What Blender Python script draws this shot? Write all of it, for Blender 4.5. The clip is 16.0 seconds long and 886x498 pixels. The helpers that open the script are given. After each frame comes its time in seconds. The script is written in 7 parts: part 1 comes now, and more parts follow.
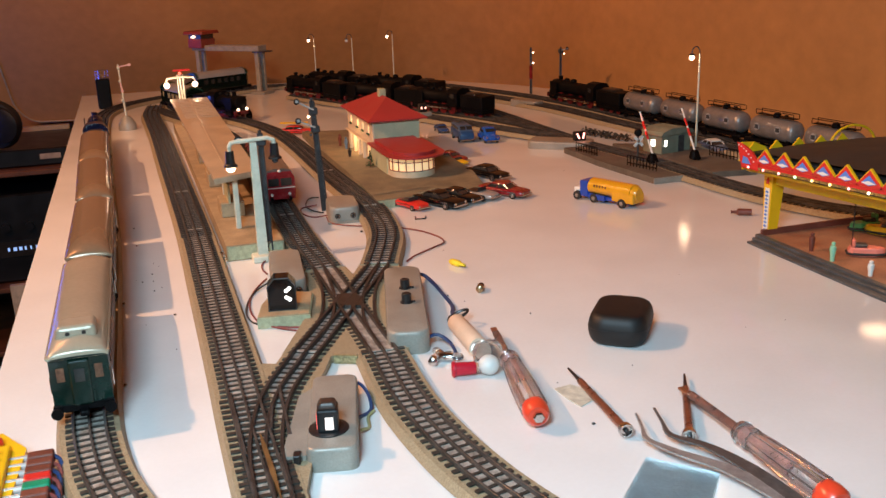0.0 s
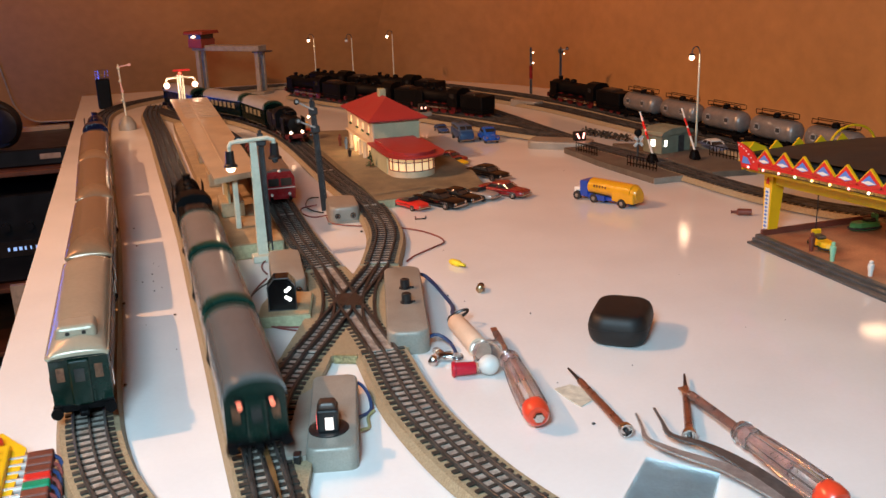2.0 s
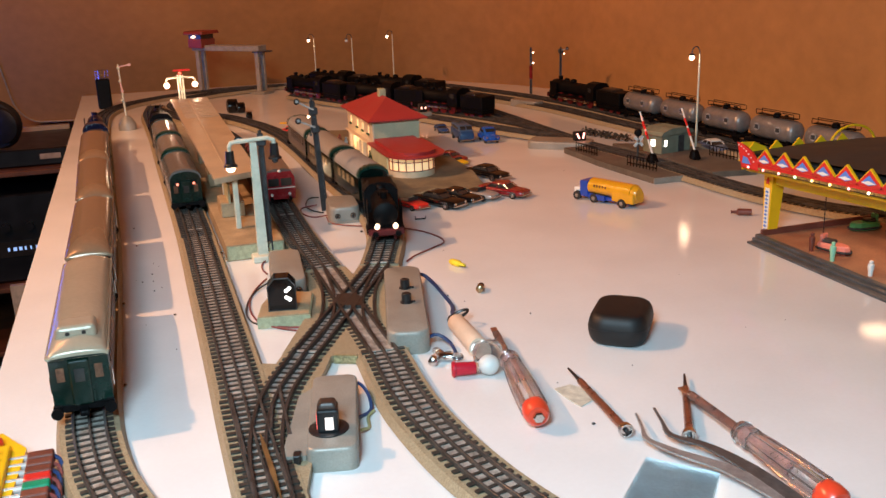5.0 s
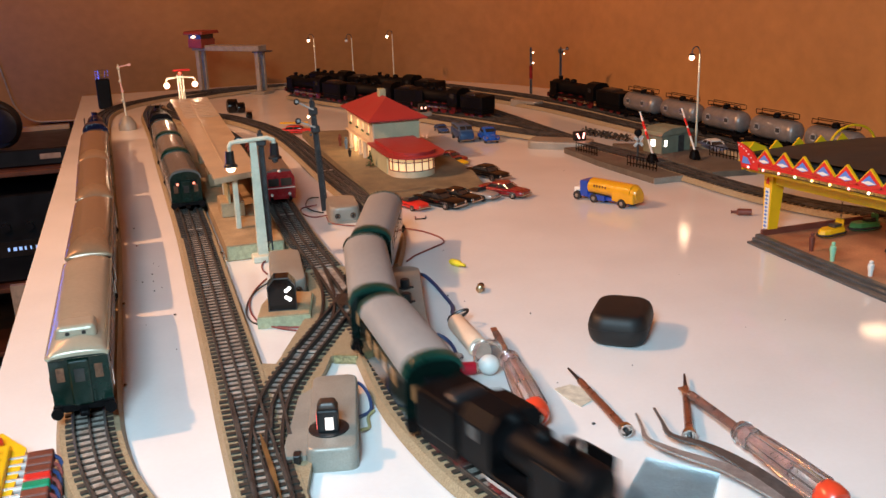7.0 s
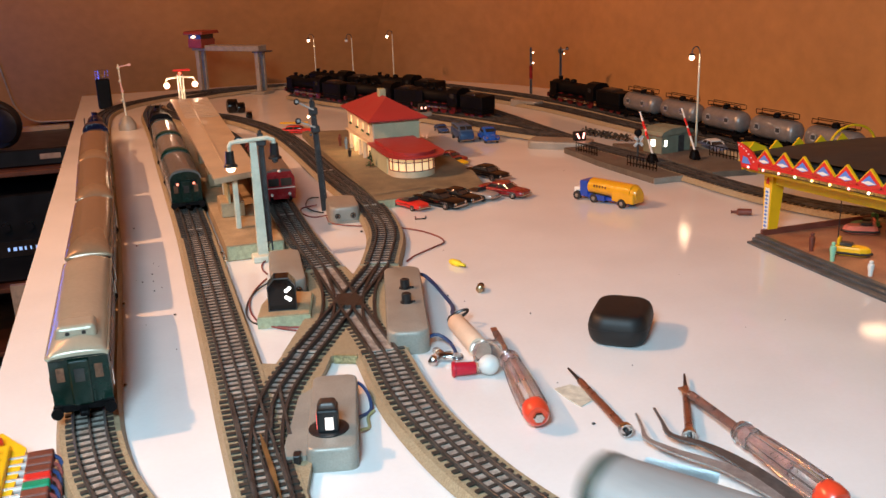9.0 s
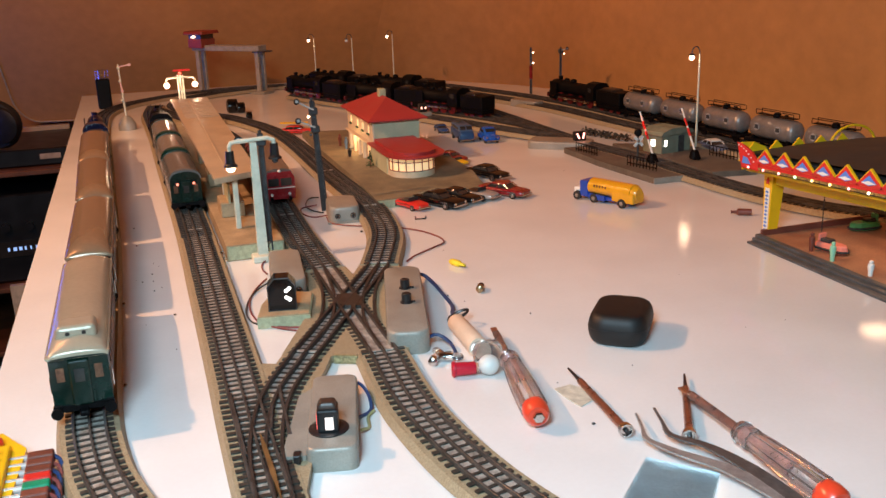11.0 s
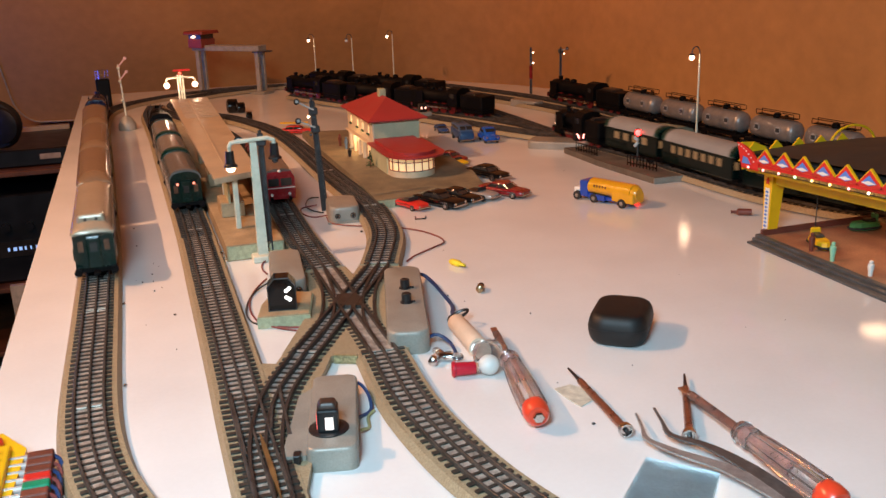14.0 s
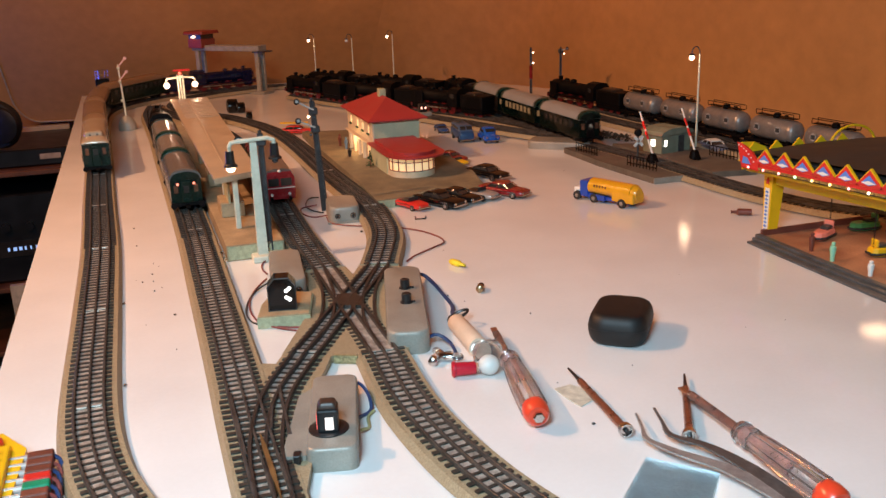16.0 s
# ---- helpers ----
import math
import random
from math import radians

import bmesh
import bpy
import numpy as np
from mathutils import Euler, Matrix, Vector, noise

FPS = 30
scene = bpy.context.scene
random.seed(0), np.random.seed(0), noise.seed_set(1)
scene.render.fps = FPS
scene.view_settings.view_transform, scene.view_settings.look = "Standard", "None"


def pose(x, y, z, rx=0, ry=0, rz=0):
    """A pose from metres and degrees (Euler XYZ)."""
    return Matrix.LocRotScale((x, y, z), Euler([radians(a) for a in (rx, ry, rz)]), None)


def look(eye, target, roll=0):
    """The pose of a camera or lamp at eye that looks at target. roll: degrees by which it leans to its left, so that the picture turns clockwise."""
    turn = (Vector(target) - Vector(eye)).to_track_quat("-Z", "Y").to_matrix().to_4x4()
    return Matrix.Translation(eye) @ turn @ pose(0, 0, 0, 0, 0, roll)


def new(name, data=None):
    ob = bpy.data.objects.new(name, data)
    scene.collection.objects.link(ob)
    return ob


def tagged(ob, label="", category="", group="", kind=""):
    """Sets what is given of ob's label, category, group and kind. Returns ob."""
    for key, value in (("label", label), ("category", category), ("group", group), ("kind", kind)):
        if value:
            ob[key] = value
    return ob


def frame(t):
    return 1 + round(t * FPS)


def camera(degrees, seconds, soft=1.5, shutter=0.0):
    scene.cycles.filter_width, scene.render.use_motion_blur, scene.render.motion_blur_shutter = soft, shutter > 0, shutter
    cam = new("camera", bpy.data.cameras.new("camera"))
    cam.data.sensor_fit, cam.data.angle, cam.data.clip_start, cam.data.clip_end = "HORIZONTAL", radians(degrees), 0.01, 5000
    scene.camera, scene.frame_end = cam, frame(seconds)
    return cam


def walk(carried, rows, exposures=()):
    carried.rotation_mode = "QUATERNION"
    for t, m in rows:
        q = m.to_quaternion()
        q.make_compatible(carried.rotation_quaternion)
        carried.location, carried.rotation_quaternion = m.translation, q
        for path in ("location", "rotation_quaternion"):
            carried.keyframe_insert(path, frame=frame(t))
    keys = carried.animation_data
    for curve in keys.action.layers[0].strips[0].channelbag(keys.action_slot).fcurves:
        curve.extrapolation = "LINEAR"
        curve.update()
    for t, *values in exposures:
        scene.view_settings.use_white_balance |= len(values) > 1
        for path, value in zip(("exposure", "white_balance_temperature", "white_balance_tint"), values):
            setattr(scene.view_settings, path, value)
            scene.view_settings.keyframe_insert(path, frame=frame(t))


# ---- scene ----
cam = camera(50.34, 16.0, soft=1.5, shutter=0.9)
EYE = Vector((0.049, -0.561, 0.257))
VIEW = look(EYE, EYE + Vector((0.2906, 0.9113, -0.2919)), -1.945)
walk(cam, [(0.0, VIEW), (16.0, VIEW)], [(0.0, -0.07), (4.0, -0.04), (7.0, 0.02), (9.0, 0.03), (12.0, -0.06), (16.0, -0.09)])

# ---- light ----
world = bpy.data.worlds.new("room_air")
scene.world = world
world.use_nodes = True
world.node_tree.nodes["Background"].inputs[0].default_value = (1.0, 0.62, 0.36, 1)
world.node_tree.nodes["Background"].inputs[1].default_value = 0.004


def lamp(name, kind, where, at, power, color, size=0.1, spot=60, blend=0.5):
    data = bpy.data.lights.new(name, kind)
    data.energy, data.color = power, color
    if kind == "AREA":
        data.shape, data.size = "DISK", size
    else:
        data.shadow_soft_size = size
    if kind == "SPOT":
        data.spot_size, data.spot_blend = radians(spot), blend
    ob = new(name, data)
    ob.matrix_world = look(where, at)
    return ob


lamp("room_lamp_light", "AREA", (-0.59, 0.31, 0.79), (0.95, 0.62, 0.05), 13.2, (1.0, 0.49, 0.248), 0.03)
# added soft fill for the far end and the side wall, no lamp there
lamp("ceiling_lamp_light", "AREA", (-0.45, 0.75, 1.02), (1.2, 0.80, 0.2), 5.6, (1.0, 0.395, 0.145), 0.35)
lamp("work_lamp_light", "AREA", (-0.12, -0.64, 0.52), (0.10, 0.0, 0), 11.0, (0.55, 0.83, 1.0), 0.26)

# ---- materials ----
MATS = {}


def mat(name, color, rough=0.5, metal=0.0, var=0.15, scale=60.0, bump=0.0, fine=600.0, emit=None, power=0.0,
        glass=0.0, coat=0.0, rand=0.0, second=None, cover=0.55, spec=0.5):
    """A surface: base colour with variation at two scales, fine relief; second: colour of stains or wear."""
    if name in MATS:
        return MATS[name]
    m = bpy.data.materials.new(name)
    m.use_nodes = True
    nt = m.node_tree
    b = nt.nodes["Principled BSDF"]
    b.inputs["Roughness"].default_value, b.inputs["Metallic"].default_value = rough, metal
    b.inputs["Transmission Weight"].default_value, b.inputs["Coat Weight"].default_value = glass, coat
    b.inputs["Coat Roughness"].default_value, b.inputs["Specular IOR Level"].default_value = 0.12, spec
    tc = nt.nodes.new("ShaderNodeTexCoord")
    n1, n2 = nt.nodes.new("ShaderNodeTexNoise"), nt.nodes.new("ShaderNodeTexNoise")
    n1.inputs["Scale"].default_value, n1.inputs["Detail"].default_value = scale, 5.0
    n2.inputs["Scale"].default_value, n2.inputs["Detail"].default_value = fine, 3.0
    for n in (n1, n2):
        nt.links.new(tc.outputs["Object"], n.inputs["Vector"])
    ramp = nt.nodes.new("ShaderNodeValToRGB")
    c = Vector(color)
    d = Vector(second) if second else c * (1 - 1.6 * var)
    e = c * (1 + var)
    ramp.color_ramp.elements[0].position, ramp.color_ramp.elements[0].color = 1 - cover - 0.13, (*d, 1)
    ramp.color_ramp.elements[1].position, ramp.color_ramp.elements[1].color = 1 - cover + 0.25, (*e, 1)
    nt.links.new(n1.outputs["Fac"], ramp.inputs["Fac"])
    mix = nt.nodes.new("ShaderNodeMix")
    mix.data_type, mix.blend_type = "RGBA", "OVERLAY"
    mix.inputs[0].default_value = min(1.0, var * 1.6)
    nt.links.new(ramp.outputs["Color"], mix.inputs[6])
    nt.links.new(n2.outputs["Fac"], mix.inputs[7])
    last = mix.outputs[2]
    if rand:
        info, hsv = nt.nodes.new("ShaderNodeObjectInfo"), nt.nodes.new("ShaderNodeHueSaturation")
        mr = nt.nodes.new("ShaderNodeMapRange")
        mr.inputs[3].default_value, mr.inputs[4].default_value = 1 - rand, 1 + rand
        nt.links.new(info.outputs["Random"], mr.inputs[0])
        nt.links.new(mr.outputs[0], hsv.inputs["Value"])
        nt.links.new(last, hsv.inputs["Color"])
        last = hsv.outputs["Color"]
    nt.links.new(last, b.inputs["Base Color"])
    rr = nt.nodes.new("ShaderNodeMapRange")
    rr.inputs[3].default_value, rr.inputs[4].default_value = max(0.02, rough * 0.75), min(1, rough * 1.3)
    nt.links.new(n1.outputs["Fac"], rr.inputs[0])
    nt.links.new(rr.outputs[0], b.inputs["Roughness"])
    if bump:
        bp = nt.nodes.new("ShaderNodeBump")
        bp.inputs["Strength"].default_value, bp.inputs["Distance"].default_value = bump, 0.0006
        nt.links.new(n2.outputs["Fac"], bp.inputs["Height"])
        nt.links.new(bp.outputs["Normal"], b.inputs["Normal"])
    if emit:
        b.inputs["Emission Color"].default_value, b.inputs["Emission Strength"].default_value = (*emit, 1), power
    MATS[name] = m
    return m


TABLE = mat("white_lacquered_board", (0.74, 0.72, 0.71), 0.115, 0, 0.045, 9, 0.05, 300)
WALLM = mat("warm_plaster", (0.55, 0.245, 0.074), 0.8, 0, 0.11, 2.6, 0.12, 40)
# for closing surfaces out of view, dark so that less light bounces back
UNSEENWALL = mat("dark_unseen_wall", (0.10, 0.055, 0.03), 0.7, 0, 0.15, 4, 0.2, 40)
ROOMD = mat("dark_room_wood", (0.05, 0.028, 0.02), 0.5, 0, 0.3, 8, 0.2, 90)
BED = mat("printed_gravel_tin", (0.33, 0.265, 0.17), 0.55, 0.15, 0.22, 900, 0.5, 2600, second=(0.22, 0.165, 0.095), cover=0.62)
BEDG = mat("grey_ballast_tin", (0.47, 0.44, 0.40), 0.38, 0.5, 0.35, 160, 0.5, 1500, second=(0.20, 0.17, 0.14), cover=0.6)
SLEEP = mat("dark_sleeper_tin", (0.050, 0.041, 0.034), 0.5, 0.2, 0.3, 200, 0.2, 1200, rand=0.25)
RAIL = mat("tarnished_rail_steel", (0.085, 0.077, 0.072), 0.45, 0.45, 0.35, 90, 0.2, 900)
CLIP = mat("bright_tin_clip", (0.75, 0.72, 0.66), 0.3, 0.8, 0.1, 200)
GREYBOX = mat("grey_green_cast_metal", (0.30, 0.275, 0.235), 0.42, 0.15, 0.12, 40, 0.12, 900)
BLACK = mat("black_plastic", (0.012, 0.012, 0.013), 0.35, 0, 0.2, 80)
BLACKM = mat("black_painted_metal", (0.003, 0.0027, 0.0032), 0.5, 0.0, 0.3, 90, 0.10, 700, spec=0.12)
REDM = mat("red_wheel_enamel", (0.15, 0.014, 0.014), 0.4, 0, 0.25, 120)
STEEL = mat("bright_steel", (0.62, 0.60, 0.58), 0.22, 1.0, 0.1, 120)
# coach green darkened further, so the colour carries the shade at the crossing
SHADEGREEN = mat("shade_darkened_green_tin", (0.0024, 0.0075, 0.006), 0.12, 0.0, 0.15, 60, 0, 600, spec=0.25)
GREENC = mat("bottle_green_tin", (0.004, 0.016, 0.0115), 0.18, 0.0, 0.15, 60, 0, 600, spec=0.4)
ROOFC = mat("tan_grey_tin_roof", (0.36, 0.285, 0.20), 0.24, 0.15, 0.06, 12, 0.03, 300)
ROOFG = mat("grey_tin_roof", (0.21, 0.20, 0.19), 0.20, 0.2, 0.08, 14, 0.03, 300)
ROOFD = mat("brown_tin_roof", (0.255, 0.170, 0.105), 0.20, 0.3, 0.08, 12, 0.03, 300)
ROOFL = mat("pale_grey_tin_roof", (0.29, 0.285, 0.28), 0.5, 0.05, 0.08, 14, 0.03, 300)
ROOFB = mat("dim_brown_roof", (0.17, 0.14, 0.12), 0.3, 0.25, 0.14, 40, 0.05, 500, coat=0.2)
WINLIT = mat("lit_window_amber", (0.06, 0.035, 0.02), 0.08, emit=(1.0, 0.52, 0.22), power=0.20)
WINDARK = mat("dark_window_glass", (0.03, 0.028, 0.026), 0.08, 0)
BULB = mat("glowing_bulb", (1, 0.9, 0.8), 0.3, emit=(1.0, 0.66, 0.42), power=5.0)
BULBR = mat("glowing_red_lamp", (1, 0.2, 0.15), 0.3, emit=(1.0, 0.09, 0.05), power=2.6)
TAILR = mat("red_tail_lamp", (0.5, 0.08, 0.05), 0.3, emit=(1.0, 0.25, 0.15), power=2.5)


# ---- mesh helpers ----
def part(name, bm, material, parent=None, label="", smooth=False, kind=""):
    me = bpy.data.meshes.new(name)
    bmesh.ops.recalc_face_normals(bm, faces=bm.faces)
    bm.to_mesh(me)
    bm.free()
    if smooth:
        for p in me.polygons:
            p.use_smooth = True
        me.set_sharp_from_angle(angle=radians(40))
    me.materials.append(material)
    ob = new(name, me)
    ob.parent = parent
    return tagged(ob, label, kind=kind)


def thing(name, m, label, category, group="", kind=""):
    ob = new(name)
    ob.empty_display_size = 0.01
    ob.matrix_world = m
    return tagged(ob, label, category, group, kind)


def box(bm, x0, x1, y0, y1, z0, z1, bevel=0.0, seg=2, top=1.0):
    vs = [bm.verts.new((x if z == z0 else cx(x0, x1, x, top), y if z == z0 else cx(y0, y1, y, top), z))
          for z in (z0, z1) for y in (y0, y1) for x in (x0, x1)]
    q = [(0, 2, 3, 1), (4, 5, 7, 6), (0, 1, 5, 4), (2, 6, 7, 3), (0, 4, 6, 2), (1, 3, 7, 5)]
    fs = [bm.faces.new([vs[i] for i in f]) for f in q]
    if bevel:
        es = list({e for f in fs for e in f.edges})
        bmesh.ops.bevel(bm, geom=es, offset=bevel, segments=seg, profile=0.5, affect="EDGES")
    return bm


def cx(a, b, v, k):
    return (a + b) / 2 + (v - (a + b) / 2) * k


def rod(bm, p0, p1, r0, r1=None, n=10, caps=True):
    p0, p1 = Vector(p0), Vector(p1)
    r1 = r0 if r1 is None else r1
    q = (p1 - p0).to_track_quat("Z", "Y")
    rings = []
    for p, r in ((p0, r0), (p1, r1)):
        rings.append([bm.verts.new(p + q @ Vector((r * math.cos(a), r * math.sin(a), 0)))
                      for a in (2 * math.pi * i / n for i in range(n))])
    for i in range(n):
        bm.faces.new((rings[0][i], rings[0][(i + 1) % n], rings[1][(i + 1) % n], rings[1][i]))
    if caps:
        bm.faces.new(rings[0][::-1])
        bm.faces.new(rings[1])
    return bm


def lathe(bm, p0, axis, prof, n=16):
    """prof: rows of (distance along the axis, radius)."""
    p0 = Vector(p0)
    ax = Vector(axis).normalized()
    q = ax.to_track_quat("Z", "Y")
    rings = []
    for d, r in prof:
        rings.append([bm.verts.new(p0 + ax * d + q @ Vector((r * math.cos(a), r * math.sin(a), 0)))
                      for a in (2 * math.pi * i / n for i in range(n))])
    for a, b in zip(rings, rings[1:]):
        for i in range(n):
            bm.faces.new((a[i], a[(i + 1) % n], b[(i + 1) % n], b[i]))
    bm.faces.new(rings[0][::-1])
    bm.faces.new(rings[-1])
    return bm


def ball(bm, p, r, n=10, squash=1.0):
    bmesh.ops.create_uvsphere(bm, u_segments=n, v_segments=max(5, n // 2 + 1), radius=r,
                              matrix=Matrix.Translation(p) @ Matrix.Diagonal((1, 1, squash, 1)))
    return bm


def extrude(bm, prof, a, b, axis="x"):
    """A closed outline in the plane across the axis, drawn out from a to b. For x the outline is (y, z); for y (x, z); for z (x, y)."""
    def at(u, v, w):
        return {"x": (w, u, v), "y": (u, w, v), "z": (u, v, w)}[axis]
    r0 = [bm.verts.new(at(u, v, a)) for u, v in prof]
    r1 = [bm.verts.new(at(u, v, b)) for u, v in prof]
    n = len(prof)
    for i in range(n):
        bm.faces.new((r0[i], r0[(i + 1) % n], r1[(i + 1) % n], r1[i]))
    bm.faces.new(r0[::-1])
    bm.faces.new(r1)
    return bm


def rounded(x0, x1, y0, y1, r, n=5):
    pts = []
    for cx_, cy_, a0 in ((x1 - r, y1 - r, 0), (x0 + r, y1 - r, 90), (x0 + r, y0 + r, 180), (x1 - r, y0 + r, 270)):
        for i in range(n + 1):
            a = radians(a0 + 90 * i / n)
            pts.append((cx_ + r * math.cos(a), cy_ + r * math.sin(a)))
    return pts


def tube(bm, pts, r, n=6):
    """A round wire along points."""
    pts = [Vector(p) for p in pts]
    rings = []
    for i, p in enumerate(pts):
        d = (pts[min(i + 1, len(pts) - 1)] - pts[max(i - 1, 0)]).normalized()
        q = d.to_track_quat("Z", "Y")
        rings.append([bm.verts.new(p + q @ Vector((r * math.cos(a), r * math.sin(a), 0)))
                      for a in (2 * math.pi * k / n for k in range(n))])
    for a, b in zip(rings, rings[1:]):
        for i in range(n):
            bm.faces.new((a[i], a[(i + 1) % n], b[(i + 1) % n], b[i]))
    bm.faces.new(rings[0][::-1])
    bm.faces.new(rings[-1])
    return bm


def curve_points(ctrl, step=0.004):
    """A smooth line through the control points, resampled evenly."""
    c = [np.array(p, float) for p in ctrl]
    c = [2 * c[0] - c[1]] + c + [2 * c[-1] - c[-2]]
    raw = []
    for p0, p1, p2, p3 in zip(c, c[1:], c[2:], c[3:]):
        t1 = np.linalg.norm(p1 - p0) ** 0.5 + 1e-9
        t2 = t1 + np.linalg.norm(p2 - p1) ** 0.5
        t3 = t2 + np.linalg.norm(p3 - p2) ** 0.5
        for t in np.linspace(t1, t2, 40, endpoint=False):
            a1 = (t1 - t) / t1 * p0 + t / t1 * p1
            a2 = (t2 - t) / (t2 - t1) * p1 + (t - t1) / (t2 - t1) * p2
            a3 = (t3 - t) / (t3 - t2) * p2 + (t - t2) / (t3 - t2) * p3
            b1 = (t2 - t) / t2 * a1 + t / t2 * a2
            b2 = (t3 - t) / (t3 - t1) * a2 + (t - t1) / (t3 - t1) * a3
            raw.append((t2 - t) / (t2 - t1) * b1 + (t - t1) / (t2 - t1) * b2)
    raw.append(c[-2])
    raw = np.array(raw)
    d = np.concatenate([[0], np.cumsum(np.linalg.norm(np.diff(raw, axis=0), axis=1))])
    s = np.linspace(0, d[-1], max(2, int(d[-1] / step)))
    return np.stack([np.interp(s, d, raw[:, k]) for k in range(raw.shape[1])], 1)


class Line:
    """A track's centre line, walked by its length."""

    def __init__(self, ctrl):
        self.p = curve_points(ctrl, 0.004)
        self.d = np.concatenate([[0], np.cumsum(np.linalg.norm(np.diff(self.p, axis=0), axis=1))])
        self.length = self.d[-1]

    def at(self, s):
        if s < 0:
            u = (self.p[1] - self.p[0]) / np.linalg.norm(self.p[1] - self.p[0])
            return self.p[0] + u * s
        if s > self.length:
            u = (self.p[-1] - self.p[-2]) / np.linalg.norm(self.p[-1] - self.p[-2])
            return self.p[-1] + u * (s - self.length)
        return np.array([np.interp(s, self.d, self.p[:, 0]), np.interp(s, self.d, self.p[:, 1])])

    def near(self, x, y):
        return self.d[int(np.argmin((self.p[:, 0] - x) ** 2 + (self.p[:, 1] - y) ** 2))]

    def place(self, s, span, z=0.0115):
        """The pose of a vehicle whose middle is at s; it looks along the line (its +y)."""
        a, b = self.at(s - span / 2), self.at(s + span / 2)
        m = (a + b) / 2
        return pose(m[0], m[1], z, 0, 0, math.degrees(math.atan2(-(b - a)[0], (b - a)[1])))


# ---- the table and the room ----
ob = part("table", extrude(bmesh.new(), [(-0.061, -1.3), (1.35, -1.3), (1.2, -0.6), (1.0, -0.2), (0.93, 0.10), (0.895, 0.44), (0.880, 0.72), (0.885, 0.95), (0.872, 1.18), (0.825, 1.306), (0.711, 1.474), (0.626, 1.567), (0.40, 1.64), (-0.061, 1.66)], -0.022, 0.0, "z"), TABLE)
tagged(ob, "white lacquered table board carrying a model railway", "table", kind="structure")
WN = Vector((1.0, 0.25, 0)).normalized()
ob = part("wall_right", extrude(bmesh.new(), [(0.80, 2.05), (1.37, -0.23), (1.75, -1.75), (1.85, -1.72), (0.92, 2.05)], -0.9, 1.7, "z"), WALLM)
tagged(ob, "warm ochre plastered wall beside the table", "wall", kind="structure")
ob = part("wall_back", extrude(bmesh.new(), [(-1.9, 2.25), (1.2, 2.25), (1.2, 2.35), (-1.9, 2.35)], -0.9, 1.7, "z"), WALLM)
tagged(ob, "ochre plastered end wall behind the table", "wall", kind="structure")
# left wall, near wall and ceiling are added unseen, only to shape bounced light
ob = part("wall_left", extrude(bmesh.new(), [(-2.0, -1.75), (-1.9, -1.75), (-1.9, 2.35), (-2.0, 2.35)], -0.9, 1.7, "z"), UNSEENWALL)
tagged(ob, "unseen side wall, kept dark to hold back bounced light", "wall", kind="structure")
ob = part("wall_near", extrude(bmesh.new(), [(-2.0, -1.85), (1.85, -1.85), (1.85, -1.75), (-2.0, -1.75)], -0.9, 1.7, "z"), UNSEENWALL)
tagged(ob, "unseen wall behind the work place, kept dark against bounced light", "wall", kind="structure")
ob = part("floor", extrude(bmesh.new(), [(-2, -1.85), (1.85, -1.85), (1.85, 2.35), (-2, 2.35)], -0.95, -0.9, "z"), ROOMD)
tagged(ob, "dark wooden floor of the room", "floor", kind="structure")
ob = part("ceiling", extrude(bmesh.new(), [(-2, -1.85), (1.85, -1.85), (1.85, 2.35), (-2, 2.35)], 1.7, 1.75, "z"), UNSEENWALL)
tagged(ob, "unseen ceiling, kept dark to cut bounced light", "ceiling", kind="structure")
# sloped ceiling board over the far end
PX = Vector((0.978, -0.208, 0.0)).normalized()
PY = Vector((0.178, 0.866, 0.467)).normalized().cross(PX).normalized()
PY = PY if PY.z > 0 else -PY
pm = Matrix((PX, PY, PX.cross(PY))).transposed().to_4x4()
pm.translation = (-0.240, 2.083, -0.105)
ob = part("sloped_ceiling", extrude(bmesh.new(), [(1.35, 0.0), (1.35, 1.5), (0.0, 1.5)] + [(0.055 - 0.055 * math.cos(a), 0.075 - 0.075 * math.sin(a)) for a in (radians(15 * i) for i in range(7))], -0.02, 0.0, "z"), WALLM)
ob.matrix_world = pm
tagged(ob, "dull brown sloped ceiling board with a rounded corner", "ceiling", kind="structure")
# added hollow curve from the sloped board to the side wall softens the shade edge
WD = Vector((0.57, -2.28, 0)).normalized()
bm = bmesh.new()
rows = []
for i in range(8):
    ly = -0.35 + 1.8 * i / 7
    p1 = Vector((-0.240, 2.083, -0.105)) + PX * (1.11406 + 0.22824 * ly) + PY * ly
    p0, p2 = p1 - PX * 0.24, p1 + WD * 0.30
    arc = [p0 * (1 - f) ** 2 + p1 * 2 * f * (1 - f) + p2 * f * f + Vector((-0.0004, -0.0008, 0)) for f in (k / 14 for k in range(15))]
    rows.append([bm.verts.new(p) for p in arc] + [bm.verts.new(p1 + Vector((0.004, 0.01, 0)))])
for a, b in zip(rows, rows[1:]):
    for k in range(16):
        bm.faces.new((a[k], a[(k + 1) % 16], b[(k + 1) % 16], b[k]))
bm.faces.new(rows[0]), bm.faces.new(rows[-1])
ob = part("wall_cove", bm, WALLM, smooth=True)
tagged(ob, "added rounded hollow softening the shade edge between sloped board and side wall", "wall", kind="structure")
TRIM = mat("pale_edge_trim", (0.5, 0.36, 0.22), 0.5)
ob = part("trim", tube(bmesh.new(), [(0.0, 0.9, 0.002), (0.0, 0.3, 0.002)] + [(0.055 - 0.055 * math.cos(a), 0.075 - 0.075 * math.sin(a), 0.002) for a in (radians(15 * i) for i in range(7))] + [(0.25, 0, 0.002), (0.6, 0.0, 0.002)], 0.0022), TRIM)
ob.matrix_world = pm
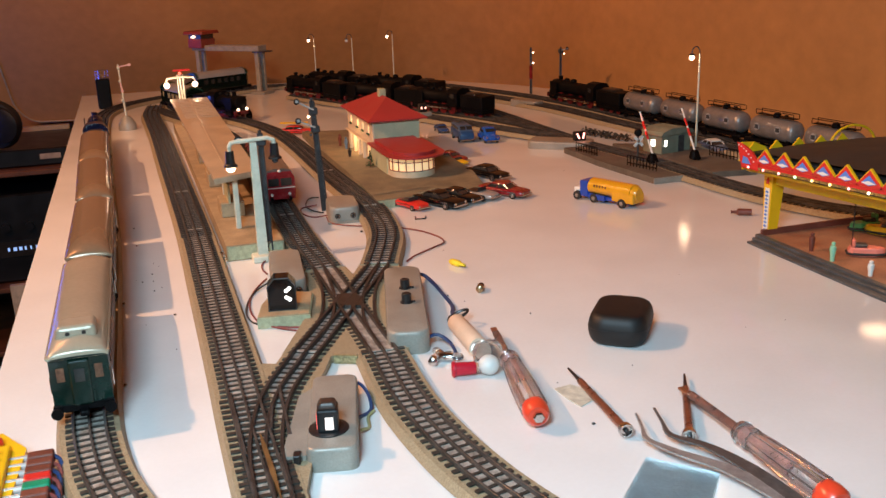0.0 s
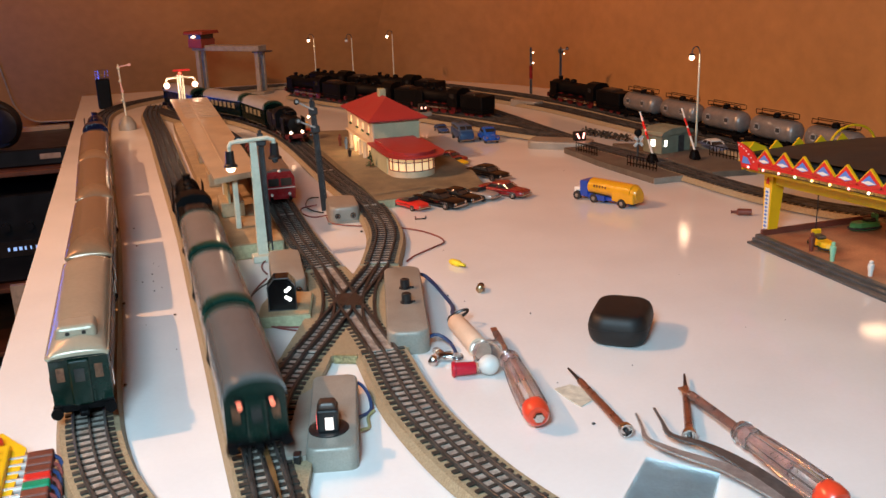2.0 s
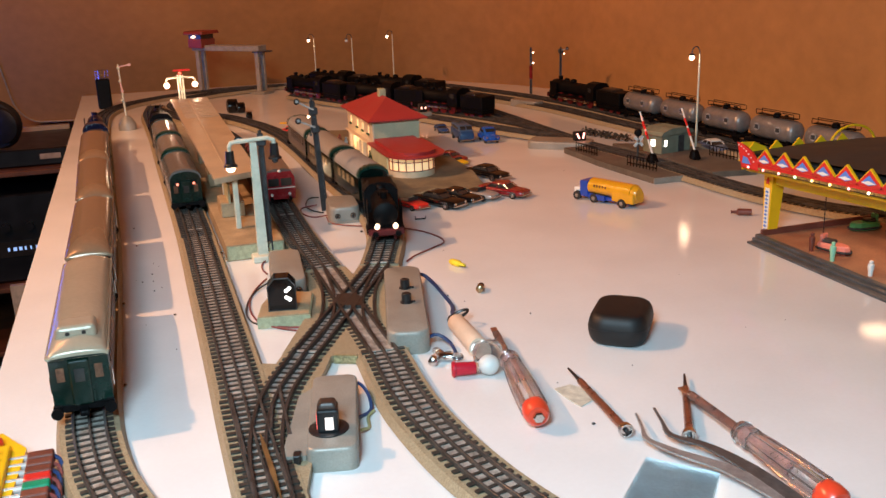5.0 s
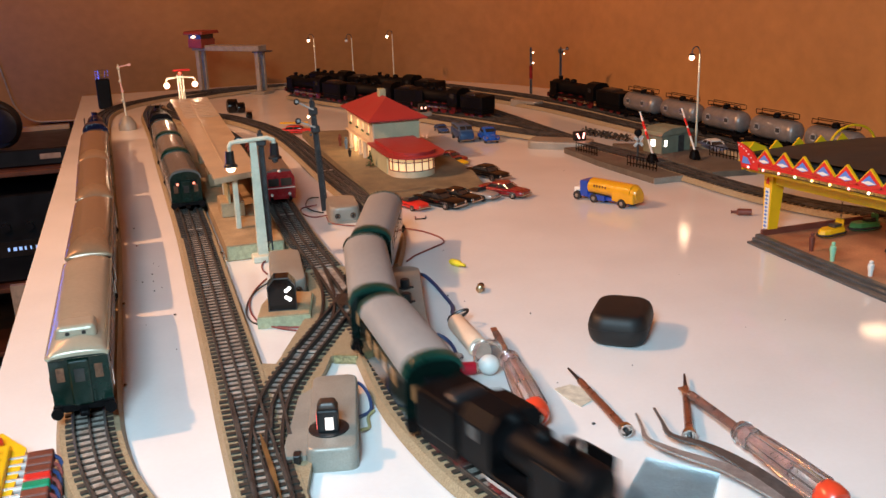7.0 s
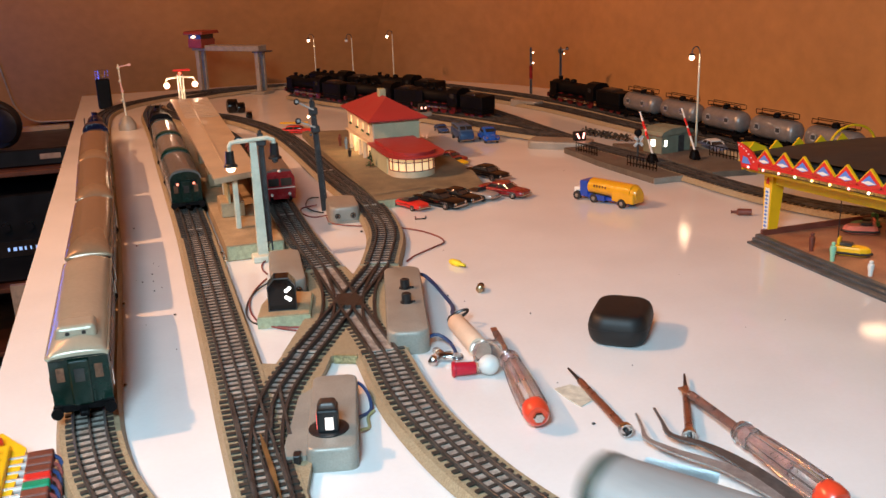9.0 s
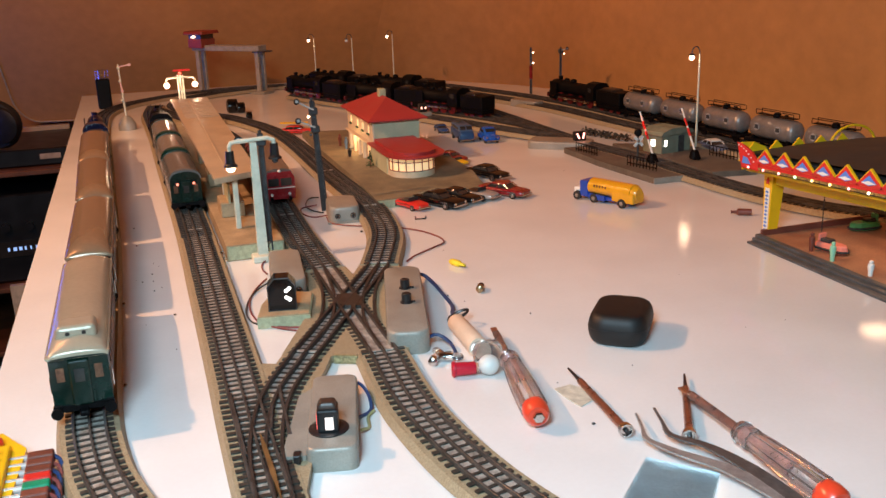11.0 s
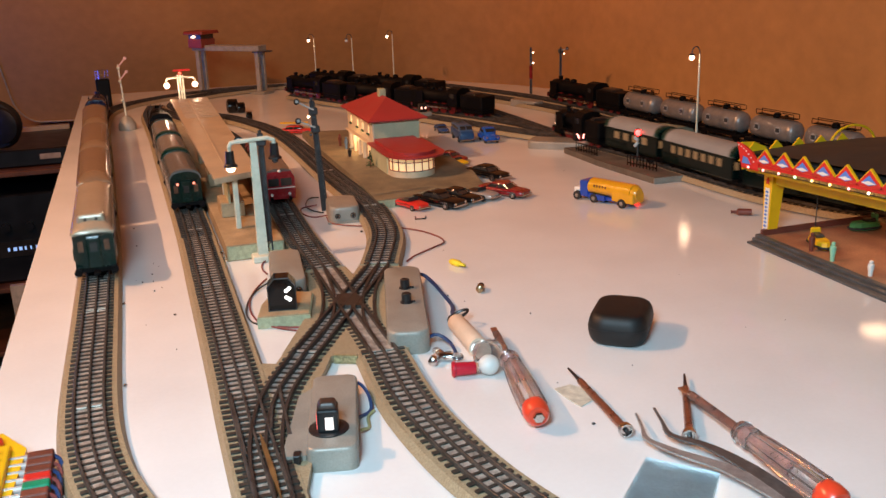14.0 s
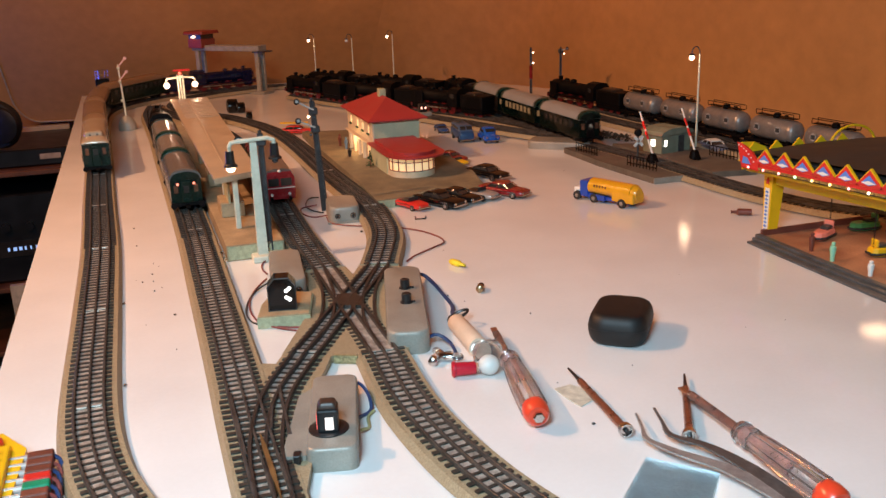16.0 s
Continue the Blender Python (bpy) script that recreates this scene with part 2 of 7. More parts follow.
tagged(ob, "thin pale edging of the ceiling board", "trim", kind="structure")

# ---- tracks ----
ZR = 0.0095
LINES = {
    "platform_siding": [(0.30, -0.50), (0.16, -0.37), (0.075, -0.25), (0.037, -0.175), (0.011, -0.099), (0.003, -0.05), (0, 0), (0, 0.18), (0, 0.36), (-0.005, 0.575), (-0.010, 0.85), (-0.016, 1.15), (-0.008, 1.30), (0.02, 1.385), (0.06, 1.44), (0.116, 1.49), (0.189, 1.525), (0.245, 1.54), (0.301, 1.545), (0.36, 1.54), (0.45, 1.50), (0.56, 1.41), (0.645, 1.28), (0.69, 1.15), (0.725, 1.02), (0.745, 0.93), (0.765, 0.745), (0.797, 0.494), (0.817, 0.362), (0.84, 0.20), (0.87, 0.0)],
    "main_track": [(0.093, -0.62), (0.091, -0.30), (0.0895, -0.057), (0.09, 0.025), (0.09, 0.205), (0.090, 0.382), (0.084, 0.738), (0.080, 1.0), (0.076, 1.134), (0.074, 1.25), (0.085, 1.36)],
    "railcar_track": [(0.186, 0.209), (0.184, 0.286), (0.185, 0.386), (0.190, 0.64), (0.186, 0.85), (0.165, 1.03), (0.12, 1.18), (0.085, 1.30)],
    "through_track": [(0.36, 1.54), (0.26, 1.505), (0.20, 1.475), (0.15, 1.43), (0.122, 1.36), (0.124, 1.28), (0.152, 1.205), (0.194, 1.140), (0.222, 1.070), (0.244, 0.990), (0.260, 0.890), (0.2665, 0.760), (0.2690, 0.600), (0.2735, 0.470), (0.2755, 0.400), (0.264, 0.295), (0.232, 0.198)],
    "loop_track": [(0.187, 0.016), (0.184, -0.081), (0.200, -0.184), (0.24, -0.28), (0.31, -0.36), (0.42, -0.42), (0.55, -0.43), (0.68, -0.38), (0.77, -0.28), (0.808, -0.13), (0.79, 0.02), (0.738, 0.13), (0.697, 0.20), (0.676, 0.279), (0.667, 0.361), (0.662, 0.45), (0.651, 0.535), (0.640, 0.595), (0.636, 0.676), (0.633, 0.776), (0.630, 0.90), (0.622, 1.05), (0.59, 1.22), (0.52, 1.36), (0.42, 1.47)],
    "goods_track": [(0.66, 1.36), (0.72, 1.20), (0.765, 1.05), (0.790, 0.895), (0.798, 0.79), (0.810, 0.67), (0.822, 0.55), (0.834, 0.44), (0.85, 0.30), (0.87, 0.1)],
    "depot_track": [(0.636, 0.655), (0.606, 0.722), (0.572, 0.80), (0.538, 0.89), (0.50, 0.985)],
    "depot_siding": [(0.633, 0.73), (0.618, 0.80), (0.598, 0.865), (0.567, 0.94), (0.53, 1.02), (0.475, 1.11), (0.43, 1.18), (0.39, 1.27), (0.355, 1.36)],
    "depot_back": [(0.60, 1.08), (0.56, 1.16), (0.51, 1.24), (0.46, 1.31), (0.41, 1.40)],
}
RUN = {k: Line(v) for k, v in LINES.items()}
SLEEPER = bpy.data.meshes.new("sleeper")
bm = box(bmesh.new(), -0.0084, 0.0084, -0.0010, 0.0010, 0, 0.0009)
for s in (-1, 1):
    box(bm, min(s * 0.0084, s * 0.0134), max(s * 0.0084, s * 0.0134), -0.0015, 0.0015, 0, 0.0011)
bm.to_mesh(SLEEPER), bm.free()
SLEEPER.materials.append(SLEEP)


def ribbon(bm, pts, prof):
    """An open outline (across, up) swept along a line in the plan."""
    rows = []
    for i, p in enumerate(pts):
        d = pts[min(i + 1, len(pts) - 1)] - pts[max(i - 1, 0)]
        d = d / np.linalg.norm(d)
        nx, ny = d[1], -d[0]
        rows.append([bm.verts.new((p[0] + nx * u, p[1] + ny * u, z)) for u, z in prof])
    for a, b in zip(rows, rows[1:]):
        for i in range(len(prof) - 1):
            bm.faces.new((a[i], a[i + 1], b[i + 1], b[i]))
    for r in (rows[0], rows[-1]):
        bm.faces.new(r)
    return bm


def rail_bar(bm, pts, off, z0=0.0062, z1=ZR, w=0.0008):
    ribbon(bm, pts, [(off - w, z0), (off - w, z1 - 0.0003), (off - w + 0.0003, z1), (off + w - 0.0003, z1), (off + w, z1 - 0.0003), (off + w, z0)])


PIECES = []


def track(name, line, label, near=()):
    t = thing(name, Matrix(), label, "railway track", "tracks on the table")
    pts = line.p[::2]
    part("ballast_bed", ribbon(bmesh.new(), pts, [(-0.019, 0.0005), (-0.0165, 0.0062), (0.0165, 0.0062), (0.019, 0.0005)]), BED, t)
    part("ballast_top", ribbon(bmesh.new(), pts, [(-0.0082, 0.0061), (-0.0082, 0.00645), (0.0082, 0.00645), (0.0082, 0.0061)]), BEDG, t)
    for off in (-0.0087, 0.0087):
        bm = bmesh.new()
        rail_bar(bm, pts, off)
        part("rail", bm, RAIL, t)
    bm = bmesh.new()
    rail_bar(bm, pts, 0.0, z1=ZR - 0.0003, w=0.0007)
    part("centre_rail", bm, RAIL, t)
    n = int(line.length / 0.0072)
    verts, faces = [], []
    for i in range(n):
        s = (i + 0.5) * 0.0072
        m = line.place(s, 0.01, 0.0062)
        if near and near[0] < m.translation.y < near[1] and m.translation.x < 0.3:
            PIECES.append((t, m))
            continue
        k = len(verts)
        for z in (0, 0.0011):
            for x, y in ((-0.0148, -0.0015), (0.0148, -0.0015), (0.0148, 0.0015), (-0.0148, 0.0015)):
                verts.append(tuple(m @ Vector((x, y, z))))
        faces += [(k + 4, k + 5, k + 6, k + 7), (k, k + 1, k + 5, k + 4), (k + 1, k + 2, k + 6, k + 5), (k + 2, k + 3, k + 7, k + 6), (k + 3, k, k + 4, k + 7)]
    me = bpy.data.meshes.new("sleeper_strip")
    me.from_pydata(verts, [], faces)
    me.materials.append(SLEEP)
    ob = new("sleeper_strip", me)
    ob.parent = t
    tagged(ob, kind="stuff")
    t.location.z = 0.0002 * len(TRACKS)
    return t


TRACKS = {}
for k, lab, near in (("platform_siding", "old tinplate three-rail track with tan ballast bed along the table edge", (-0.16, 0.36)),
                     ("main_track", "old tinplate three-rail track with tan bed beside the platform", (-0.02, 0.36)),
                     ("railcar_track", "tinplate three-rail track on which a red railcar stands", ()),
                     ("through_track", "tinplate three-rail track curving past the station", (0.2, 0.36)),
                     ("loop_track", "tinplate three-rail track curving round the table", (-0.2, 0.01)),
                     ("goods_track", "tinplate track with tank wagons along the wall", ()),
                     ("depot_track", "tinplate depot track full of dark steam engines", ()),
                     ("depot_siding", "tinplate depot siding behind the station", ()),
                     ("depot_back", "tinplate depot siding with parked engines", ())):
    TRACKS[k] = track("track", RUN[k], lab, near)


def clips(t, line, ss):
    for s in ss:
        m = line.place(s, 0.01, 0.0066)
        for x in (-0.0043, 0.0043):
            ob = part("joint_clip", box(bmesh.new(), x - 0.0031, x + 0.0031, -0.0011, 0.0011, 0, 0.0012, 0.0003, 1), CLIP, t)
            ob.matrix_basis = m


L1 = RUN["platform_siding"]
s0 = L1.near(0, 0)
clips(TRACKS["platform_siding"], L1, [s0 + 0.18 * i for i in (-1, 0, 1, 2, 3, 4)])
L2 = RUN["main_track"]
s0 = L2.near(0.09, 0.025)
clips(TRACKS["main_track"], L2, [s0 + 0.18 * i for i in (0, 1, 2, 3)])
clips(TRACKS["railcar_track"], RUN["railcar_track"], [0.004, 0.195])
L4 = RUN["through_track"]
clips(TRACKS["through_track"], L4, [L4.length - 0.004, L4.near(0.279, 0.405), L4.near(0.285, 0.6)])
LP = RUN["loop_track"]
clips(TRACKS["loop_track"], LP, [0.004, LP.near(0.184, -0.081), LP.near(0.21, -0.21)])


DRAIL = mat("dark_switch_rail", (0.050, 0.044, 0.041), 0.38, 0.45, 0.3, 90, 0.2, 900)


# turnout and double slip
def switch_piece(name, label, lines, hull, boxes=()):
    t = thing(name, Matrix(), label, "railway switch", "tracks on the table")
    part("ballast_bed", extrude(bmesh.new(), hull, 0.0004, 0.0058, "z"), BED, t)
    for ctrl, rails in lines:
        pts = curve_points(ctrl, 0.006)
        if len(rails) == 3:
            part("ballast_top", ribbon(bmesh.new(), pts, [(-0.0082, 0.0054), (-0.0082, 0.0059 + 0.0001 * len(t.children)), (0.0082, 0.0059 + 0.0001 * len(t.children)), (0.0082, 0.0054)]), BEDG, t)
        for off in rails:
            bm = bmesh.new()
            rail_bar(bm, pts, off, w=0.0011, z1=ZR - 0.00004 * len(t.children))
            part("rail", bm, DRAIL, t)
    return t


SA, SB, SC, SD = (0.137, 0.028), (0.187, 0.016), (0.186, 0.209), (0.232, 0.198)
G3 = (-0.0087, 0, 0.0087)
slip = switch_piece("double_slip", "tinplate double slip crossing with dark crossing rails",
                    [([SA, SD], G3), ([SB, SC], G3), ([SA, (0.166, 0.082), (0.180, 0.14), SC], (-0.0087, 0.0)), ([SB, (0.1885, 0.07), (0.204, 0.135), SD], (0.0087, 0.0))],
                    [(0.122, 0.035), (0.150, 0.0185), (0.155, 0.0215), (0.1685, 0.0155), (0.206, 0.0145), (0.208, 0.05), (0.221, 0.11), (0.2495, 0.190), (0.217, 0.2085), (0.206, 0.185), (0.205, 0.2105), (0.167, 0.2105), (0.163, 0.145), (0.150, 0.10)])
for (a, b) in ((SA, SD), (SB, SC)):
    ln = Line([a, b])
    for i in range(int(ln.length / 0.0072)):
        PIECES.append((slip, ln.place((i + 0.5) * 0.0072, 0.01, 0.0052)))
part("end_lip", extrude(bmesh.new(), [(0.1545, 0.0195), (0.1690, 0.0125), (0.1698, 0.0145), (0.1553, 0.0215)], 0.0004, 0.0064, "z"), mat("gold_speckled_tin", (0.36, 0.31, 0.16), 0.45, 0.3, 0.35, 500, 0.4, 1500), slip, "gold-speckled end lip")
FROG = mat("dark_frog_plastic", (0.03, 0.022, 0.018), 0.4, 0, 0.3, 200)
part("frog", extrude(bmesh.new(), [(0.180, 0.105), (0.193, 0.10), (0.198, 0.115), (0.194, 0.13), (0.181, 0.132), (0.177, 0.118)], 0.006, 0.0092, "z"), FROG, slip, "dark crossing block")
clips(slip, Line([SA, SD]), [0.004])
TG = (0.0897, -0.155)
turnout = switch_piece("turnout", "tinplate turnout with dark tongues and a brown guide tongue",
                       [([TG, (0.094, -0.09), (0.109, -0.03), SA], G3)],
                       [(0.103, -0.155), (0.126, -0.075), (0.136, -0.02), (0.152, 0.018), (0.122, 0.034), (0.116, 0.022), (0.108, 0.026), (0.1, 0.026), (0.1, -0.155)])
BROWNT = mat("brown_bakelite", (0.22, 0.07, 0.03), 0.4, 0, 0.2, 90)
bm = extrude(bmesh.new(), [(0.0922, -0.078), (0.0936, -0.095), (0.0942, -0.125), (0.0930, -0.155), (0.0914, -0.125), (0.0912, -0.095)], 0.0066, 0.0102, "z")
part("guide_tongue", bm, mat("golden_brown_tongue", (0.20, 0.105, 0.04), 0.35, 0.2, 0.2, 90), turnout, "brown guide tongue")
for a, b in (((0.082, -0.10), (0.082, -0.02)), ((0.108, -0.085), (0.112, -0.02)), ((0.099, -0.075), (0.104, -0.045))):
    part("tongue", rod(bmesh.new(), (*a, 0.0085), (*b, 0.0085), 0.0012, n=6), RAIL, turnout)
ln = Line([TG, (0.094, -0.09), (0.109, -0.03), SA])
for i in range(int(ln.length / 0.0072)):
    PIECES.append((turnout, ln.place((i + 0.5) * 0.0072, 0.01, 0.0057)))


# ---- rolling stock ----
ENDGREEN = mat("emerald_end_enamel", (0.005, 0.036, 0.025), 0.28, 0, 0.2, 60)
ENDWIN = mat("brown_interior_glass", (0.16, 0.07, 0.04), 0.12, 0, 0.3, 200)

def wheelset(t, ys, x=0.0085, r=0.0052, mt=None):
    for y in ys:
        bm = bmesh.new()
        for s in (-1, 1):
            rod(bm, (s * x - 0.0012, y, r), (s * x + 0.0012, y, r), r, n=14)
        rod(bm, (-x, y, r), (x, y, r), 0.0012, n=6)
        part("wheel", bm, mt or BLACKM, t)


def coach(label, length, roof, body=None, width=0.0325, lit=False, tail=None, group="", m=Matrix(), eave=0.0345, ridge=0.0455, vent=False, nwin=9, ends=False, dome=False):
    """A tinplate coach; rail top is z = 0, forward is +y."""
    t = thing("coach", m, label, "railway coach", group)
    body = body or GREENC
    h, w = length / 2, width / 2
    prof = [(-w + 0.001, 0.0072), (-w, 0.0090), (-w, eave), (w, eave), (w, 0.0090), (w - 0.001, 0.0072)]
    part("body", extrude(bmesh.new(), prof, -h, h, "y"), body, t, smooth=False)
    rp = [(-w - 0.0006, eave - 0.0012), (-w - 0.0006, eave + 0.001)] + [(-w * math.cos(a) * 1.0, eave + 0.0010 + (ridge - eave - 0.0010) * math.sin(a) ** 0.9) for a in (radians(8 + 164 * i / 12) for i in range(13))] + [(w + 0.0006, eave + 0.001), (w + 0.0006, eave - 0.0012)]
    bm = bmesh.new()
    rings = []
    ends_k = ((0.0008, 0.90), (-0.001, 0.95), (-0.003, 0.985), (-0.008, 1))
    if dome:
        ends_k = ((0.0012, 0.20), (0.0004, 0.34), (-0.002, 0.50), (-0.006, 0.68), (-0.012, 0.85), (-0.020, 0.96), (-0.030, 1))
    for y, k in [(-h - d, k) for d, k in ends_k] + [(h + d, k) for d, k in reversed(ends_k)]:
        rings.append([bm.verts.new((x, y, eave + (z - eave) * (k if z > eave else 1))) for x, z in rp])
    for a, b in zip(rings, rings[1:]):
        for i in range(len(rp)):
            bm.faces.new((a[i], a[(i + 1) % len(rp)], b[(i + 1) % len(rp)], b[i]))
    bm.faces.new(rings[0]), bm.faces.new(rings[-1])
    part("roof", bm, roof, t, smooth=True)
    for s in (-1, 1):
        lun = [(x * 0.93, eave - 0.002 + max(0, z - eave) * (0.12 if dome else 0.78) + 0.001) for x, z in rp]
        part("end_arch", extrude(bmesh.new(), lun, min(s * (h - 0.001), s * (h + 0.0014)), max(s * (h - 0.001), s * (h + 0.0014)), "y"), body, t)
    if ends:
        for s in ((1,) if tail else (-1, 1)):
            bm = bmesh.new()
            rings = []
            for y, k in ((h - 0.0052, 1.0), (h - 0.003, 0.985), (h - 0.001, 0.95), (h + 0.0012, 0.89)):
                rings.append([bm.verts.new((x * 1.015, s * y, eave + 0.0004 + (z - eave) * (k + 0.03 if z > eave else 1))) for x, z in rp])
            for a, b in zip(rings, rings[1:]):
                for i in range(len(rp)):
                    bm.faces.new((a[i], a[(i + 1) % len(rp)], b[(i + 1) % len(rp)], b[i]))
            bm.faces.new(rings[0]), bm.faces.new(rings[-1])
            part("roof_end", bm, ENDGREEN, t, "green-painted roof end", smooth=True)
    win = WINLIT if lit else WINDARK
    ww = (length - 0.03) / nwin
    for s in (-1, 1):
        for i in range(nwin):
            y = -h + 0.015 + ww * (i + 0.5)
            part("window", box(bmesh.new(), s * w - 0.0004, s * w + 0.0004, y - ww * 0.27, y + ww * 0.27, eave - 0.0140, eave - 0.0050), win, t)
        part("solebar", box(bmesh.new(), s * w * 0.75 - 0.0012, s * w * 0.75 + 0.0012, -h * 0.97, h * 0.97, 0.006, 0.0088), BLACKM, t)
    for s in (-1, 1):
        part("gangway", box(bmesh.new(), -0.0058, 0.0058, s * (h + 0.0015) - 0.0015, s * (h + 0.0015) + 0.0015, 0.0085, eave - 0.002, 0.0012, 2), body if dome or tail else BLACKM, t)
        part("gangway_door", box(bmesh.new(), -0.0028, 0.0028, s * (h + 0.0032) - 0.0004, s * (h + 0.0032) + 0.0004, eave - 0.0150, eave - 0.0070), WINLIT if lit else WINDARK, t)
        for x in (-0.0105, 0.0105):
            part("end_window", box(bmesh.new(), x - 0.0022, x + 0.0022, s * h - 0.0006, s * h + 0.0006, eave - 0.0150, eave - 0.0065), WINLIT if lit else ENDWIN, t)
            bx = x * 1.38
            bm = rod(bmesh.new(), (bx, s * h, 0.0070), (bx, s * (h + 0.0075), 0.0070), 0.0013, n=8)
            rod(bm, (bx, s * (h + 0.0065), 0.0070), (bx, s * (h + 0.0080), 0.0070), 0.0034, n=14)
            box(bm, bx - 0.0022, bx + 0.0022, min(s * h, s * (h + 0.003)), max(s * h, s * (h + 0.003)), 0.0045, 0.0095)
            part("buffer", bm, BLACKM, t)
        part("coupling", box(bmesh.new(), -0.0025, 0.0025, min(s * h, s * (h + 0.008)), max(s * h, s * (h + 0.008)), 0.0035, 0.0065, 0.0006, 1), BLACKM, t)
        part("buffer_beam", box(bmesh.new(), -w * 1.02, w * 1.02, s * h - 0.0014, s * h + 0.0014, 0.0050, 0.0088), BLACKM, t)
    for c in (-1, 1):
        by = c * (h - 0.032 if length > 0.16 else h - 0.024)
        part("bogie", box(bmesh.new(), -0.0125, 0.0125, by - 0.017, by + 0.017, 0.0035, 0.0075, 0.001, 1), BLACKM, t)
        wheelset(t, (by - 0.0115, by + 0.0115))
    part("underframe", box(bmesh.new(), -0.009, 0.009, -h * 0.4, h * 0.4, 0.004, 0.0086, 0.001, 1), BLACKM, t)
    if dome:
        for s in (-1, 1):
            part("gutter", rod(bmesh.new(), (s * (w + 0.0005), -h, eave + 0.0002), (s * (w + 0.0005), h, eave + 0.0002), 0.0009, n=8), roof, t)
            for x in (-0.0058, 0.0058):
                part("end_rib", box(bmesh.new(), x * 1.12 - 0.0007, x * 1.12 + 0.0007, s * h - 0.0012, s * h + 0.0012, 0.009, eave - 0.001), body, t)
            for y in (-h + 0.008, h - 0.008):
                part("door_handle", rod(bmesh.new(), (s * (w + 0.001), y, 0.014), (s * (w + 0.001), y, 0.024), 0.0005, n=5), STEEL, t)
    if vent:
        bm = box(bmesh.new(), -0.0120, 0.0120, -h + 0.011, -h + 0.031, ridge - 0.0055, ridge + 0.0036, 0.0024, 3, top=0.9)
        rv = part("roof_vent", bm, roof, t)
        bm = bmesh.new()
        for x in (-0.0045, 0.0045):
            rod(bm, (x, -h + 0.0112, ridge - 0.0008), (x, -h + 0.0122, ridge - 0.0006), 0.0013, n=10)
        part("vent_hole", bm, BLACK, rv)
    if tail:
        for x in (-0.0085, 0.0085):
            hood = part("lamp_hood", rod(bmesh.new(), (x, -h + 0.001, eave - 0.0045), (x, -h - 0.0030, eave - 0.0045), 0.0026, n=12), BLACKM, t)
            part("tail_lamp", rod(bmesh.new(), (x, -h - 0.0028, eave - 0.0050), (x, -h - 0.0035, eave - 0.0050), 0.0015, n=10), tail, hood, "dim red tail lamp")
    return t


